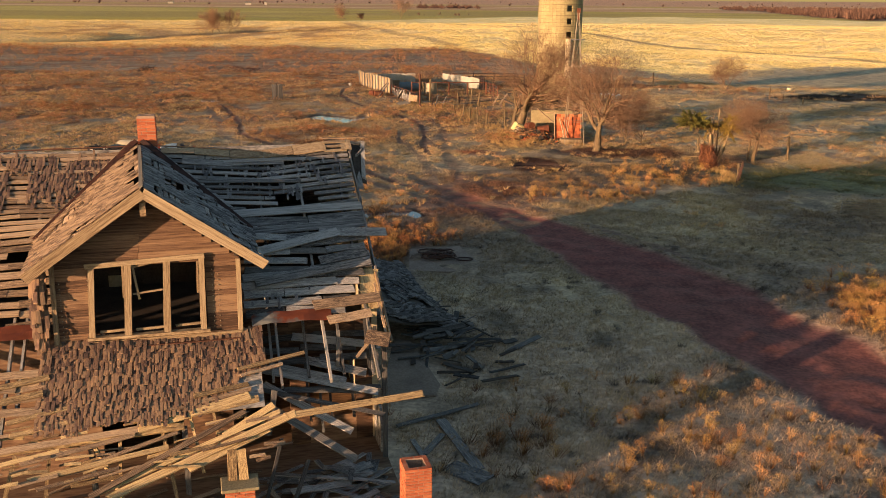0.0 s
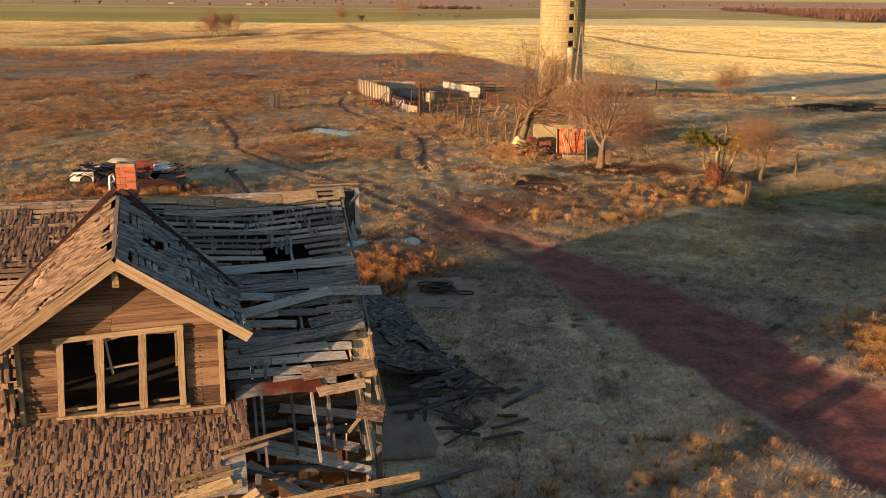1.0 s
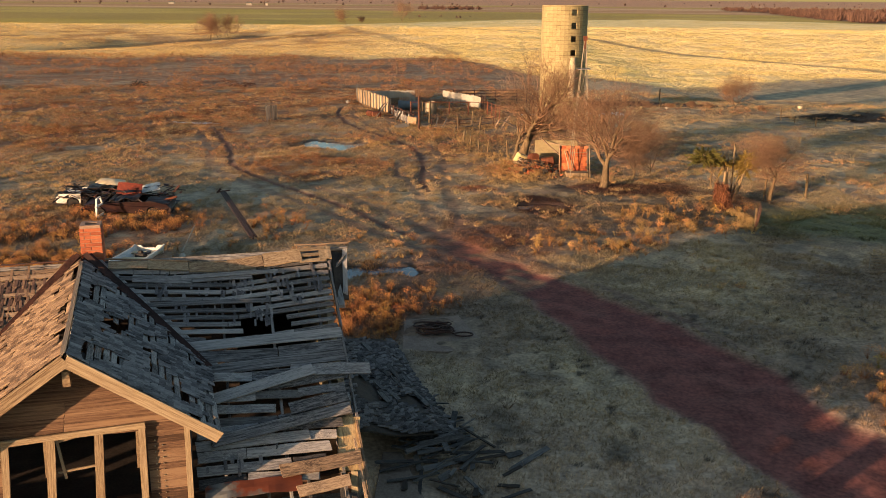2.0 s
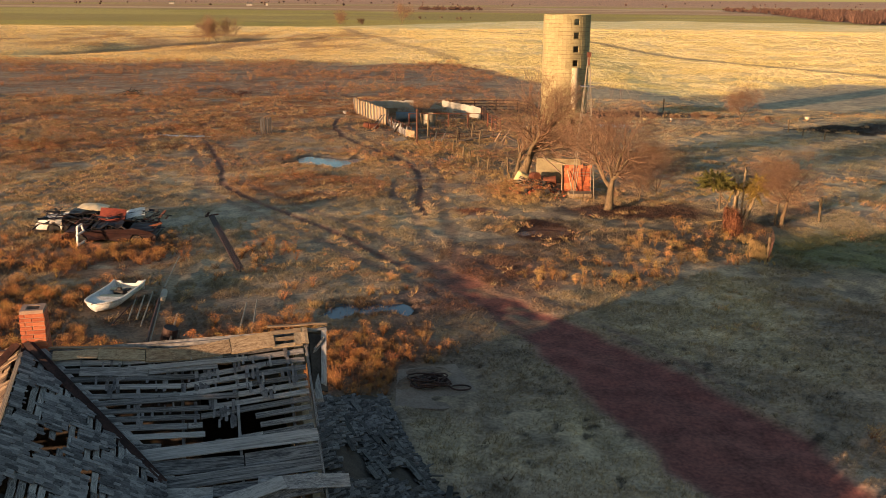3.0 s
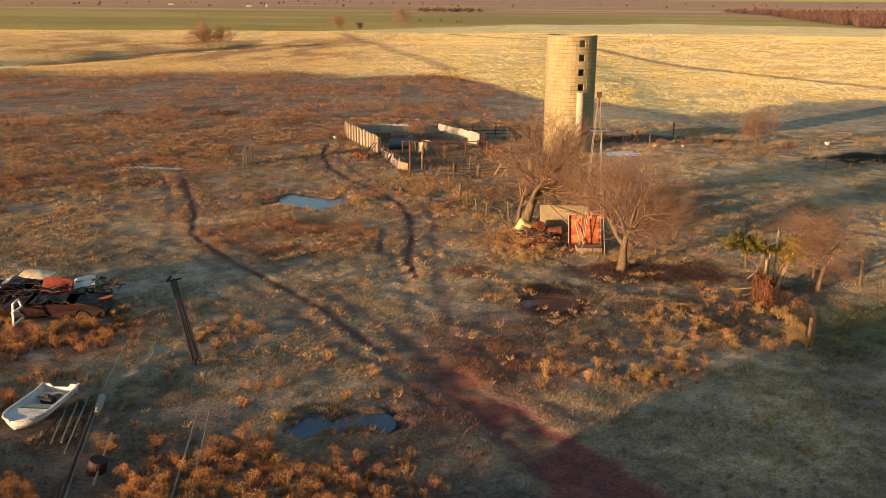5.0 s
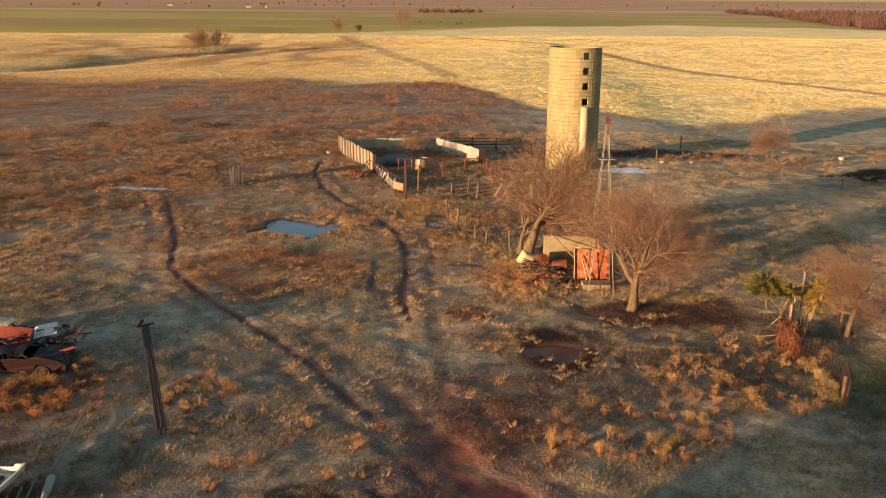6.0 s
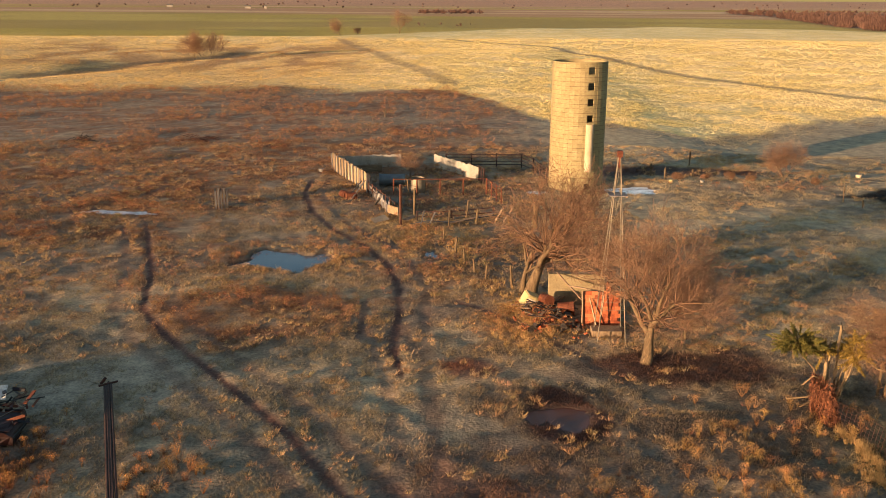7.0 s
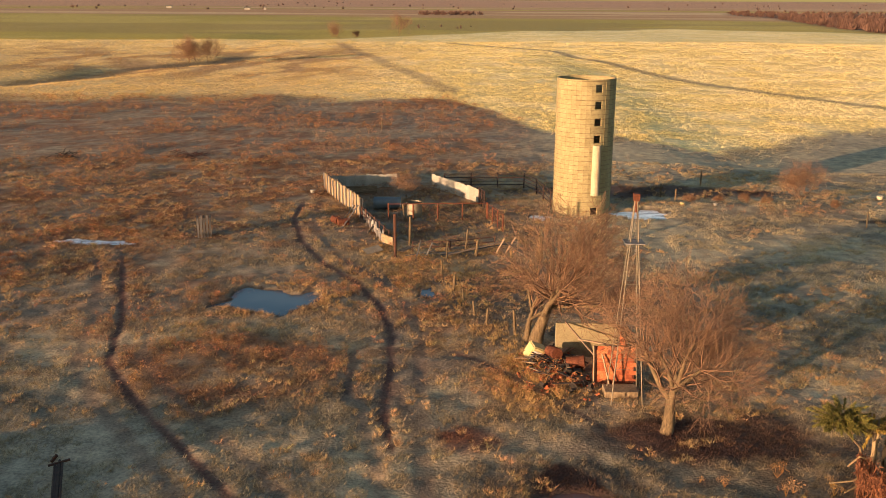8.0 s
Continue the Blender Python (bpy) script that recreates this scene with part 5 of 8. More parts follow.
def tube(bm, points, r, sides=6):
    rings = []
    for i, p in enumerate(points):
        a, b = points[max(0, i - 1)], points[min(len(points) - 1, i + 1)]
        q = frame_of(a, b)
        rings.append([bm.verts.new(Vector(p) + q @ Vector((0, r * math.cos(2 * math.pi * k / sides), r * math.sin(2 * math.pi * k / sides)))) for k in range(sides)])
    for i in range(len(rings) - 1):
        for k in range(sides):
            bm.faces.new((rings[i][k], rings[i][(k + 1) % sides], rings[i + 1][(k + 1) % sides], rings[i + 1][k]))
    bm.faces.new(rings[0][::-1])
    bm.faces.new(rings[-1])


R = random.Random(3)
bm = bmesh.new()
pts = []
for i in range(150):
    a = i * 0.42
    rad = 0.42 + 0.16 * math.sin(i * 0.37) + 0.1 * math.sin(i * 1.3)
    pts.append(Vector((-0.25 + rad * math.cos(a) * 1.1 + 0.12 * math.sin(i * 0.21), 34.3 + rad * 0.8 * math.sin(a), 0.10 + 0.0013 * i + 0.03 * math.sin(i))))
for i in range(24):
    a = i / 24 * 2 * math.pi
    pts.append(Vector((0.75 - 0.32 * math.cos(a), 34.0 + 0.2 * math.sin(a), 0.1)))
tube(bm, pts, 0.028)
hose_me = bpy.data.meshes.new("garden_hose")
bm.to_mesh(hose_me)
bm.free()
hose_me.materials.append(M_DARKPIPE)
tagged(new("garden_hose", hose_me), "tangled dark rusty hose heaped on the concrete slab", "hose")


def ground_board(p0, p1, w, mat=M_DARKOLD, label="grey weathered board lying in the grass", group="boards on the ground", rise=(0.05, 0.05)):
    a = Vector((*p0, gz(*p0) + rise[0]))
    b = Vector((*p1, gz(*p1) + rise[1]))
    me = plank_mesh("fallen_board", mat, int(abs(p0[0] * 97 + p0[1] * 31)))
    ob = new("fallen_board", me)
    ob.matrix_basis = Matrix.Translation((a + b) / 2) @ frame_of(a, b).to_4x4() @ Matrix.Diagonal(((b - a).length, w, 0.03, 1))
    return tagged(ob, label, "board", group)


for p0, p1, w in (((-1.0, 19.7), (1.0, 21.0), 0.15), ((0.05, 20.1), (0.9, 17.7), 0.26), ((0.25, 17.9), (1.05, 17.2), 0.55), ((-0.6, 19.0), (-0.3, 18.2), 0.12), ((-0.3, 18.4), (0.1, 19.4), 0.16)):
    ground_board(p0, p1, w, M_OLD)
# splintered boards strewn round the fallen roof
strewn = thing("debris_pile", "pile of dark splintered boards beside the fallen roof", "debris", pose(0.1, 25.2, 0))
R = random.Random(12)
for k in range(80):
    x, y = R.gauss(-0.1, 0.9), R.gauss(0, 1.3)
    if x < -0.9 + 0.1 * y:
        x = R.uniform(-0.5, 0.9)
    a, L = R.gauss(0.4, 0.7), R.uniform(0.3, 1.6)
    d = Vector((math.cos(a), math.sin(a), R.uniform(-0.14, 0.14))) * L / 2
    c = Vector((x, y, 0.12 + 0.35 * R.random() * math.exp(-(x * x + y * y))))
    plank("board", c - d, c + d, R.uniform(0.05, 0.18), 0.03, strewn, M_DARKOLD if R.random() < 0.75 else M_DARKWOOD, (R.uniform(-0.5, 0.5), R.uniform(-0.5, 0.5), 1))

# ---- silo ----
silo = thing("silo", "tall cream concrete stave silo with iron hoops, roofless", "silo", pose(11.75, 102.1, -0.25))
SR, SH, SEG = 2.36, 11.3, 72
door_turn = math.atan2(-2.17, 0.72)
doors = [(0.35, 0.95)] + [(z0 + 0.25, z0 + 0.25 + 0.62) for z0 in (6.0, 7.38, 8.72, 10.04)]
R = random.Random(2)
verts, faces = [], []
levels = sorted({0.0, SH} | {z for d in doors for z in d} | {round(0.75 * k, 2) for k in range(1, 15)})


def silo_point(i, z, r):
    a = door_turn + 2 * math.pi * i / SEG
    return (r * math.cos(a), r * math.sin(a), z)


bm = bmesh.new()
outer = [[bm.verts.new(silo_point(i - 0.5, z, SR)) for i in range(SEG)] for z in levels]
inner = [[bm.verts.new(silo_point(i - 0.5, z, SR - 0.12)) for i in range(SEG)] for z in levels]
hole = {0, 1, SEG - 1}
for k in range(len(levels) - 1):
    zm = (levels[k] + levels[k + 1]) / 2
    opening = any(a < zm < b for a, b in doors)
    for i in range(SEG):
        j = (i + 1) % SEG
        if opening and i in hole:
            continue
        bm.faces.new((outer[k][i], outer[k][j], outer[k + 1][j], outer[k + 1][i]))
        bm.faces.new((inner[k][j], inner[k][i], inner[k + 1][i], inner[k + 1][j]))
        if opening and (i - 1) % SEG in hole:
            bm.faces.new((outer[k][i], outer[k + 1][i], inner[k + 1][i], inner[k][i]))
        if opening and j in hole:
            bm.faces.new((outer[k][j], inner[k][j], inner[k + 1][j], outer[k + 1][j]))
for i in range(SEG):
    j = (i + 1) % SEG
    bm.faces.new((outer[-1][i], outer[-1][j], inner[-1][j], inner[-1][i]))
part("shell", bm, M_STAVE, silo)
# staves: slightly proud slabs in broken courses
rest = bmesh.new()
for name_k in range(15):
    z0, z1 = 0.75 * name_k + 0.005, min(0.75 * (name_k + 1) - 0.005, SH)
    if z1 - z0 < 0.2:
        continue
    for i in range(36):
        shift = 0.5 if i % 2 else 0.0
        if any(a - 0.05 < z1 and b + 0.05 > z0 for a, b in doors) and i in (0, 1, 35):
            continue
        a0 = door_turn + 2 * math.pi * (i - 0.5 + 0.008) / 36
        a1 = door_turn + 2 * math.pi * (i + 0.5 - 0.008) / 36
        r = SR + 0.018 + R.uniform(0, 0.006)
        quad = [(r * math.cos(a), r * math.sin(a)) for a in (a0, a1)] + [((SR - 0.02) * math.cos(a), (SR - 0.02) * math.sin(a)) for a in (a1, a0)]
        seen = math.sin((a0 + a1) / 2) < 0.1
        bm = bmesh.new() if seen else rest
        prism(bm, quad, z0 + 0.12 * shift, min(SH, z1 + 0.12 * shift - 0.005))
        if seen:
            part("stave", bm, M_STAVE, silo)
tagged(part("stave_rows", rest, M_STAVE, silo), kind="stuff")
z = 0.3
while z < SH - 0.1:
    bm = bmesh.new()
    ring = [Vector(((SR + 0.035) * math.cos(2 * math.pi * i / 60), (SR + 0.035) * math.sin(2 * math.pi * i / 60), z)) for i in range(61)]
    tube(bm, ring, 0.009, 4)
    part("hoop", bm, M_RUSTPIPE, silo)
    z += 0.375
bm = bmesh.new()
# feed chute below the doors: half a pipe up the wall
cx, cy = math.cos(door_turn), math.sin(door_turn)
pts_out = []
for k in range(11):
    a = door_turn + math.pi * (k / 10 - 0.5) * 1.1
    pts_out.append((cx * SR * 0.99 + 0.36 * math.cos(a), cy * SR * 0.99 + 0.36 * math.sin(a)))
pts_in = [(cx * SR * 0.98 + (x - cx * SR * 0.98) * 0.9, cy * SR * 0.98 + (y - cy * SR * 0.98) * 0.9) for x, y in pts_out]
prism(bm, pts_out + pts_in[::-1], 2.0, 6.1)
part("chute", bm, M_PLASTER, silo, "white metal chute on the silo wall")
bm = bmesh.new()
block(bm, (-SR * 0.7, -SR * 0.7, 0), (SR * 0.7, SR * 0.7, 0.15))
part("base_slab", bm, M_CONCRETE, silo)

# ---- windmill tower ----
mill = thing("windmill_tower", "slender four-legged galvanised windmill tower without its wheel", "tower", pose(8.75, 64.3, gz(8.75, 64.3)))
TOP = 9.0
legs = [(-0.68, -0.68), (0.68, -0.68), (0.68, 0.68), (-0.68, 0.68)]


def leg_at(i, z):
    k = max(0.07, 1 - 0.90 * z / 8.0)
    return Vector((legs[i][0] * k, legs[i][1] * k, z))


for i in range(4):
    bm = bmesh.new()
    rod(bm, leg_at(i, 0), leg_at(i, TOP), 0.026, 0.022, 6)
    part("leg", bm, M_STEEL, mill)
for z in (1.6, 3.6, 5.4, 7.2):
    for i in range(4):
        bm = bmesh.new()
        rod(bm, leg_at(i, z), leg_at((i + 1) % 4, z), 0.012, None, 5)
        nz = min(z + 1.8, 8.6)
        rod(bm, leg_at(i, z), leg_at((i + 1) % 4, nz), 0.005, None, 4)
        part("brace", bm, M_STEEL, mill)
bm = bmesh.new()
block(bm, (-0.42, -0.42, 7.18), (0.42, 0.42, 7.23))
soften(bm, 0.01)
part("platform", bm, M_OLD, mill)
bm = bmesh.new()
rod(bm, (0, 0, 8.5), (0, 0, 9.25), 0.09, 0.07)
block(bm, (-0.12, -0.16, 9.0), (0.12, 0.16, 9.3))
part("gearbox", bm, M_RUST, mill, "rusty gearbox head")

# ---- ruined shed ----
shed = thing("ruined_shed", "roofless ruined shed of orange clay blocks and grey concrete", "shed", pose(0, 0, 0))
bm = bmesh.new()
block(bm, (6.15, 68.95, -0.2), (9.2, 69.13, 1.84))
soften(bm, 0.02)
part("back_wall", bm, M_CONCRETE, shed, "mottled grey concrete wall")
bm = bmesh.new()
block(bm, (7.55, 65.72, -0.2), (9.42, 65.88, 1.9))
block(bm, (9.30, 65.88, -0.2), (9.42, 68.95, 1.3))
core = part("block_wall", bm, M_TILEDARK, shed, "orange clay block wall")
tile_me = bpy.data.meshes.new("clay_block")
bm = bmesh.new()
bmesh.ops.create_cube(bm, size=1.0)
soften(bm, 0.03)
bm.to_mesh(tile_me)
bm.free()
tile_me.materials.append(M_TILE)
dark_me = tile_me.copy()
dark_me.materials[0] = M_DARKWOOD
R = random.Random(6)
for k in range(10):
    z = -0.05 + k * 0.2
    x = 7.57 + (0.15 if k % 2 else 0.0)
    while x < 9.3:
        if not (k == 9 and R.random() < 0.3):
            shared("clay_block", tile_me, pose(x + 0.14, 65.72, z + 0.1, 0, R.uniform(-1, 1), 0) @ Matrix.Diagonal((0.296, 0.05, 0.196, 1)), core)
        x += 0.3
    for j in range(9):
        if k < 8:
            shared("clay_block", tile_me, pose(9.28, 66.1 + 0.31 * j, z + 0.1, 0, 0, 90) @ Matrix.Diagonal((0.29, 0.06, 0.185, 1)), core)
for p0, p1, w in (((6.9, 66.4, 2.0), (9.3, 65.9, 1.75), 0.08), ((7.55, 65.65, 1.95), (7.6, 65.6, -0.1), 0.12), ((8.9, 69.0, 1.9), (9.5, 65.8, 1.98), 0.1), ((7.9, 65.55, 1.6), (8.3, 65.2, 0.0), 0.06),
                  ((8.6, 65.5, 1.8), (8.35, 65.1, 0.0), 0.05), ((6.6, 68.9, 1.95), (7.9, 66.3, 1.0), 0.07)):
    plank("rafter", p0, p1, w, 0.06, shed, M_WOOD)
bm = bmesh.new()
for k in range(6):
    bar(bm, (9.35 + 0.02 * k, 68.9 - 0.5 * k, 1.95 - 0.06 * k), (9.45 + 0.02 * k, 68.5 - 0.5 * k, 2.1 - 0.08 * k), 0.5, 0.02)
part("roof_sheet", bm, M_TIN, shed)
bm = bmesh.new()
block(bm, (7.9, 64.3, -0.1), (9.4, 65.2, 0.32))
soften(bm, 0.03)
part("trough", bm, M_FENCE, shed)
rubble = thing("rubble_heap", "heap of broken orange blocks, boards and rusty scrap", "rubble", pose(0, 0, 0))
for k in range(260):
    x, y = R.gauss(6.2, 0.8), R.gauss(66.6, 1.1)
    s = R.uniform(0.06, 0.22) if k % 12 else 0.36
    if x > 7.4 and y > 65.5:
        continue
    shared("broken_block", tile_me if k % 4 else dark_me, pose(x, y, gz(x, y) + 0.5 * s * R.random() + 0.05, R.uniform(0, 60), R.uniform(0, 60), R.uniform(0, 360)) @ Matrix.Diagonal((s, s * 0.7, s * 0.5, 1)), rubble)
for k in range(30):
    x, y = R.gauss(6.3, 0.7), R.gauss(67.0, 1.0)
    a, L = R.uniform(0, 6.3), R.uniform(0.5, 1.6)
    c = Vector((x, y, gz(x, y) + 0.3))
    d = Vector((math.cos(a), math.sin(a), R.uniform(-0.3, 0.3))) * L / 2
    plank("board", c - d, c + d, R.uniform(0.06, 0.16), 0.03, rubble, M_DARKWOOD if R.random() < 0.6 else M_WOOD)
box_thing = thing("stove", "tipped yellow enamel stove on the rubble heap", "stove", pose(5.15, 68.6, gz(5.15, 68.6) + 0.30, 12, 25, 20))
bm = bmesh.new()
block(bm, (-0.42, -0.35, -0.4), (0.42, 0.35, 0.4))
soften(bm, 0.05, 2)
part("body", bm, M_YELLOW, box_thing)
bm = bmesh.new()
block(bm, (-0.34, -0.38, -0.3), (0.34, -0.35, 0.22))
soften(bm, 0.01)
part("door", bm, M_CARWHITE, box_thing)
for x, y, zz, rz in ((5.95, 67.8, 0.45, 20), (6.9, 66.9, 0.35, 80)):
    drum = thing("oil_drum", "dented rusty drum lying on the rubble heap", "drum", pose(x, y, gz(x, y) + zz, 80, 0, rz), "rusty drums")
    bm = bmesh.new()
    for z0, z1, r in ((-0.42, -0.16, 0.28), (-0.16, -0.13, 0.295), (-0.13, 0.13, 0.28), (0.13, 0.16, 0.295), (0.16, 0.42, 0.28)):
        rod(bm, (0, 0, z0), (0, 0, z1), r, r, 18)
    part("shell", bm, M_RUST, drum)


# ---- pens ----
def pen_wall(p0, p1, h, n, label, back=None, mat=M_PANEL):
    a, b = Vector((*p0, 0)), Vector((*p1, 0))
    wall = thing("pen_wall", label, "wall", pose(0, 0, 0), "walls of the cattle pen")
    d = (b - a) / n
    side = Vector((-d.y, d.x, 0)).normalized()
    r = random.Random(int(abs(p0[0] * 10)))
    for i in range(n):
        c0, c1 = a + d * (i + 0.004), a + d * (i + 0.996)
        zb = gz(c0.x, c0.y)
        hh = h + r.uniform(-0.015, 0.015) if mat is M_PANEL else h + r.uniform(-0.10, 0.05) if mat is M_FENCE else h * r.uniform(0.4, 1.15)
        plank("panel", c0 + Vector((0, 0, zb + hh / 2)), c1 + Vector((0, 0, zb + hh / 2 + r.uniform(-0.02, 0.02))), hh, 0.05, wall, mat, side, True)
        if i % 3 == 0:
            for s in (1, -1) if back else (1,):
                q = c0 + side * 0.1 * s
                plank("post", q + Vector((0, 0, zb - 0.1)), q + Vector((r.uniform(-0.05, 0.05), 0, zb + hh + r.uniform(-0.1, 0.12))), 0.10, 0.10, wall, M_OLD, side)
    return wall


pen_wall((-6.5, 98.8), (-11.0, 109.6), 1.66, 34, "weathered tan board wall with leaning wooden posts", True, M_FENCE)
pen_wall((-11.0, 109.8), (-4.4, 111.4), 1.25, 7, "white panel back wall of the cattle pen")
pen_wall((-1.1, 111.5), (3.25, 104.3), 1.25, 8, "white panel wall along the cattle pen")
pen_wall((-9.7, 108.0), (-6.0, 108.3), 0.75, 1, "low tan board wall inside the pen", None, M_FENCE)
pen_wall((-6.1, 98.0), (-4.0, 90.5), 0.9, 17, "broken board wall of mixed grey boards and posts", True, M_OLD)


def post(x, y, h, r=0.07, tilt=(0, 0), mat=None, label="weathered wooden fence post standing in dry grass", name="fence_post"):
    bm = bmesh.new()
    n = 4
    rr = random.Random(int(abs(x * 53 + y * 17)))
    for k in range(n):
        rod(bm, (tilt[0] * h * k / n, tilt[1] * h * k / n, h * k / n - (0.15 if k == 0 else 0)), (tilt[0] * h * (k + 1) / n, tilt[1] * h * (k + 1) / n, h * (k + 1) / n),
            r * rr.uniform(0.9, 1.1), r * rr.uniform(0.85, 1.0), 7)
    me = bpy.data.meshes.new(name)
    bm.to_mesh(me)
    bm.free()
    me.materials.append(mat or M_BARK)
    ob = new(name, me)
    ob.location = (x, y, gz(x, y))
    return tagged(ob, label, "post", "fence posts")


R = random.Random(71)
for x, y, h in ((0.3, 82.6, 1.1), (1.1, 79.6, 1.0), (1.7, 77.2, 1.0), (2.3, 75.0, 0.9), (2.9, 73.3, 1.0), (4.4, 72.4, 1.3), (0.6, 86.4, 1.4), (1.9, 88.9, 1.6), (2.6, 87.5, 1.2), (-2.9, 97.6, 1.4),
                (24.7, 113.3, 1.5), (33.4, 96.6, 1.3), (33.9, 94.0, 0.7), (35.0, 91.5, 0.8), (21.87, 58.5, 1.5), (23.5, 107.0, 0.8), (19.6, 107.4, 1.2), (20.7, 106.4, 1.0),
                (-9.0, 150.0, 1.3), (-3.0, 151.0, 1.0), (17.0, 62.0, 0.9), (19.1, 57.9, 1.5), (16.2, 50.4, 1.2)):
    post(x, y, h, R.uniform(0.055, 0.09), (R.uniform(-0.12, 0.12), R.uniform(-0.1, 0.1)))
post(-2.95, 87.0, 3.05, 0.11, (0.0, 0.0), M_RUSTPIPE, "tall rusty iron pipe post by the pen")
post(-2.05, 88.9, 2.4, 0.09, (0.02, 0.0))
post(6.9, 86.4, 1.75, 0.22, (0.0, 0.0), None, "thick pale broken tree stump post", "stump_post")


def rail_fence(points, h, rails, label, mat, post_every=2.6, r=0.035):
    f = thing("pipe_fence", label, "fence", pose(0, 0, 0), "pipe fences of the pen")
    for (ax, ay), (bx, by) in zip(points, points[1:]):
        L = math.hypot(bx - ax, by - ay)
        n = max(1, round(L / post_every))
        for i in range(n + 1):
            x, y = ax + (bx - ax) * i / n, ay + (by - ay) * i / n
            bm = bmesh.new()
            rod(bm, (x, y, gz(x, y) - 0.1), (x, y, gz(x, y) + h + 0.08), r * 1.5, None, 6)
            part("post", bm, mat, f)
        for k in range(rails):
            zz = h * (k + 1) / rails
            bm = bmesh.new()
            rod(bm, (ax, ay, gz(ax, ay) + zz), (bx, by, gz(bx, by) + zz), r, None, 6)
            part("rail", bm, mat, f)
    return f


rail_fence([(0.1, 111.2), (7.6, 111.5), (8.5, 108.2), (9.3, 103.2)], 1.35, 4, "dark brown pipe fence of the cattle pen", M_DARKPIPE, 2.6, 0.04)
rail_fence([(-4.2, 97.8), (3.7, 98.5)], 1.3, 1, "rusty red pipe fence with a single rail", M_RUST, 2.0, 0.04)
rail_fence([(3.75, 98.4), (4.8, 94.4)], 1.3, 4, "rusty red pipe gate beside the pen", M_RUST, 1.4, 0.035)
rail_fence([(3.2, 103.9), (3.6, 102.2)], 1.5, 5, "narrow dark red pipe gate by the panel wall", M_DARKPIPE, 0.9, 0.045)
rail_fence([(-6.4, 98.4), (-3.6, 90.4)], 1.0, 2, "bent rusty pipe rails along the pen", M_RUSTPIPE, 1.4, 0.035)
rail_fence([(-1.8, 88.4), (0.8, 88.6), (4.0, 90.0)], 0.7, 2, "low pole fence of rusty rails", M_RUSTPIPE, 2.4, 0.03)
for p0, p1, w, rise in (((0.6, 86.6), (4.6, 88.6), 0.24, (0.3, 0.75)), ((4.8, 88.4), (6.1, 86.6), 0.3, (0.75, 0.3)), ((4.0, 88.0), (4.6, 88.4), 0.16, (0.0, 1.0)), ((4.6, 87.8), (5.4, 88.4), 0.16, (0.0, 1.1)),
                        ((-2.6, 87.2), (-1.9, 88.6), 0.5, (0.35, 0.35))):
    ground_board(p0, p1, w, M_WOOD, "thick pale timber propped against the pen fence", "timbers by the pen", rise)
tin = thing("tin_sheet", "blue-grey tin sheet lying in the grass", "sheet", pose(-4.6, 88.3, gz(-4.6, 88.3) + 0.12, 12, -8, 30))
bm = bmesh.new()
bmesh.ops.create_grid(bm, x_segments=20, y_segments=2, size=0.5)
for q in bm.verts:
    q.co = Vector((q.co.x * 1.3, q.co.y * 0.9, 0.02 * math.sin(q.co.x * 60)))
bmesh.ops.solidify(bm, geom=bm.faces[:], thickness=0.006)
part("sheet", bm, M_STEEL, tin)
tank = thing("stock_tank", "upright pale galvanised tank inside the cattle pen", "tank", pose(-2.2, 99.3, gz(-2.2, 99.3)))
bm = bmesh.new()
n = 28
for r0, r1, flip in ((0.62, 0.62, 1), (0.58, 0.58, -1)):
    lo = [bm.verts.new((r0 * math.cos(2 * math.pi * i / n), r0 * math.sin(2 * math.pi * i / n), 0)) for i in range(n)]
    hi = [bm.verts.new((r1 * math.cos(2 * math.pi * i / n), r1 * math.sin(2 * math.pi * i / n), 1.25)) for i in range(n)]
    for i in range(n):
        q = (lo[i], lo[(i + 1) % n], hi[(i + 1) % n], hi[i])
        bm.faces.new(q if flip > 0 else q[::-1])
part("shell", bm, M_STEEL, tank)
trough = thing("feed_trough", "long blue-grey half-round tank lying inside the pen", "trough", pose(-4.6, 101.9, gz(-4.6, 101.9) + 0.52, 0, 90, 2))
bm = bmesh.new()
for z0, z1, r in ((-1.15, -1.1, 0.56), (-1.1, 1.1, 0.52), (1.1, 1.15, 0.56)):
    rod(bm, (0, 0, z0), (0, 0, z1), r, r, 22)
part("shell", bm, M_BLUETANK, trough)
for x, y, rz, sd in ((-8.25, 96.6, 35, 1), (-7.6, 95.9, 110, 2)):
    drum = thing("oil_drum", "rusty red drum lying beside the pen wall", "drum", pose(x, y, gz(x, y) + 0.28, 90, 0, rz), "drums by the pen")
    bm = bmesh.new()
    for z0, z1, r in ((-0.44, -0.16, 0.29), (-0.16, -0.13, 0.305), (-0.13, 0.13, 0.29), (0.13, 0.16, 0.305), (0.16, 0.44, 0.29)):
        rod(bm, (0, 0, z0), (0, 0, z1), r, r, 18)
    part("shell", bm, M_RUST, drum)
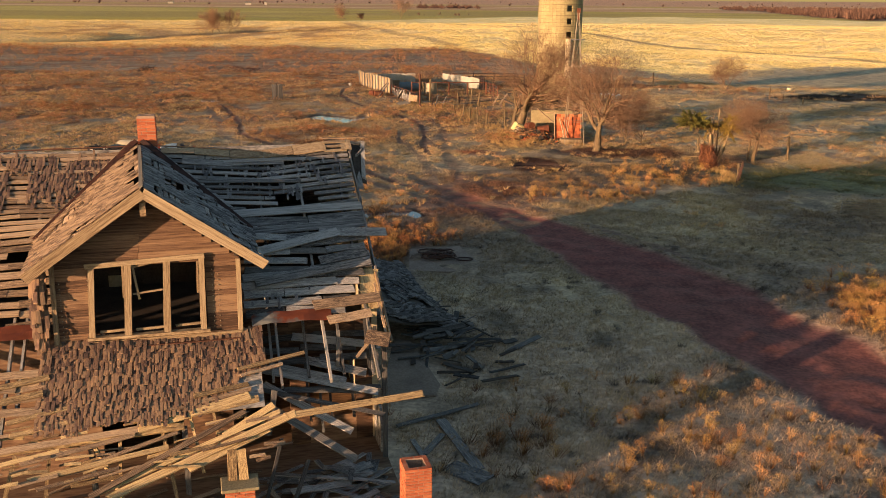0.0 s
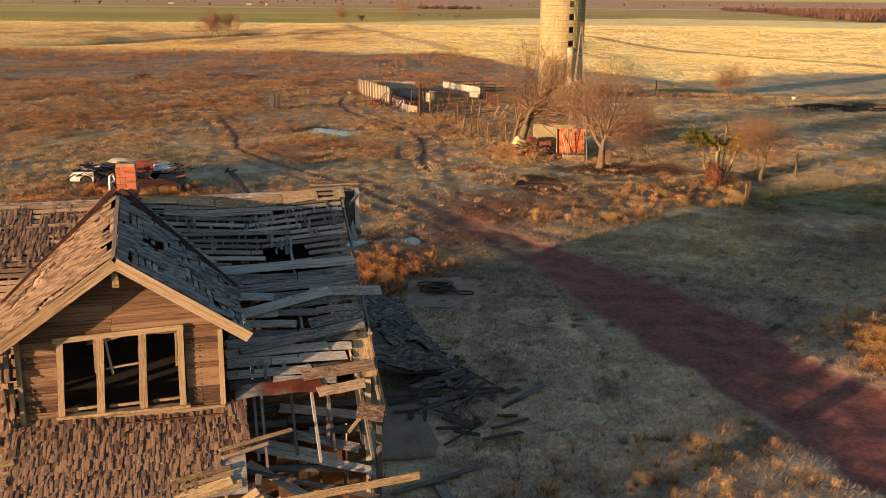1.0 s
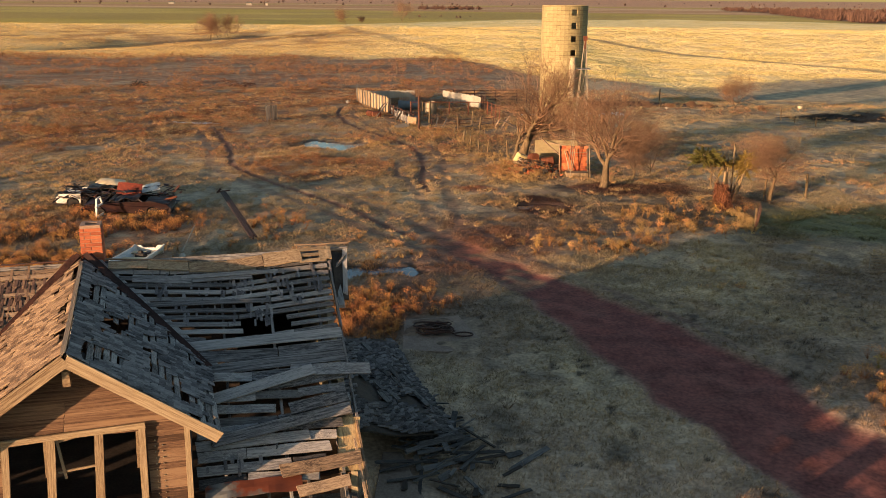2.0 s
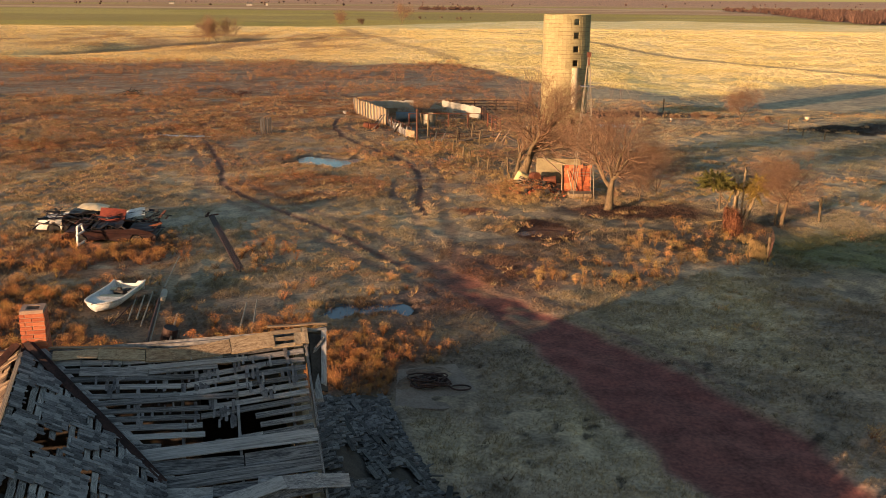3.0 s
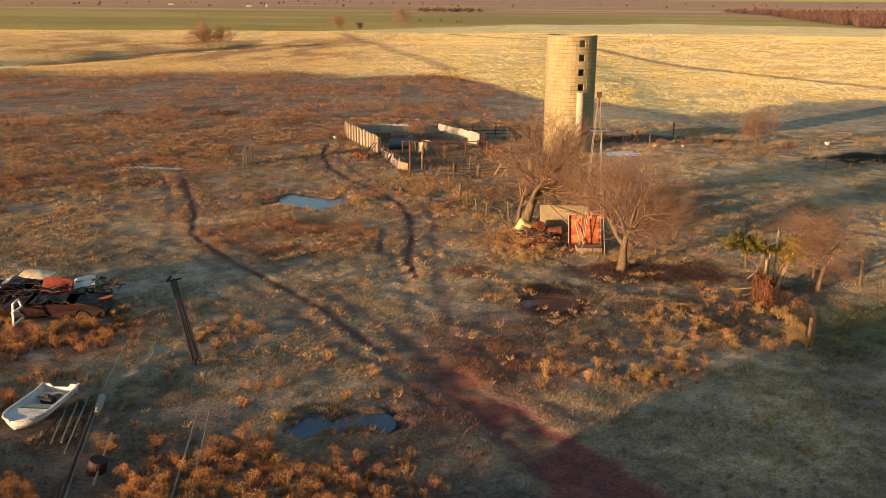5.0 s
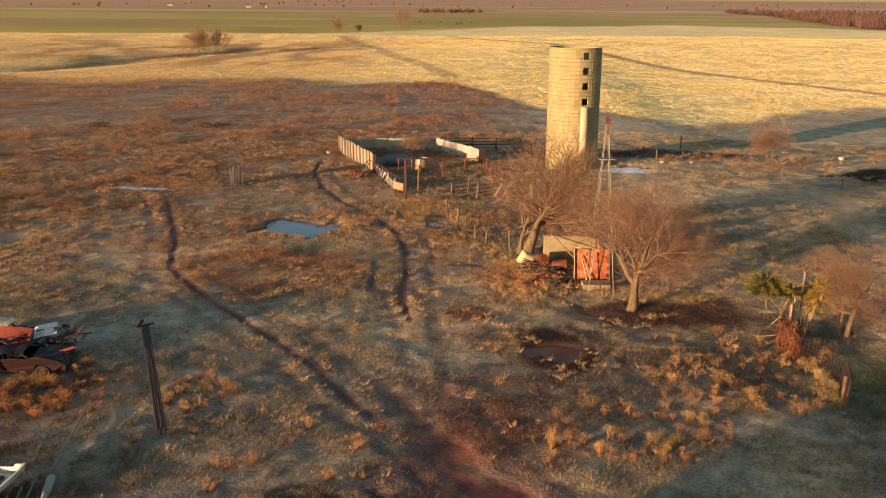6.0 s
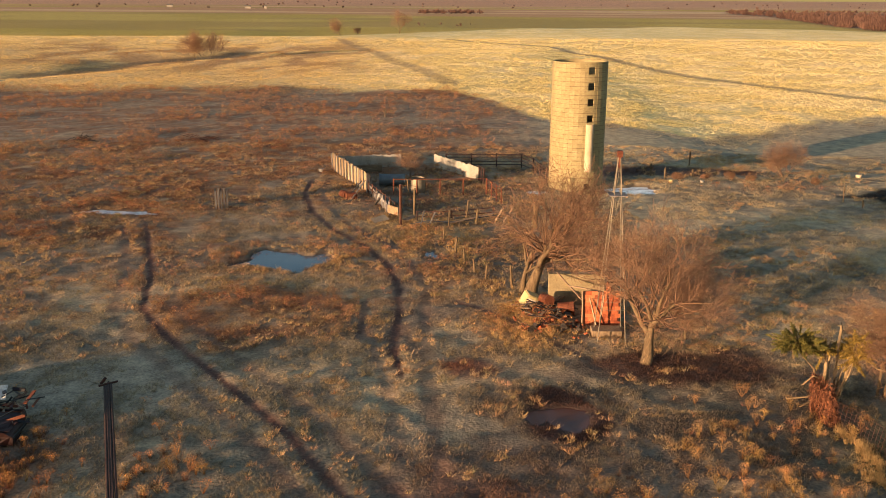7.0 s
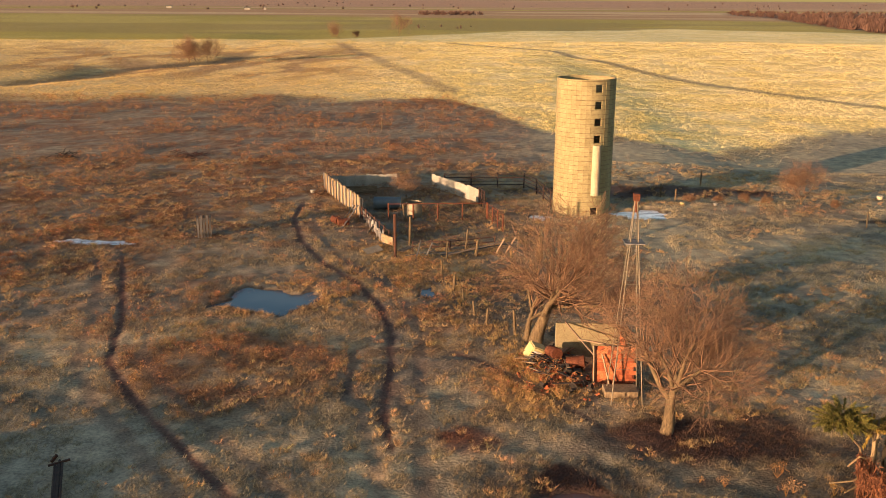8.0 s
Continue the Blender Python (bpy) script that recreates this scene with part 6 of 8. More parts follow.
for p0, p1, w, rise in (((-7.6, 95.0), (-6.6, 97.4), 0.12, (0.0, 1.3)), ((-8.0, 95.6), (-6.9, 98.0), 0.10, (0.0, 1.2)), ((-5.4, 93.6), (-4.9, 92.0), 0.2, (0.05, 0.9)), ((-2.2, 86.6), (-0.2, 87.0), 0.12, (0.3, 0.5)),
                        ((-1.5, 86.3), (-1.2, 87.4), 0.1, (0.0, 1.1)), ((-0.9, 86.6), (-0.4, 87.2), 0.1, (0.0, 1.0)), ((0.2, 87.0), (5.4, 88.9), 0.2, (0.2, 0.55)), ((-1.0, 87.4), (2.4, 87.6), 0.14, (0.15, 0.3))):
    ground_board(p0, p1, w, M_DARKOLD, "grey timber leaning among the pen's broken fence", "timbers by the pen", rise)
cream_me = plank_mesh("cream_panel", M_TRIM, 77, 0.01)
cream_panel = new("cream_panel", cream_me)
cream_panel.matrix_basis = Matrix.Translation((-3.7, 89.8, gz(-3.7, 89.8) + 0.5)) @ frame_of((-4.3, 90.6, 0), (-3.2, 89.2, 0), (-0.8, -0.6, 0)).to_4x4() @ Matrix.Diagonal((1.4, 0.62, 0.04, 1))
tagged(cream_panel, "cream sheet metal panel closing the end of the broken wall", "panel")
crate = thing("crate", "small upright crate of grey slats in the brush", "crate", pose(-17.5, 92.2, gz(-17.5, 92.2), 0, 0, 15))
for i in range(4):
    for k in range(5):
        a = i * math.pi / 2
        c = Vector((0.5 * math.cos(a), 0.5 * math.sin(a), 0))
        t = Vector((-math.sin(a), math.cos(a), 0)) * (k - 2) * 0.22
        plank("slat", c + t + Vector((0, 0, -0.05)), c + t + Vector((0, 0, 1.45)), 0.15, 0.03, crate, M_DARKOLD, (math.cos(a), math.sin(a), 0))
for x, y, s, mat, name, label, cat in ((20.6, 103.4, 0.35, M_YELLOW, "bucket", "yellow plastic bucket on the bank", "bucket"), (23.3, 103.0, 0.3, M_PANEL, "bucket", "white plastic bucket on the bank", "bucket"),
                                       (39.5, 108.0, 0.5, M_CREAM, "feed_tub", "pale feed tub by the field edge", "tub"), (-11.9, 108.2, 0.45, M_PANEL, "bucket", "white bucket beside the pen wall", "bucket")):
    bm = bmesh.new()
    rod(bm, (0, 0, 0), (0, 0, 0.6), 0.42, 0.55, 16)
    rod(bm, (0, 0, 0.6), (0, 0, 0.66), 0.60, 0.60, 16)
    me = bpy.data.meshes.new(name)
    bm.to_mesh(me)
    bm.free()
    me.materials.append(mat)
    ob = new(name, me)
    ob.matrix_basis = pose(x, y, gz(x, y)) @ Matrix.Diagonal((s, s, s, 1))
    tagged(ob, label, cat)


# ---- wrecked cars ----
def wreck(m, paint, second, roof_paint, label, crushed, door):
    car = thing("wrecked_car", label, "car", m, "wrecked cars")
    # lower body: side outline with wheel arches, pulled across the width
    outline = [(-2.35, 0.35), (-2.4, 0.62), (-2.25, 0.82), (-1.0, 0.90), (1.0, 0.92), (2.2, 0.84), (2.42, 0.62), (2.38, 0.35)]
    for cx_, s in ((1.45, 1), (-1.4, 1)):
        for k in range(7):
            a = math.pi * k / 6
            outline.append((cx_ + 0.36 * math.cos(a), 0.30 + 0.36 * math.sin(a)))
        outline.append((cx_ - 0.38, 0.26))
    bm = bmesh.new()
    sides = []
    for y, inset in ((-0.86, 0), (-0.80, 0.0), (0.80, 0.0), (0.86, 0)):
        sides.append([bm.verts.new((x, y * (1 - 0.06 * max(0, abs(x) - 1.6)), z + 0.02 * math.sin(3 * x + y))) for x, z in outline])
    n_ = len(outline)
    for a, b in zip(sides, sides[1:]):
        for i in range(n_):
            top_open = a is sides[1] and i in (2, 3, 4)
            if not top_open:
                bm.faces.new((a[i], a[(i + 1) % n_], b[(i + 1) % n_], b[i]))
    bm.faces.new(sides[0])
    bm.faces.new(sides[-1][::-1])
    bmesh.ops.subdivide_edges(bm, edges=bm.edges[:], cuts=2, use_grid_fill=False)
    for q in bm.verts:
        dent = noise.noise_vector(q.co * 1.7 + Vector((crushed * 30, 0, 0)))
        q.co += dent * (0.07 + 0.30 * crushed)
    part("body", bm, paint, car)
    if not door:
        for y in (-0.9, 0.9):
            bm = bmesh.new()
            prism(bm, [(1.0, 0.45), (1.08, 0.30), (1.12, 0.55), (1.45, 0.72), (1.78, 0.55), (1.84, 0.34), (2.36, 0.36), (2.42, 0.62), (2.2, 0.86), (1.0, 0.93)], -0.02, 0.02)
            bmesh.ops.transform(bm, matrix=Matrix.Translation((0, y, 0)) @ Matrix.Rotation(math.pi / 2, 4, "X"), verts=bm.verts[:])
            part("fender", bm, M_CARWHITE, car, "faded white front fender")
    h = 1.38 - crushed
    cab = {(-1, -1): (-1.15, 0.78), (1, -1): (1.0, 0.78), (-1, 1): (-1.15, -0.78), (1, 1): (1.0, -0.78)}
    for (ex, ey), (x, y) in cab.items():
        bm = bmesh.new()
        bar(bm, (x, y, 0.86), (x * 0.62 + 0.05 * ey, y * 0.88, h), 0.07, 0.05)
        part("pillar", bm, second, car)
    for y in (-0.78, 0.78):
        bm = bmesh.new()
        bar(bm, (-0.1, y, 0.88), (-0.1, y * 0.88, h), 0.06, 0.05)
        part("pillar", bm, second, car)
    bm = bmesh.new()
    bmesh.ops.create_grid(bm, x_segments=8, y_segments=6, size=0.5)
    for q in bm.verts:
        x, y = q.co.x * 1.5, q.co.y * 1.42
        q.co = Vector((x - 0.05, y, h + 0.05 * (1 - (2 * q.co.x) ** 2) - 0.05 * (2 * q.co.y) ** 2 - crushed * 0.5 * noise.noise(Vector((x * 2, y * 2, crushed)))))
    bmesh.ops.solidify(bm, geom=bm.faces[:], thickness=0.03)
    part("roof", bm, roof_paint, car)
    for name, x0, x1, zz in (("hood", 1.05, 2.3, 0.92), ("boot_lid", -2.25, -1.2, 0.90)):
        bm = bmesh.new()
        bmesh.ops.create_grid(bm, x_segments=6, y_segments=6, size=0.5)
        for q in bm.verts:
            x = x0 + (q.co.x + 0.5) * (x1 - x0)
            q.co = Vector((x, q.co.y * 1.5, zz - 0.12 * (abs(q.co.x + 0.5) if x0 > 0 else abs(q.co.x - 0.5)) + 0.03 * (1 - (2 * q.co.y) ** 2) + 0.04 * noise.noise(Vector((x * 3, q.co.y * 4, 5)))))
        bmesh.ops.solidify(bm, geom=bm.faces[:], thickness=0.02)
        part(name, bm, paint if door or name != "hood" else M_CARWHITE, car)
    for x, y in ((1.45, -0.80), (1.45, 0.80), (-1.4, -0.80), (-1.4, 0.80)):
        bm = bmesh.new()
        rod(bm, (x, y - 0.09, 0.30), (x, y + 0.09, 0.30), 0.31, 0.31, 18)
        wheel = part("wheel", bm, M_TYRE, car)
        bm = bmesh.new()
        rod(bm, (x, y - 0.1, 0.30), (x, y + 0.1, 0.30), 0.17, 0.17, 12)
        part("rim", bm, M_CARDARK, wheel)
    bm = bmesh.new()
    block(bm, (-0.9, -0.68, 0.4), (0.9, 0.68, 0.55))
    block(bm, (-0.9, -0.62, 0.55), (-0.65, 0.62, 1.05))
    block(bm, (0.0, -0.62, 0.55), (0.2, -0.05, 1.05))
    soften(bm, 0.04)
    part("seat", bm, M_BLACK, car)
    for x in (2.42, -2.42):
        bm = bmesh.new()
        bar(bm, (x, -0.82, 0.52), (x, 0.82, 0.50), 0.08, 0.13)
        soften(bm, 0.02)
        part("bumper", bm, M_STEEL if x < 0 else second, car)
    if door:
        bm = bmesh.new()
        for p0, p1 in (((-1.2, -0.9, 0.35), (-1.32, -1.75, 0.35)), ((-1.2, -0.9, 0.9), (-1.32, -1.75, 0.9)), ((-1.32, -1.75, 0.35), (-1.28, -1.6, 1.3)), ((-1.2, -0.9, 0.9), (-1.25, -1.05, 1.3)),
                       ((-1.25, -1.05, 1.3), (-1.28, -1.6, 1.3))):
            bar(bm, p0, p1, 0.09, 0.07)
        part("open_door", bm, M_CARWHITE, car)
    return car


wreck(pose(-17.7, 52.9, gz(-17.7, 52.9) - 0.14, 2, 0, 5), M_CARMAROON, M_CARDARK, M_CARDARK, "crushed dark red wrecked car with an open pale door", 0.32, True)
wreck(pose(-19.9, 54.9, gz(-19.9, 54.9) - 0.10, 0, 0, 184), M_CARDARK, M_CARDARK, M_CARDARK, "stripped wrecked car with pale faded front panels", 0.18, False)
hood = thing("car_panel", "loose rusty red car panel leaning on the wrecks", "panel", pose(-17.95, 53.7, gz(-17.95, 53.7) + 1.10, 52, 6, 4))
bm = bmesh.new()
bmesh.ops.create_grid(bm, x_segments=8, y_segments=6, size=0.5)
for q in bm.verts:
    q.co = Vector((q.co.x * 1.35, q.co.y * 0.85, 0.06 * math.cos(q.co.x * 3) + 0.03 * noise.noise(q.co * 5)))
bmesh.ops.solidify(bm, geom=bm.faces[:], thickness=0.02)
part("panel", bm, M_CARRED, hood)
pale = thing("car_panel", "loose pale car bonnet lying on the wrecks", "panel", pose(-17.0, 54.6, gz(-17.0, 54.6) + 1.02, 22, -10, 12))
bm = bmesh.new()
bmesh.ops.create_grid(bm, x_segments=8, y_segments=6, size=0.5)
for q in bm.verts:
    q.co = Vector((q.co.x * 1.0, q.co.y * 0.8, 0.05 * math.cos(q.co.x * 3) + 0.03 * noise.noise(q.co * 5)))
bmesh.ops.solidify(bm, geom=bm.faces[:], thickness=0.02)
part("panel", bm, M_CARWHITE, pale)
top_panel = thing("car_panel", "loose cream car roof panel lying on the wrecks", "panel", pose(-19.4, 54.9, gz(-19.4, 54.9) + 1.28, 8, 4, -6))
bm = bmesh.new()
bmesh.ops.create_grid(bm, x_segments=10, y_segments=6, size=0.5)
for q in bm.verts:
    r_ = 1 - 0.25 * (2 * q.co.x) ** 2
    q.co = Vector((q.co.x * 1.55, q.co.y * 1.0 * r_, 0.10 * math.cos(q.co.x * 3) * math.cos(q.co.y * 3) + 0.03 * noise.noise(q.co * 5)))
bmesh.ops.solidify(bm, geom=bm.faces[:], thickness=0.02)
part("panel", bm, M_CREAM, top_panel)
R = random.Random(90)
scrap = thing("scrap_metal", "tangle of loose car scrap on the wrecks", "scrap", pose(-18.5, 54.0, gz(-18.5, 54.0) - 0.05))
for k in range(150):
    a, L = R.uniform(0, 6.3), R.uniform(0.25, 1.1)
    c = Vector((R.uniform(-3.4, 3.3), R.uniform(-1.2, 1.0), R.uniform(0.55, 1.18)))
    d = Vector((math.cos(a), math.sin(a), R.uniform(-0.3, 0.3))) * L / 2
    bm = bmesh.new()
    bar(bm, c - d, c + d, R.uniform(0.03, 0.16), 0.03, (R.uniform(-1, 1), R.uniform(-1, 1), 1))
    part("scrap_piece", bm, R.choice((M_CARDARK, M_RUST, M_CARMAROON, M_CARDARK, M_TYRE, M_CARDARK)), scrap)

# ---- boat ----
boat = thing("rowing_boat", "chalky white fibreglass boat aground in orange weeds", "boat", pose(-13.72, 42.2, gz(-13.72, 42.2) + 0.08, 3, 3, 261) @ Matrix.Diagonal((1, 1, 0.76, 1)))
LB, stations = 2.85, 19


def beam_at(k):
    return 0.76 - 0.05 * (1 - k) if k < 0.6 else max(0.10, 0.76 * (1 - ((k - 0.6) / 0.4) ** 3.2) ** 0.62)


def sheer_at(k):
    return 0.52 + 0.10 * k * k + 0.09 * max(0.0, 1 - k / 0.12)


bm = bmesh.new()
outer, inner = [], []
for i in range(stations):
    k = i / (stations - 1)
    x, half, sheer = -LB / 2 + LB * k, beam_at(k), sheer_at(k)
    keel = 0.02 + 0.9 * max(0, k - 0.7) ** 1.5
    row_o, row_i = [], []
    for a, zz in ((-1.0, 1.0), (-0.93, 0.5), (-0.66, 0.12), (0, 0), (0.66, 0.12), (0.93, 0.5), (1.0, 1.0)):
        row_o.append(bm.verts.new((x, a * half, keel + (sheer - keel) * zz)))
        row_i.append(bm.verts.new((x * 0.97, a * max(half - 0.06, 0.01), keel + 0.06 + (sheer - keel - 0.04) * zz)))
    outer.append(row_o)
    inner.append(row_i)
for i in range(stations - 1):
    for j in range(6):
        bm.faces.new((outer[i][j], outer[i + 1][j], outer[i + 1][j + 1], outer[i][j + 1]))
        bm.faces.new((inner[i][j + 1], inner[i + 1][j + 1], inner[i + 1][j], inner[i][j]))
    for j in (0, 6):
        bm.faces.new((outer[i][j], inner[i][j], inner[i + 1][j], outer[i + 1][j]))
bm.faces.new(outer[-1][::-1])
bmesh.ops.recalc_face_normals(bm, faces=bm.faces[:])
part("hull", bm, M_HULL, boat, smooth=True)
bm = bmesh.new()
prism(bm, [(-0.64, 0.1), (-0.45, 0.0), (0.45, 0.0), (0.64, 0.1), (0.65, 0.58), (0.4, 0.58), (0.3, 0.42), (-0.3, 0.42), (-0.4, 0.58), (-0.65, 0.58)], -0.03, 0.03)
bmesh.ops.transform(bm, matrix=Matrix.Translation((-LB / 2 + 0.03, 0, 0.02)) @ Matrix(((0, 0, 1, 0), (1, 0, 0, 0), (0, 1, 0, 0), (0, 0, 0, 1))), verts=bm.verts[:])
bmesh.ops.recalc_face_normals(bm, faces=bm.faces[:])
part("transom", bm, M_HULL, boat)
for s in (-1, 1):
    bm = bmesh.new()
    tube(bm, [Vector((-LB / 2 + LB * i / 18, s * (beam_at(i / 18) + 0.01), sheer_at(i / 18) + 0.01)) for i in range(19)], 0.045)
    part("gunwale", bm, M_HULL, boat)
for x, w, zz in ((-0.95, 0.30, 0.36), (-0.05, 0.28, 0.37)):
    bm = bmesh.new()
    block(bm, (x - w / 2, -0.70, zz - 0.06), (x + w / 2, 0.70, zz))
    soften(bm, 0.02)
    part("thwart", bm, M_CREAM, boat, "cream painted boat seat")
bm = bmesh.new()
prism(bm, [(0.42, -0.70), (0.42, 0.70), (0.95, 0.62), (1.2, 0.42), (1.37, 0.10), (1.37, -0.10), (1.2, -0.42), (0.95, -0.62)], 0.50, 0.54)
part("foredeck", bm, M_HULL, boat)
bm = bmesh.new()
block(bm, (-0.75, -0.26, 0.16), (-0.42, 0.22, 0.46))
block(bm, (-0.62, -0.12, 0.4), (-0.5, 0.1, 0.62))
block(bm, (-0.9, 0.1, 0.34), (-0.6, 0.36, 0.44))
soften(bm, 0.04)
part("boat_seat", bm, M_BLACK, boat, "black broken seat in the boat")

# ---- pipes and poles in the weeds ----


def ground_pipe(p0, p1, r, mat, label, name="pipe", rise=(0.15, 0.15)):
    bm = bmesh.new()
    n = 6
    pts = []
    for i in range(n + 1):
        x, y = p0[0] + (p1[0] - p0[0]) * i / n, p0[1] + (p1[1] - p0[1]) * i / n
        pts.append(Vector((x, y, gz(x, y) * 0.3 + r + rise[0] + (rise[1] - rise[0]) * i / n)))
    tube(bm, pts, r, 8)
    me = bpy.data.meshes.new(name)
    bm.to_mesh(me)
    bm.free()
    me.materials.append(mat)
    return tagged(new(name, me), label, name, "pipes in the weeds")


for dx, dy, r in ((-0.13, 0.0, 0.048), (-0.045, 0.25, 0.05), (0.045, -0.2, 0.048), (0.13, 0.1, 0.05), (0.0, 0.0, 0.045)):
    ground_pipe((-9.5 + dx, 46.8 + dy), (-13.66 + 0.9 * dx, 57.5 + dy), r, M_DARKPIPE, "long dark rusty pipe lying in a bundle in the grass", rise=(0.14, 0.16))
clamp = bmesh.new()
bar(clamp, (-13.95, 57.3, 0.22), (-13.3, 57.75, 0.25), 0.08, 0.07)
bar(clamp, (-14.1, 57.9, 0.05), (-13.9, 58.0, 0.3), 0.12, 0.1)
me = bpy.data.meshes.new("iron_bracket")
clamp.to_mesh(me)
clamp.free()
me.materials.append(M_RUSTPIPE)
tagged(new("iron_bracket", me), "rusty iron bracket across the pipe bundle's end", "bracket")
ground_pipe((-10.35, 36.0), (-12.0, 43.2), 0.03, M_STEEL, "long pale metal mast lying in weeds")
ground_pipe((-10.5, 36.2), (-11.9, 42.4), 0.06, M_DARKPIPE, "thick dark pipe lying beside the mast")
ground_pipe((-12.2, 44.0), (-13.0, 49.0), 0.035, M_STEEL, "grey metal pipe lying in weeds")
ground_pipe((-7.2, 35.3), (-8.15, 42.1), 0.035, M_STEEL, "long pale metal pipe lying in weeds")
ground_pipe((-6.8, 36.3), (-7.8, 42.5), 0.03, M_STEEL, "thin pale metal pipe lying in weeds")
ground_pipe((-12.3, 39.8), (-13.0, 42.8), 0.03, M_STEEL, "short grey pipe beside the boat")
ground_pipe((-12.0, 39.9), (-12.7, 42.9), 0.035, M_STEEL, "short grey pipe beside the boat")
ground_pipe((-12.75, 39.3), (-12.9, 42.6), 0.03, M_RUSTPIPE, "short rusty pipe beside the boat")
ground_pipe((-11.6, 39.2), (-12.5, 43.4), 0.03, M_STEEL, "short grey pipe beside the boat")
ground_pipe((-9.9, 37.2), (-10.6, 40.6), 0.04, M_STEEL, "short grey pipe beside the barrel")
cyl = thing("gas_cylinder", "white metal cylinder lying on the mast in weeds", "cylinder", pose(-11.9, 43.0, gz(-11.9, 43.0) + 0.2, 0, 90, 103))
bm = bmesh.new()
for z0, z1, r0, r1 in ((-0.62, -0.5, 0.07, 0.125), (-0.5, 0.5, 0.13, 0.13), (0.5, 0.62, 0.125, 0.06)):
    rod(bm, (0, 0, z0), (0, 0, z1), r0, r1, 16)
part("shell", bm, M_PANEL, cyl)
bm = bmesh.new()
rod(bm, (0, 0, -0.95), (0, 0, -0.6), 0.1, 0.1, 12)
part("cloth_wrap", bm, M_CLOTH, cyl)
barrel = thing("barrel", "rusty brown barrel sunk upright in tall weeds", "barrel", pose(-10.25, 38.3, gz(-10.25, 38.3) + 0.02, 14, 8, 60))
bm = bmesh.new()
for z0, z1, r0, r1 in ((-0.42, -0.14, 0.27, 0.30), (-0.14, 0.14, 0.30, 0.30), (0.14, 0.42, 0.30, 0.27)):
    rod(bm, (0, 0, z0), (0, 0, z1), r0, r1, 18)
part("shell", bm, M_DARKPIPE, barrel)
gate = thing("gate_panel", "bent thin wire gate panel lying in green grass", "gate", pose(20.3, 43.0, gz(20.3, 43.0) + 0.25, 12, 0, -25))
for k in range(6):
    bm = bmesh.new()
    rod(bm, (-1.2, k * 0.3 - 0.75, 0), (1.2, k * 0.3 - 0.75, 0.05), 0.02, None, 5)
    part("rail", bm, M_STEEL, gate)
for x in (-1.2, 0, 1.2):
    bm = bmesh.new()
    rod(bm, (x, -0.75, 0), (x, 0.75, 0), 0.02, None, 5)
    part("stile", bm, M_STEEL, gate)
wire = thing("wire_fence", "leaning square wire fence matted with straw grass", "fence", pose(0, 0, 0))
RUN = [(15.9, 55.0), (16.5, 53.6), (16.84, 52.3), (16.4, 50.7), (15.8, 49.4)]


def along_run(k):
    i = min(int(k * 4), 3)
    f = k * 4 - i
    return RUN[i][0] + (RUN[i + 1][0] - RUN[i][0]) * f, RUN[i][1] + (RUN[i + 1][1] - RUN[i][1]) * f


for i in range(29):
    x, y = along_run(i / 28)
    bm = bmesh.new()
    rod(bm, (x, y, gz(x, y)), (x + 0.22, y + 0.1, gz(x, y) + 1.0), 0.008, None, 4)
    part("wire", bm, M_RUSTPIPE, wire)
for k in range(6):
    bm = bmesh.new()
    tube(bm, [Vector((along_run(i / 8)[0] + 0.04 * k, along_run(i / 8)[1] + 0.02 * k, 0.12 + 0.17 * k)) for i in range(9)], 0.008, 4)
    part("wire", bm, M_RUSTPIPE, wire)



# ---- trees: tapered limbs that fork down to fine twigs ----
def tree_limbs(seed, height, trunk_r, trunk_len, lean, levels, spread=0.9, kids=4, droop=0.06):
    """Limbs as rows of two ends, two radii and a level."""
    r = random.Random(seed)
    out, stack = [], [(Vector((0, 0, -0.1)), (Vector((lean[0], lean[1], 1))).normalized(), trunk_len, trunk_r, 0)]
    while stack:
        p, d, length, rad, lev = stack.pop()
        steps = 4 if lev < 2 else 3 if lev < levels else 2
        for i in range(steps):
            bend = 0.16 + 0.06 * lev
            d = (d + Vector((r.uniform(-bend, bend), r.uniform(-bend, bend), r.uniform(-bend, bend) + 0.11 - droop * (lev > 3)))).normalized()
            q = p + d * length / steps
            r0, r1 = rad * (1 - 0.55 * i / steps), rad * (1 - 0.55 * (i + 1) / steps)
            out.append((*p, *q, r0, r1, lev))
            p = q
            if lev < levels and (i > 0 or lev > 0):
                for _ in range(1 if lev == 0 and i < steps - 1 else 1 + (r.random() < 0.5) if i < steps - 1 else max(2, kids - 1)):
                    if lev == 0 and i < 2:
                        continue
                    side = Vector((r.gauss(0, 1), r.gauss(0, 1), r.gauss(0, 0.45)))
                    side = (side - d * side.dot(d)).normalized()
                    nd = (d * r.uniform(0.5, 0.9) + side * spread * r.uniform(0.6, 1.1)).normalized()
                    size = (height - trunk_len) * (0.52, 0.36, 0.25, 0.17, 0.12)[min(lev, 4)] * r.uniform(0.7, 1.15)
                    stack.append((p, nd, size, r1 * (r.uniform(0.7, 0.95) if lev == 0 else r.uniform(0.5, 0.72)), lev + 1))
    return np.array(out)


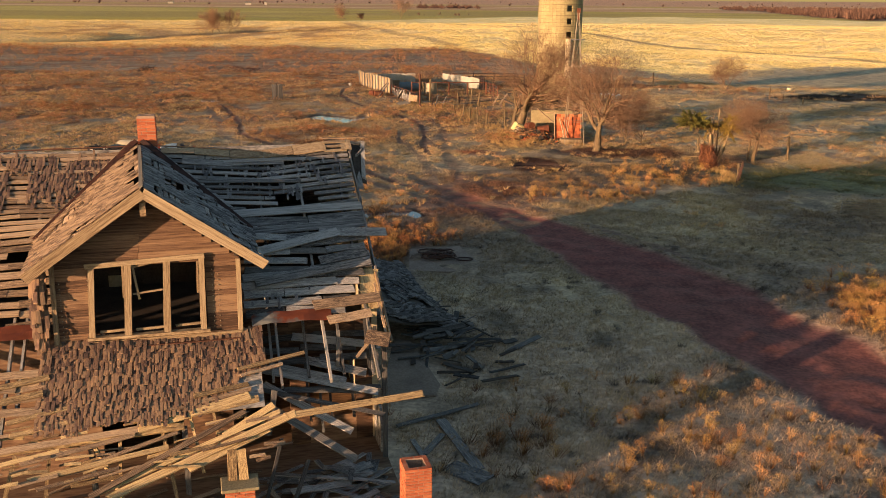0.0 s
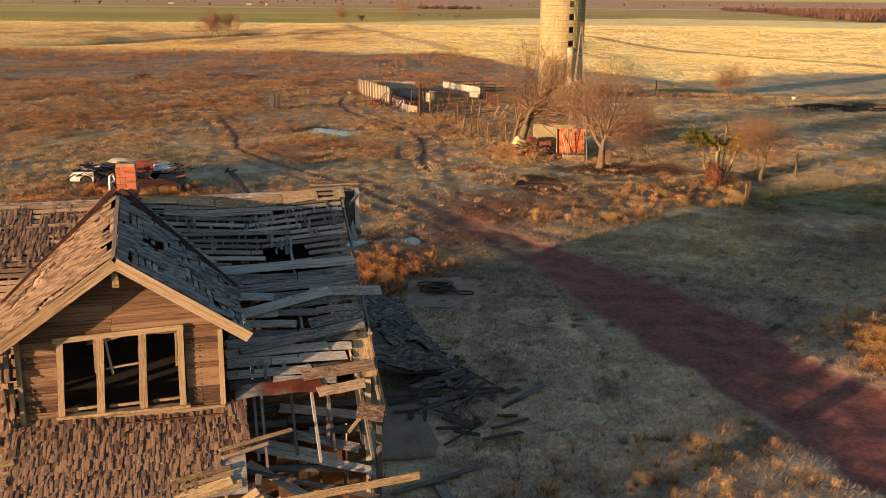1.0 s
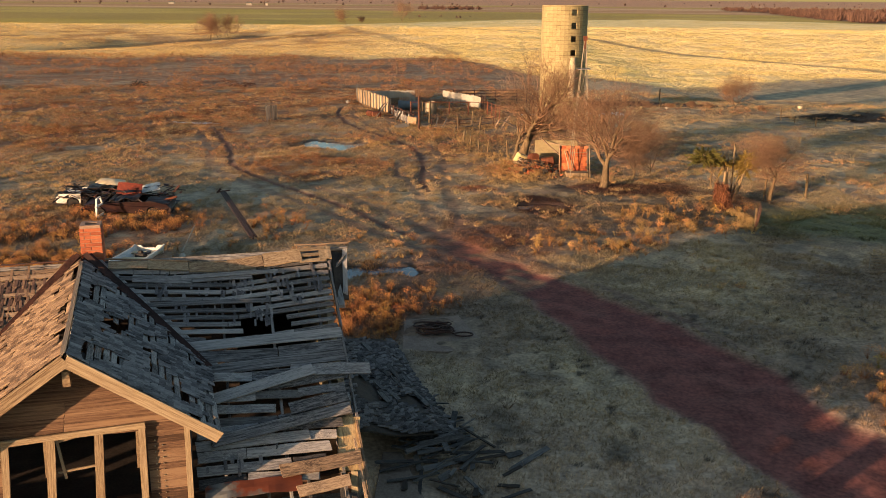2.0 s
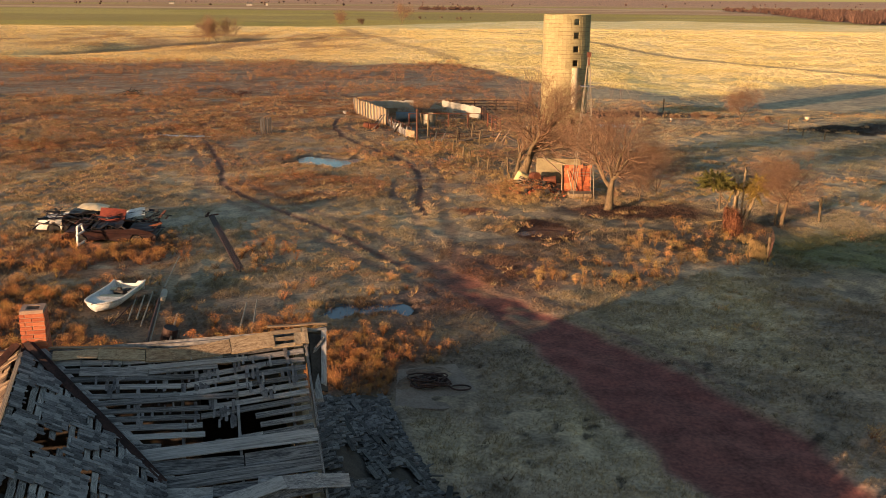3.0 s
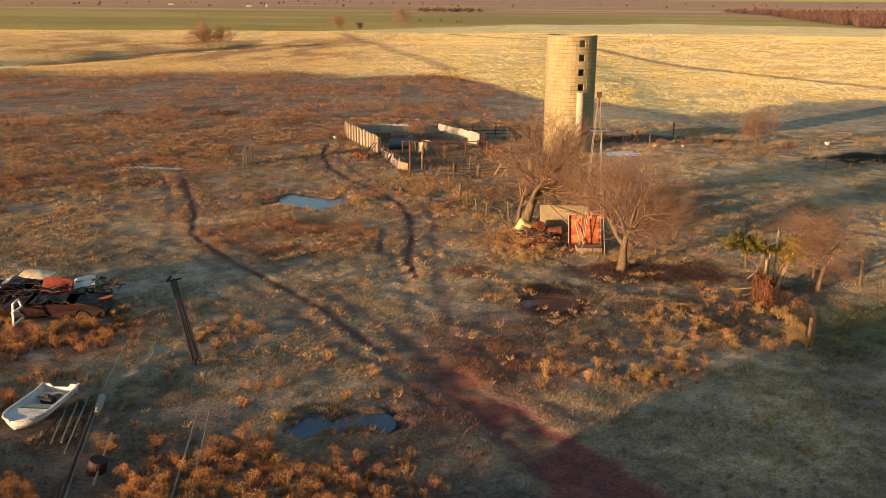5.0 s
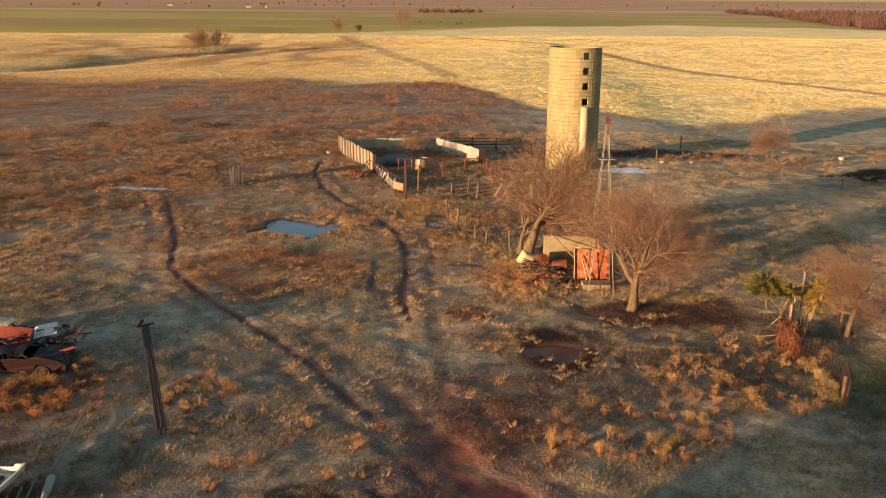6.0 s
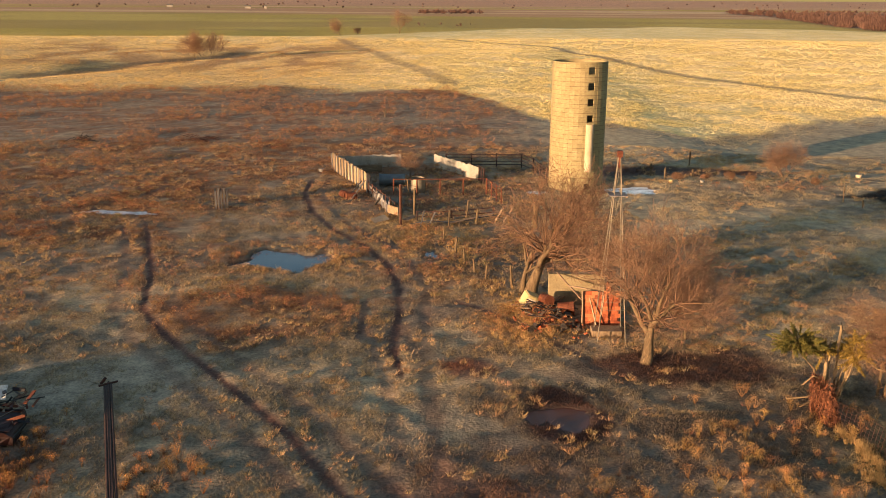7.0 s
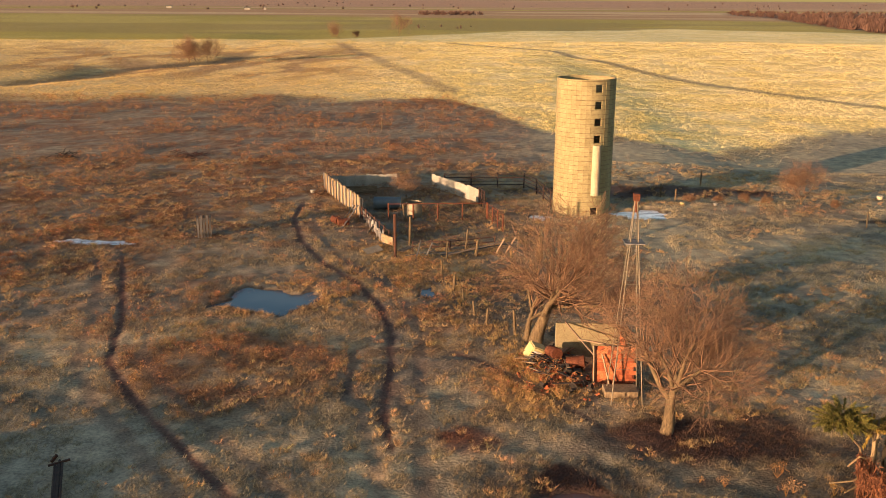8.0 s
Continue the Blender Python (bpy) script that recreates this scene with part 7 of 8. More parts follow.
def limb_mesh(name, limbs, mat, sides, thin=0.0):
    """Prisms round limbs."""
    n = len(limbs)
    p, q = limbs[:, :3], limbs[:, 3:6]
    d = q - p
    d = d / np.maximum(np.linalg.norm(d, axis=1, keepdims=True), 1e-6)
    ref = np.where(np.abs(d[:, 2:3]) < 0.9, np.array([[0.0, 0, 1]]), np.array([[1.0, 0, 0]]))
    a = np.cross(d, ref)
    a = a / np.linalg.norm(a, axis=1, keepdims=True)
    b = np.cross(d, a)
    ang = 2 * np.pi * np.arange(sides) / sides
    off = a[:, None] * np.cos(ang)[None, :, None] + b[:, None] * np.sin(ang)[None, :, None]
    r0, r1 = np.maximum(limbs[:, 6], thin)[:, None, None], np.maximum(limbs[:, 7], thin)[:, None, None]
    verts = np.concatenate([p[:, None] + off * r0, q[:, None] + off * r1], 1).reshape(-1, 3)
    base = (np.arange(n) * 2 * sides)[:, None, None]
    k = np.arange(sides)
    f = np.stack([k, (k + 1) % sides, (k + 1) % sides + sides, k + sides], -1)[None]
    return np_mesh(name, verts, (base + f).reshape(-1, 4), mat)


def bare_tree(x, y, seed, height, trunk_r, trunk_len, lean, levels, label, spread=0.9, kids=4, thin=0.006, name="tree", sink=0.05):
    limbs = tree_limbs(seed, height, trunk_r, trunk_len, lean, levels, spread, kids)
    tree = thing(name, label, "tree", pose(x, y, gz(x, y) - sink))
    for nm, sel, mat, sides in (("trunk", limbs[:, 8] <= 1, M_BARK, 8), ("crown", limbs[:, 8] > 1, M_TWIG, 3)):
        me = limb_mesh(nm, limbs[sel], mat, sides, thin)
        if nm == "trunk":
            me.shade_smooth()
        ob = new(nm, me)
        ob.parent = tree
    return tree


bare_tree(5.35, 71.0, 14, 8.2, 0.42, 2.3, (0.30, -0.15), 4, "leaning bare old tree with pale bark beside the shed", 0.75, 5, 0.009)
bare_tree(4.85, 71.3, 15, 4.4, 0.20, 1.8, (0.1, 0.1), 3, "slim bare tree stem growing beside the old tree", 0.8, 4, 0.005)
bare_tree(9.9, 61.05, 23, 7.0, 0.30, 2.0, (0.10, 0.05), 4, "bare spreading tree with a thick trunk on trodden earth", 0.78, 5, 0.007)
bare_tree(12.4, 64.0, 31, 4.4, 0.07, 0.6, (0.15, 0.1), 4, "dense bare pinkish thicket tree behind the trodden earth", 0.9, 5, 0.004)
bare_tree(13.8, 65.4, 32, 3.8, 0.07, 0.5, (0.1, 0.0), 4, "dense bare pinkish thicket tree in the pasture", 0.95, 5, 0.004)
bare_tree(8.0, 73.0, 36, 4.2, 0.08, 0.8, (0.1, 0.1), 4, "bare brushy tree behind the shed wall", 0.9, 5, 0.004)
bare_tree(19.4, 57.8, 41, 5.0, 0.15, 2.1, (0.10, 0.0), 5, "small bare tree with a forked trunk in dry leaves", 1.25, 4, 0.003)
bare_tree(31.0, 104.2, 52, 3.6, 0.09, 0.5, (0.0, 0.0), 4, "round bare bush on the bank by the field", 0.75, 5, 0.006, "bush")
bare_tree(-3.2, 105.5, 53, 2.7, 0.07, 0.4, (0.0, 0.0), 4, "bare bush growing inside the cattle pen", 0.9, 4, 0.005, "bush")
for x, y, h, sd in ((21.5, 105.0, 0.9, 54), (24.3, 105.6, 0.8, 55), (26.2, 105.0, 1.1, 56), (28.4, 105.3, 0.9, 57), (33.6, 103.6, 0.8, 58)):
    bare_tree(x, y, sd, h, 0.04, 0.2, (0.2, 0.0), 4, "low tangled bare brush along the bank", 1.0, 4, 0.007, "bush")
for x, y, w, sd in ((-41.9, 125.8, 1.3, 5), (-28.6, 126.5, 3.2, 6)):
    pile = thing("brush_pile", "pile of dark dead branches in the weedy field", "brush", pose(x, y, gz(x, y)), "brush piles in the field")
    r = random.Random(sd)
    sticks = []
    for _ in range(70):
        c = (r.gauss(0, 0.4) * w, r.gauss(0, 0.35), abs(r.gauss(0.35, 0.2)))
        a, q = r.uniform(0, 6.3), r.uniform(0.3, 0.9)
        sticks.append((*c, c[0] + q * math.cos(a), c[1] + q * math.sin(a), max(0.05, c[2] + r.uniform(-0.3, 0.35)), 0.05, 0.02, 0))
    ob = new("brushwood", limb_mesh("brushwood", np.array(sticks), M_DARKWOOD if sd == 5 else M_RUSTPIPE, 5))
    ob.parent = pile
    tagged(ob, "", kind="stuff")
for x, y, h, sd in ((-70.5, 281.0, 8.6, 61), (-67.8, 282.0, 6.8, 62), (-73.0, 281.5, 7.0, 66), (-50.4, 433.0, 8.0, 63), (-26.6, 466.0, 11.0, 64), (-44.0, 440.0, 4.0, 65)):
    bare_tree(x, y, sd, h, 0.014 * h, 0.12 * h, (0, 0), 4, "far bare tree at the edge of the fields", 0.55, 4, 0.016)

# the broken pale trunk, its dead vines and the cedar that grows through it
SX, SY = 16.75, 57.0
snag = thing("tree_snag", "broken pale splintered tree trunk with dead vines", "tree", pose(SX, SY, gz(SX, SY)))
for k, (dx, dy, lean, h, r) in enumerate(((0.05, 0, 0.02, 3.36, 0.10), (-0.36, -0.1, -0.06, 1.8, 0.11), (0.30, 0.1, 0.50, 2.2, 0.10), (-0.16, 0.15, -0.05, 2.5, 0.07), (0.18, -0.1, 0.62, 2.1, 0.06))):
    bm = bmesh.new()
    tube(bm, [Vector((dx + lean * i / 5 + 0.05 * math.sin(3 * i + k), dy, h * i / 5 - (0.1 if i == 0 else 0))) for i in range(6)], r, 8)
    for v in bm.verts:
        k_ = 1 - 0.45 * max(0.0, v.co.z) / h
        axis = dx + lean * max(0.0, v.co.z) / h
        v.co.x, v.co.y = axis + (v.co.x - axis) * k_, dy + (v.co.y - dy) * k_
        if v.co.z > h * 0.95:
            v.co.z += 0.35 * noise.noise(v.co * 9)
    part("stem", bm, M_PALEBARK, snag, smooth=True)
for ends in (((-0.4, -0.2, 0.9), (-1.2, -0.6, 0.55), (-2.1, -0.7, 0.5)), ((0.5, 0.0, 1.6), (1.1, -0.1, 2.1), (1.7, -0.1, 1.6), (2.2, -0.2, 1.5)), ((-0.3, 0, 1.0), (-0.9, -0.2, 1.3), (-1.3, -0.2, 0.9)),
             ((-0.2, -0.2, 0.6), (-0.9, -0.5, 0.35), (-1.6, -0.9, 0.25))):
    bm = bmesh.new()
    tube(bm, [Vector(p) for p in ends], 0.035, 6)
    part("branch", bm, M_PALEBARK, snag)
nr = np.random.RandomState(5)
count = 2600
a, h = nr.uniform(0, 2 * np.pi, count), nr.uniform(0.0, 1.5, count)
foot = np.c_[0.46 * np.cos(a) * nr.uniform(0.4, 1, count) * (1.2 - 0.3 * h) - 0.75, 0.9 * np.sin(a) - 1.5 + 0.5 * h, h * 0.85]
drop = np.c_[nr.normal(0, 0.10, (count, 2)), nr.uniform(-0.5, 0.1, count)]
side = nr.normal(0, 0.014, (count, 3))
ob = new("dead_vines", np_mesh("dead_vines", np.stack([foot - side, foot + side, foot + drop], 1).reshape(-1, 3), np.arange(3 * count).reshape(-1, 3), M_VINE))
ob.parent = snag
for bx, by, mid, size, twigs, leaf_mat, label in (
        (-0.30, 0.25, (-1.60, 0.1, 2.65), (1.2, 0.8, 0.55), 110, M_CEDAR, "dark olive-green cedar bush spreading from the broken trunk"),
        (0.15, 0.25, (0.85, 0.1, 2.35), (0.52, 0.5, 0.72), 70, M_CEDARDRY, "yellow-brown drying cedar bush round the broken trunk"),
        (-0.05, 0.30, (-0.42, 0.1, 2.4), (0.42, 0.4, 0.45), 30, M_CEDARDRY, "small yellow-brown cedar shoot beside the broken trunk")):
    cedar = thing("cedar_tree", label, "tree", pose(SX + bx, SY + by, gz(SX + bx, SY + by)), "cedar bushes")
    mid, size = np.array(mid) - np.array((bx, by, 0)), np.array(size)
    knee = mid * np.array((0.35, 0.35, 0.55))
    limbs = [(0, 0, -0.05, *knee, 0.06, 0.045, 0), (*knee, *(mid - size * np.array((0.1, 0, 0.3))), 0.045, 0.02, 0)]
    leaves = []
    for _ in range(twigs):
        d = nr.normal(0, 1, 3)
        d = d / np.linalg.norm(d)
        base = mid + d * size * nr.uniform(0.15, 0.75)
        way = d * np.array((1.0, 1.0, 0.35)) + np.array((0, 0, nr.uniform(-0.25, 0.2)))
        way = way / np.linalg.norm(way) * nr.uniform(0.28, 0.62)
        hub = knee + (mid - knee) * nr.uniform(0.4, 1.0)
        limbs += [(*hub, *base, 0.016, 0.010, 1), (*base, *(base + way), 0.010, 0.003, 1)]
        # flat feathery sprays along the twig
        m = 150
        k = nr.uniform(0, 1, m)
        side = np.cross(way, nr.normal(0, 1, 3))
        side = side / np.linalg.norm(side)
        foot = base + way * k[:, None]
        out = side * nr.choice((-1, 1), m)[:, None] * (0.12 * (1.1 - k))[:, None] + way * 0.15 + nr.normal(0, 0.045, (m, 3)) - np.array((0, 0, 0.03))
        wide = nr.normal(0, 0.010, (m, 3))
        leaves.append(np.stack([foot - wide, foot + wide, foot + out], 1).reshape(-1, 3))
    ob = new("trunk", limb_mesh("trunk", np.array(limbs), M_BARK, 5))
    ob.parent = cedar
    leaves = np.concatenate(leaves)
    ob = new("foliage", np_mesh("foliage", leaves, np.arange(len(leaves)).reshape(-1, 3), leaf_mat))
    ob.parent = cedar

# ---- grass and weeds ----
nr = np.random.RandomState(11)


def tuft_kit(kinds, blades, width, tall, lean):
    """Small bunches of blades; each blade one triangle."""
    kit = []
    for _ in range(kinds):
        a = nr.uniform(0, 2 * np.pi, blades)
        rr = nr.uniform(0, 0.10, blades)
        foot = np.c_[rr * np.cos(a), rr * np.sin(a), np.full(blades, -0.03)]
        out = a + nr.normal(0, 0.7, blades)
        l = nr.uniform(0.15, 1.0, blades) * lean
        h = tall * nr.uniform(0.55, 1.1, blades)
        tip = foot + np.c_[np.cos(out) * l, np.sin(out) * l, h]
        side = np.c_[-np.sin(out + 0.8), np.cos(out + 0.8), np.zeros(blades)] * width / 2
        kit.append(np.stack([foot - side, foot + side, tip], 1).reshape(-1, 3))
    return kit


def strew(name, kit, x, y, size, colour, mat, label, category, shade=None):
    """Copies of a kit at many places, as one mesh."""
    n = len(x)
    which, turn = nr.randint(0, len(kit), n), nr.uniform(0, 2 * np.pi, n)
    shape = np.stack(kit)[which] * size[:, None, None]
    c, s = np.cos(turn)[:, None], np.sin(turn)[:, None]
    vx = shape[..., 0] * c - shape[..., 1] * s + x[:, None]
    vy = shape[..., 0] * s + shape[..., 1] * c + y[:, None]
    vz = shape[..., 2] + ground_z(x, y)[:, None]
    verts = np.stack([vx, vy, vz], -1).reshape(-1, 3)
    k = shape.shape[1]
    tint = np.repeat(colour, k, 0)
    if shade is not None:
        tint = tint * shade[which].reshape(-1, 1)
    me = np_mesh(name, verts, np.arange(n * k).reshape(-1, 3), mat, tint)
    return tagged(new(name, me), label, category, kind="stuff")


def built_on(x, y):
    """Places that houses, slabs and things cover."""
    u = (x + 5.40) * math.cos(radians(15.3)) + (y - 16.26) * math.sin(radians(15.3))
    v = -(x + 5.40) * math.sin(radians(15.3)) + (y - 16.26) * math.cos(radians(15.3))
    hit = (u > -6) & (u < 5.0) & (v > -3.2) & (v < 11)
    hit |= (u > 4.9) & (u < 8.4) & (v > 7.0) & (v < 15.2)
    hit |= (x > -1.5) & (x < 1.3) & (y > 32.5) & (y < 36.2)
    hit |= (x > -1.5) & (x < 0.1) & (y > 20.5) & (y < 25.3)
    hit |= np.hypot(x - 11.75, y - 102.1) < 2.5
    hit |= (x > 6.2) & (x < 9.5) & (y > 65.6) & (y < 69.2)
    hit |= (np.abs(x + 13.8) < 0.85) & (np.abs(y - 42.35) < 1.75)
    hit |= to_line(x, y, [(-9.3, 46.2), (-13.7, 57.5)])[0] < 0.32
    hit |= to_line(x, y, [(-10.3, 36.2), (-12.9, 48.0)])[0] < 0.28
    return hit


def wedge(n, y0, y1, power=1.0):
    y = y0 + (y1 - y0) * nr.uniform(0, 1, n) ** power
    x = nr.uniform(-1, 1, n) * (0.52 * y + 3) + 0.6
    return x, y


def clear_of(x, y, bare=0.35):
    deep, near = pool_depth(x, y)
    ok = (~built_on(x, y)) & (deep < 0.05)
    ok &= (road_mask(x, y) < bare * nr.uniform(0.3, 1.6, len(x))) & (rut_mask(x, y) < 0.2 * nr.uniform(0.4, 1.6, len(x))) & (track_mask(x, y) < nr.uniform(0.15, 0.8, len(x)))
    return ok


GRASS = tuft_kit(14, 7, 0.028, 0.14, 0.16)
for n, y0, y1, s0, s1 in ((70000, 13, 42, 0.6, 1.1), (110000, 42, 72, 0.7, 1.3), (110000, 72, 126, 0.9, 1.8)):
    x, y = wedge(n, y0, y1)
    k = clear_of(x, y)
    x, y = x[k], y[k]
    thick = 0.55 * fbm(x, y, 2.6, 70, 3) + 0.45 * fbm(x, y, 0.85, 18, 3)
    k = thick > nr.uniform(0.41, 0.55, len(x)) - 0.12 * (y < 42)
    x, y = x[k], y[k]
    col = 1.05 * land_colour(x, y) * nr.uniform(0.75, 1.2, (len(x), 1)) * np.array([1.03, 1.0, 0.93])
    strew("grass", GRASS, x, y, nr.uniform(s0, s1, len(x)), col, M_GRASS, "short dry winter grass in tan and grey tufts", "grass")
# larger straw tussocks that stand out of the turf and catch the low sun
GOLD = tuft_kit(12, 24, 0.020, 0.24, 0.26)
x, y = wedge(60000, 40, 125, 0.9)
k = clear_of(x, y, 0.2) & (0.5 * fbm(x, y, 1.3, 73, 3) + 0.5 * fbm(x, y, 6.0, 74, 2) - 0.06 * smooth(12, 18, x) > nr.uniform(0.50, 0.60, len(x)) + 0.03 * (y < 62))
x, y = x[k], y[k]
strew("straw_tussocks", GOLD, x, y, nr.uniform(0.5, 1.3, len(x)) * (0.8 + y / 400), np.array([[0.46, 0.30, 0.15]]) * nr.uniform(0.6, 1.3, (len(x), 1)) * (1 + nr.normal(0, 0.06, (len(x), 3))), M_GRASS,
      "golden straw tussocks standing in the worn pasture", "grass")
TUSSOCK = tuft_kit(12, 6, 0.075, 0.17, 0.42)
x, y = wedge(105000, 128, 430, 1.5)
k = (y > np.interp(x, *FIELD_EDGE) - 4 + nr.normal(0, 3, len(x))) & (fbm(x, y, 5, 72, 3) > nr.uniform(0.25, 0.6, len(x)))
x, y = x[k], y[k]
strew("field_grass", TUSSOCK, x, y, nr.uniform(0.7, 1.6, len(x)) * (0.75 + y / 280), 0.95 * land_colour(x, y) * nr.uniform(0.8, 1.15, (len(x), 1)), M_GRASS,
      "tall bleached prairie grass in the far field", "grass")


def weed_kit(kinds, stems, heads, size):
    """Dried weeds: fine branching stems that end in a loose dome of small seed heads; each with a shade per corner."""
    kit, shade = [], []
    for _ in range(kinds):
        tri, tone = [], []
        domes = []
        for _ in range(nr.randint(3, 6)):
            a, t = nr.uniform(0, 2 * np.pi), nr.uniform(0.0, 1.0) ** 0.6
            domes.append(np.array([0.26 * t * np.cos(a), 0.26 * t * np.sin(a), 0.36 * (1 - 0.3 * t * t) * nr.uniform(0.8, 1.15), nr.uniform(0.13, 0.22)]))
        tips = []
        for i in range(stems):
            q = domes[i % len(domes)]
            d = nr.normal(0, 1, 3)
            d[2] = abs(d[2]) + 0.25
            tip = q[:3] + d / np.linalg.norm(d) * q[3] * nr.uniform(0.75, 1.1)
            tips.append(tip)
            s = np.array([nr.normal(), nr.normal(), 0]) * 0.004
            tri += [-s - np.array([0, 0, 0.03]), s - np.array([0, 0, 0.03]), tip]
            # stems darken towards the foot as painted shade inside the clump
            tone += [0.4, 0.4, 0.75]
        for _ in range(heads):
            if nr.uniform() < 0.25:
                c = tips[nr.randint(len(tips))] * (1 - 0.3 * nr.uniform(0, 1) ** 2) + nr.normal(0, 0.02, 3)
            else:
                q, d = domes[nr.randint(len(domes))], nr.normal(0, 1, 3)
                d = d / np.linalg.norm(d)
                d[2] = abs(d[2]) * 0.8 - 0.12
                c = q[:3] + d * q[3] * nr.uniform(0.72, 1.05)
            d1, d2 = nr.normal(0, 1, 3), nr.normal(0, 1, 3)
            d1, d2 = d1 / np.linalg.norm(d1) * size * nr.uniform(0.5, 1.1), d2 / np.linalg.norm(d2) * size * nr.uniform(0.4, 0.9)
            tri += [c - d1, c + d1, c + d2 * 1.2]
            tone += [nr.uniform(0.7, 1.15)] * 3
        kit.append(np.array(tri))
        shade.append(np.array(tone))
    return kit, np.stack(shade)


WEED_NEAR, WEED_SHADE = weed_kit(14, 26, 260, 0.018)
WEED_FAR, WEED_FAR_SHADE = weed_kit(12, 5, 30, 0.050)


WEED_UNDER = tuft_kit(12, 24, 0.016, 0.40, 0.34)
x, y = wedge(34000, 13, 62)
k = clear_of(x, y, 0.2) & (pool_depth(x, y + 0.9)[0] < 0.1) & (pool_depth(x, y + 1.7)[0] < 0.1) & (weeds_near(x, y) > nr.uniform(0, 1.0, len(x)))
x, y = x[k], y[k]
brown = np.array([[0.15, 0.078, 0.042]]) * nr.uniform(0.6, 1.5, (len(x), 1)) * (1 + nr.normal(0, 0.08, (len(x), 3)))
k = nr.uniform(0, 1, len(x)) < np.where(x < 3, 0.5, 0.25)
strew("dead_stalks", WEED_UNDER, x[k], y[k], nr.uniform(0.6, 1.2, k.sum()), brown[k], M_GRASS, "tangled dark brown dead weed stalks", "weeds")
k = nr.uniform(0, 1, len(x)) < np.where(x > 3, 0.75, 0.50)
x, y = x[k], y[k]
orange = np.array([[0.58, 0.28, 0.095]]) * nr.uniform(0.6, 1.3, (len(x), 1)) * (1 + nr.normal(0, 0.08, (len(x), 3)))
orange[x > 3] *= np.array([[1.0, 1.15, 1.2]])
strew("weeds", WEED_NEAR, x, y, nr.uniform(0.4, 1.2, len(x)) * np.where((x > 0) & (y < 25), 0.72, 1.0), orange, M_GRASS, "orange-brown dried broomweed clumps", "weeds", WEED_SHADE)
x, y = wedge(95000, 56, 190, 1.2)
w = weedy(x, y) * (0.25 + smooth(0.38, 0.60, fbm(x * 0.6, y, 7.0, 83, 2))) * smooth(0.42, 0.58, fbm(x, y, 2.2, 82, 3)) * (0.35 + smooth(0.38, 0.54, fbm(x, y * 0.5, 12.0, 85, 3))) * 1.4 + 0.5 * blob(x, y, 29, 102, 7, 2.5) + 1.3 * blob(x, y, 4.6, 66.3, 2.6, 2.6)
k = clear_of(x, y, 0.2) & (pool_depth(x, y + 0.9)[0] < 0.1) & (w > nr.uniform(0, 1.0, len(x))) & (y < np.interp(x, *FIELD_EDGE) + 4)
x, y = x[k], y[k]
orange = (np.array([[0.42, 0.185, 0.075]]) * 0.6 + 0.4 * land_colour(x, y)) * nr.uniform(0.5, 1.4, (len(x), 1)) * (1 + nr.normal(0, 0.08, (len(x), 3)))
strew("field_weeds", WEED_FAR, x, y, nr.uniform(0.5, 1.15, len(x)) * (0.7 + y / 260), orange, M_GRASS, "rust-brown dried weeds across the old field", "weeds", WEED_FAR_SHADE)
# pale straw grass clumps by the pond and the fences
STRAW = tuft_kit(10, 26, 0.03, 0.55, 0.30)
px_, py_ = [], []
for cx, cy, rx, ry, n in ((-6.6, 77.6, 1.3, 1.6, 80), (-8.5, 80.6, 1.8, 0.6, 40), (1.4, 79.0, 0.9, 6.0, 120), (3.6, 72.5, 1.2, 3.0, 60), (16.2, 54.3, 0.3, 0.8, 30), (16.3, 52.6, 0.35, 1.6, 150), (15.9, 50.6, 0.4, 1.2, 90), (4.5, 69.0, 1.2, 2.4, 60), (5.2, 65.0, 1.9, 2.6, 240), (4.2, 67.4, 0.8, 2.6, 80), (-2.0, 84.0, 4.0, 5.0, 160), (-5.3, 42.4, 0.5, 0.5, 16),
                          (-3.0, 44.2, 2.0, 0.3, 12), (3.0, 88.0, 3.0, 1.0, 40), (-3.3, 42.1, 1.5, 1.0, 0), (-4.0, 91.0, 0.8, 3.0, 40)):
    px_.append(nr.normal(cx, rx * 0.5, n))
    py_.append(nr.normal(cy, ry * 0.5, n))
x, y = np.concatenate(px_), np.concatenate(py_)
k = clear_of(x, y)
x, y = x[k], y[k]
strew("straw_grass", STRAW, x, y, nr.uniform(0.3, 0.6, len(x)), np.array([[0.50, 0.335, 0.145]]) * nr.uniform(0.65, 1.2, (len(x), 1)), M_GRASS, "tall pale straw grass tufts", "grass")

px_, py_ = [], []
for cx, cy, rx, ry, n in ((-3.3, 42.1, 1.3, 0.9, 260), (16.3, 100.6, 2.4, 1.6, 30), (-24.6, 90.4, 2.6, 1.0, 50), (-8.2, 75.6, 1.0, 0.5, 30)):
    px_.append(nr.normal(cx, rx * 0.55, n))
    py_.append(nr.normal(cy, ry * 0.55, n))
for cx, cy, rx, ry in POOLS[:3] + POOLS[4:5]:
    n = int(20 * (rx + ry))
    a, q = nr.uniform(0, 2 * np.pi, n), nr.normal(0.98, 0.07, n)
    px_.append(cx + rx * q * np.cos(a))
    py_.append(cy + ry * q * np.sin(a))
x, y = np.concatenate(px_), np.concatenate(py_)
strew("pool_grass", GRASS, x, y, nr.uniform(1.1, 1.9, len(x)), np.array([[0.20, 0.12, 0.06]]) * nr.uniform(0.5, 1.3, (len(x), 1)), M_GRASS, "dark drowned grass sprigs in the puddles", "grass")

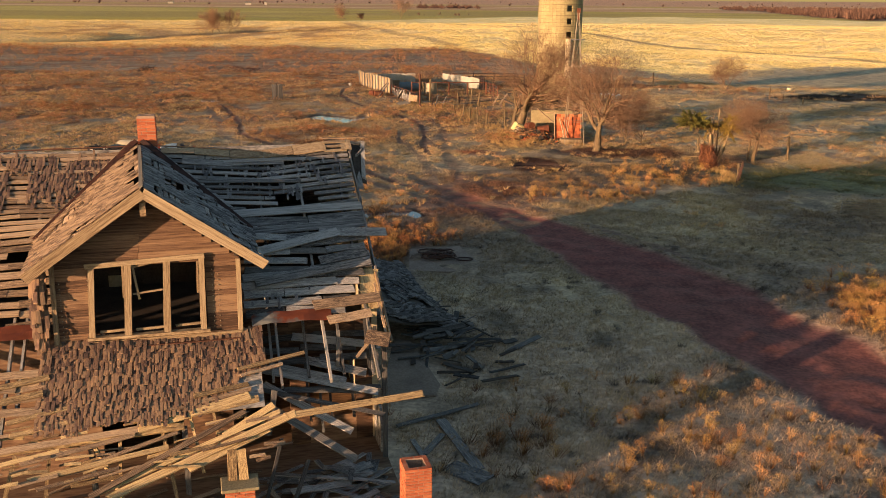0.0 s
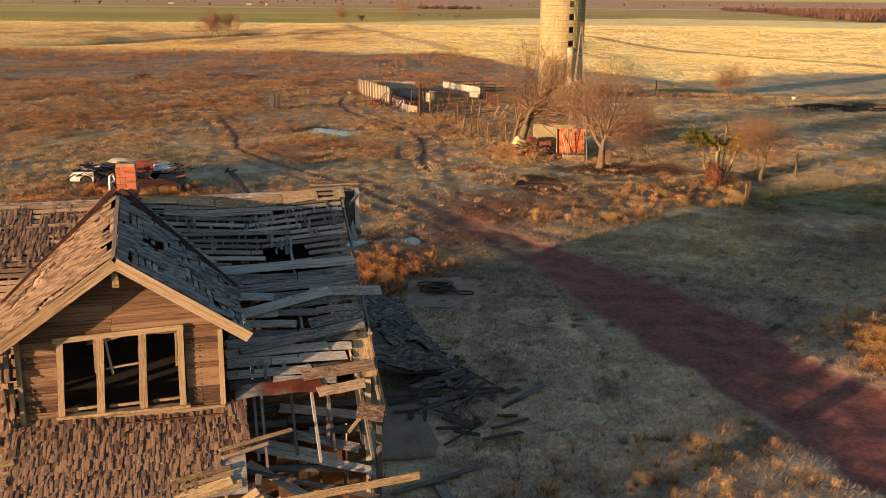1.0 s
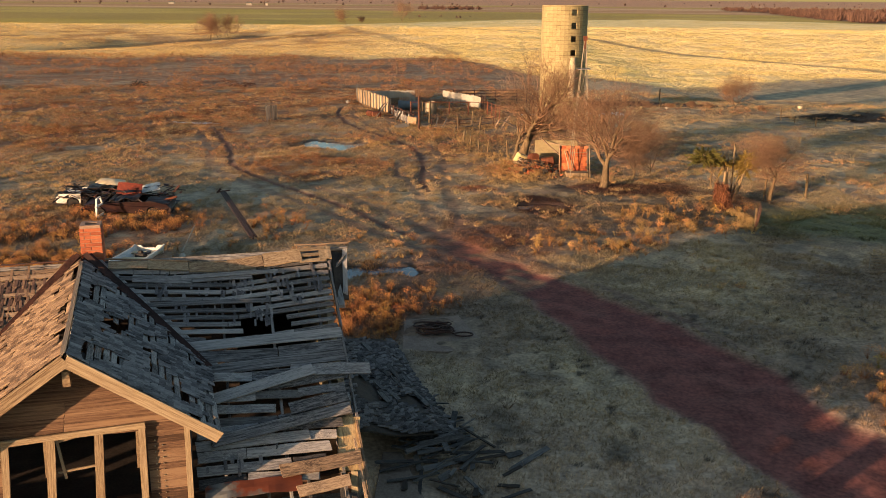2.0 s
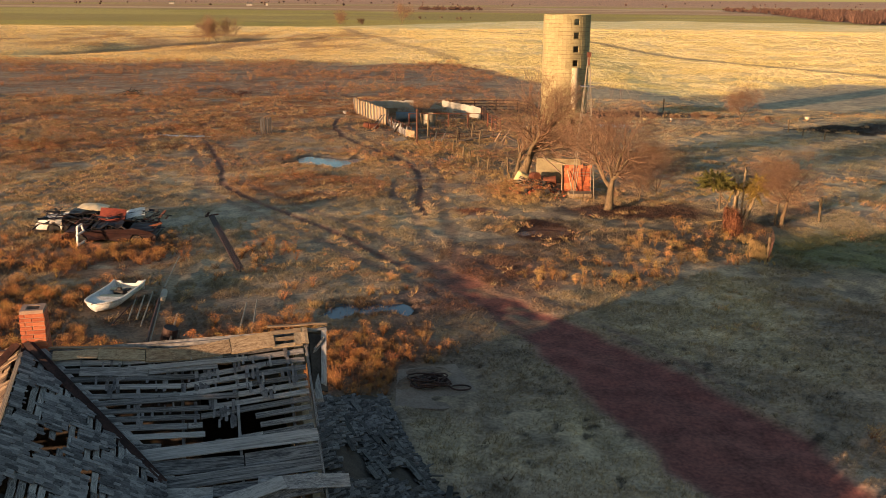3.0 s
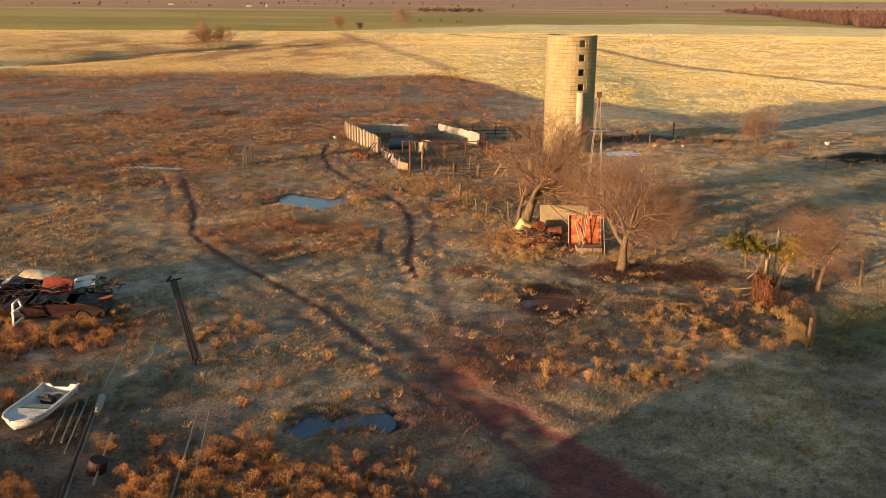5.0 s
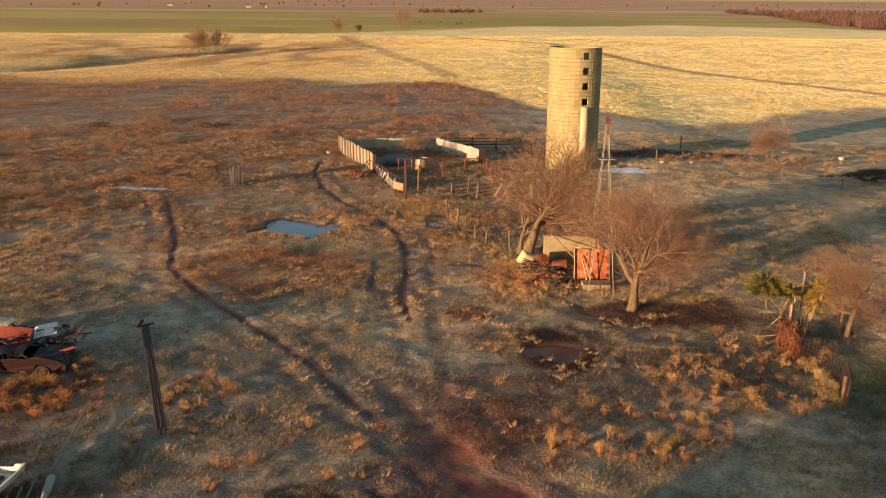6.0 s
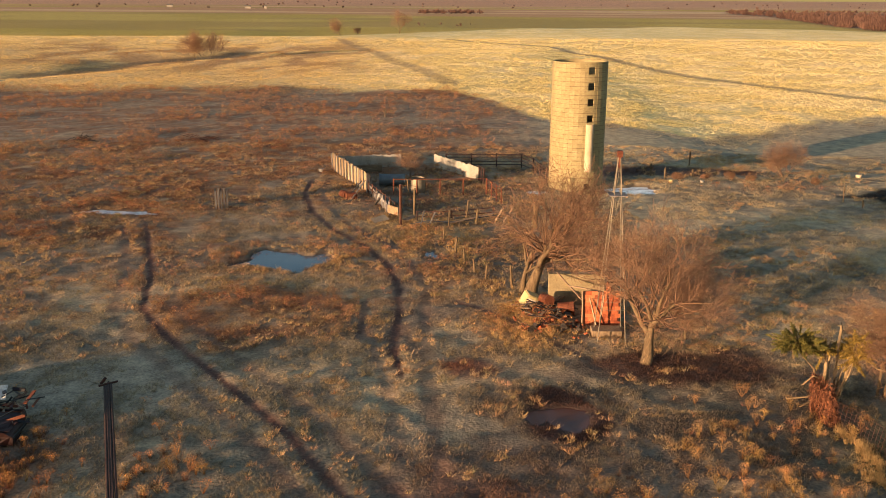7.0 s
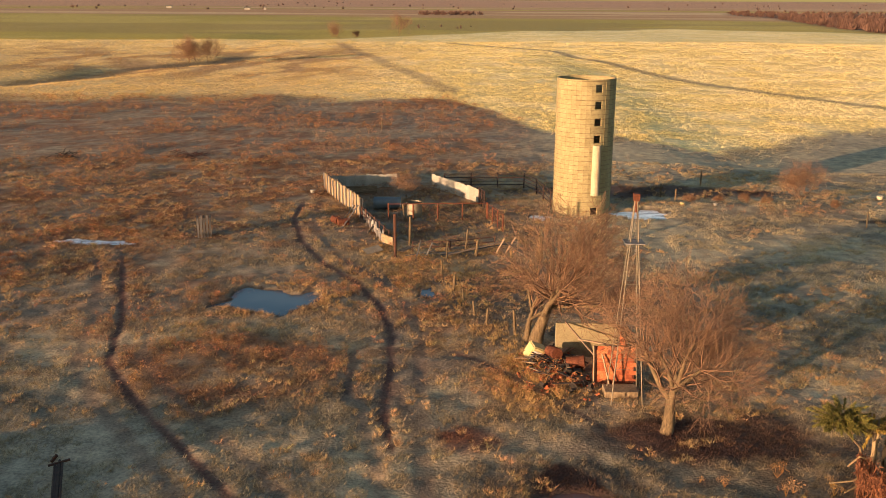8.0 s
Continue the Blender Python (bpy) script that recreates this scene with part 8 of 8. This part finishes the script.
# ---- the distance: woods, hedge lines and a few farm buildings ----
def brush_kit(kinds, blades):
    """Bare brush of unit height: fans of thin twigs that rise and spread into a ragged dome."""
    kit = []
    for _ in range(kinds):
        a, t = nr.uniform(0, 2 * np.pi, blades), nr.uniform(0, 1, blades) ** 0.5
        tip = np.c_[0.62 * t * np.cos(a), 0.62 * t * np.sin(a), (1 - 0.45 * t * t) * nr.uniform(0.55, 1.08, blades)]
        foot = tip * np.c_[nr.uniform(0.2, 0.6, (blades, 2)), nr.uniform(0.0, 0.55, blades)]
        side = nr.normal(0, 0.030, (blades, 3))
        kit.append(np.stack([foot - side, foot + side, tip], 1).reshape(-1, 3))
    return kit


M_BRUSH = material("far_brush", [(0.3, (0.055, 0.030, 0.024)), (0.7, (0.15, 0.085, 0.062))], 0.05, (1, 1, 1), 0.9, fine=0.4, per_island=0.5, bump=0)
BRUSH = brush_kit(10, 46)
fy = np.concatenate([560 * np.exp(nr.uniform(0, 0.95, 1500)), nr.uniform(1080, 1200, 70), nr.uniform(1500, 3400, 90), nr.uniform(575, 640, 10)])
fx = np.concatenate([np.interp(fy[:1500], *WOOD_EDGE) + fy[:1500] * 0.42 * nr.uniform(0, 1, 1500) ** 1.3, nr.uniform(-45, 30, 70), nr.uniform(-900, 1400, 90), nr.uniform(-25, 10, 10)])
hh = np.concatenate([nr.uniform(2.5, 7.0, 1500), nr.uniform(3, 7, 70), nr.uniform(3, 8, 90), nr.uniform(1, 2.2, 10)])
strew("far_woods", BRUSH, fx, fy, hh, np.ones((len(fx), 3)), M_BRUSH, "bare brown woods and brush on the horizon", "woods")


def far_barn(x, y, w, d, h, mat, label):
    b = thing("farm_building", label, "building", pose(x, y, 0, 0, 0, 12), "far farm buildings")
    bm = bmesh.new()
    block(bm, (-w / 2, -d / 2, -0.5), (w / 2, d / 2, h))
    part("wall", bm, mat, b)
    bm = bmesh.new()
    tri = [(-d / 2 - 0.4, h), (d / 2 + 0.4, h), (0, h + d * 0.35)]
    a = [bm.verts.new((-w / 2 - 0.4, q, z)) for q, z in tri]
    c = [bm.verts.new((w / 2 + 0.4, q, z)) for q, z in tri]
    for i in range(3):
        bm.faces.new((a[i], a[(i + 1) % 3], c[(i + 1) % 3], c[i]))
    bm.faces.new(a[::-1])
    bm.faces.new(c)
    part("roof", bm, M_STEEL, b)


far_barn(-330.0, 1500.0, 9, 6, 3, M_PANEL, "small white far farm building on the plain")
far_barn(-300.0, 1490.0, 4, 4, 4, M_PANEL, "small pale far grain store on the plain")
far_barn(-515.0, 1700.0, 10, 6, 3, M_PANEL, "small white far farmhouse among trees")
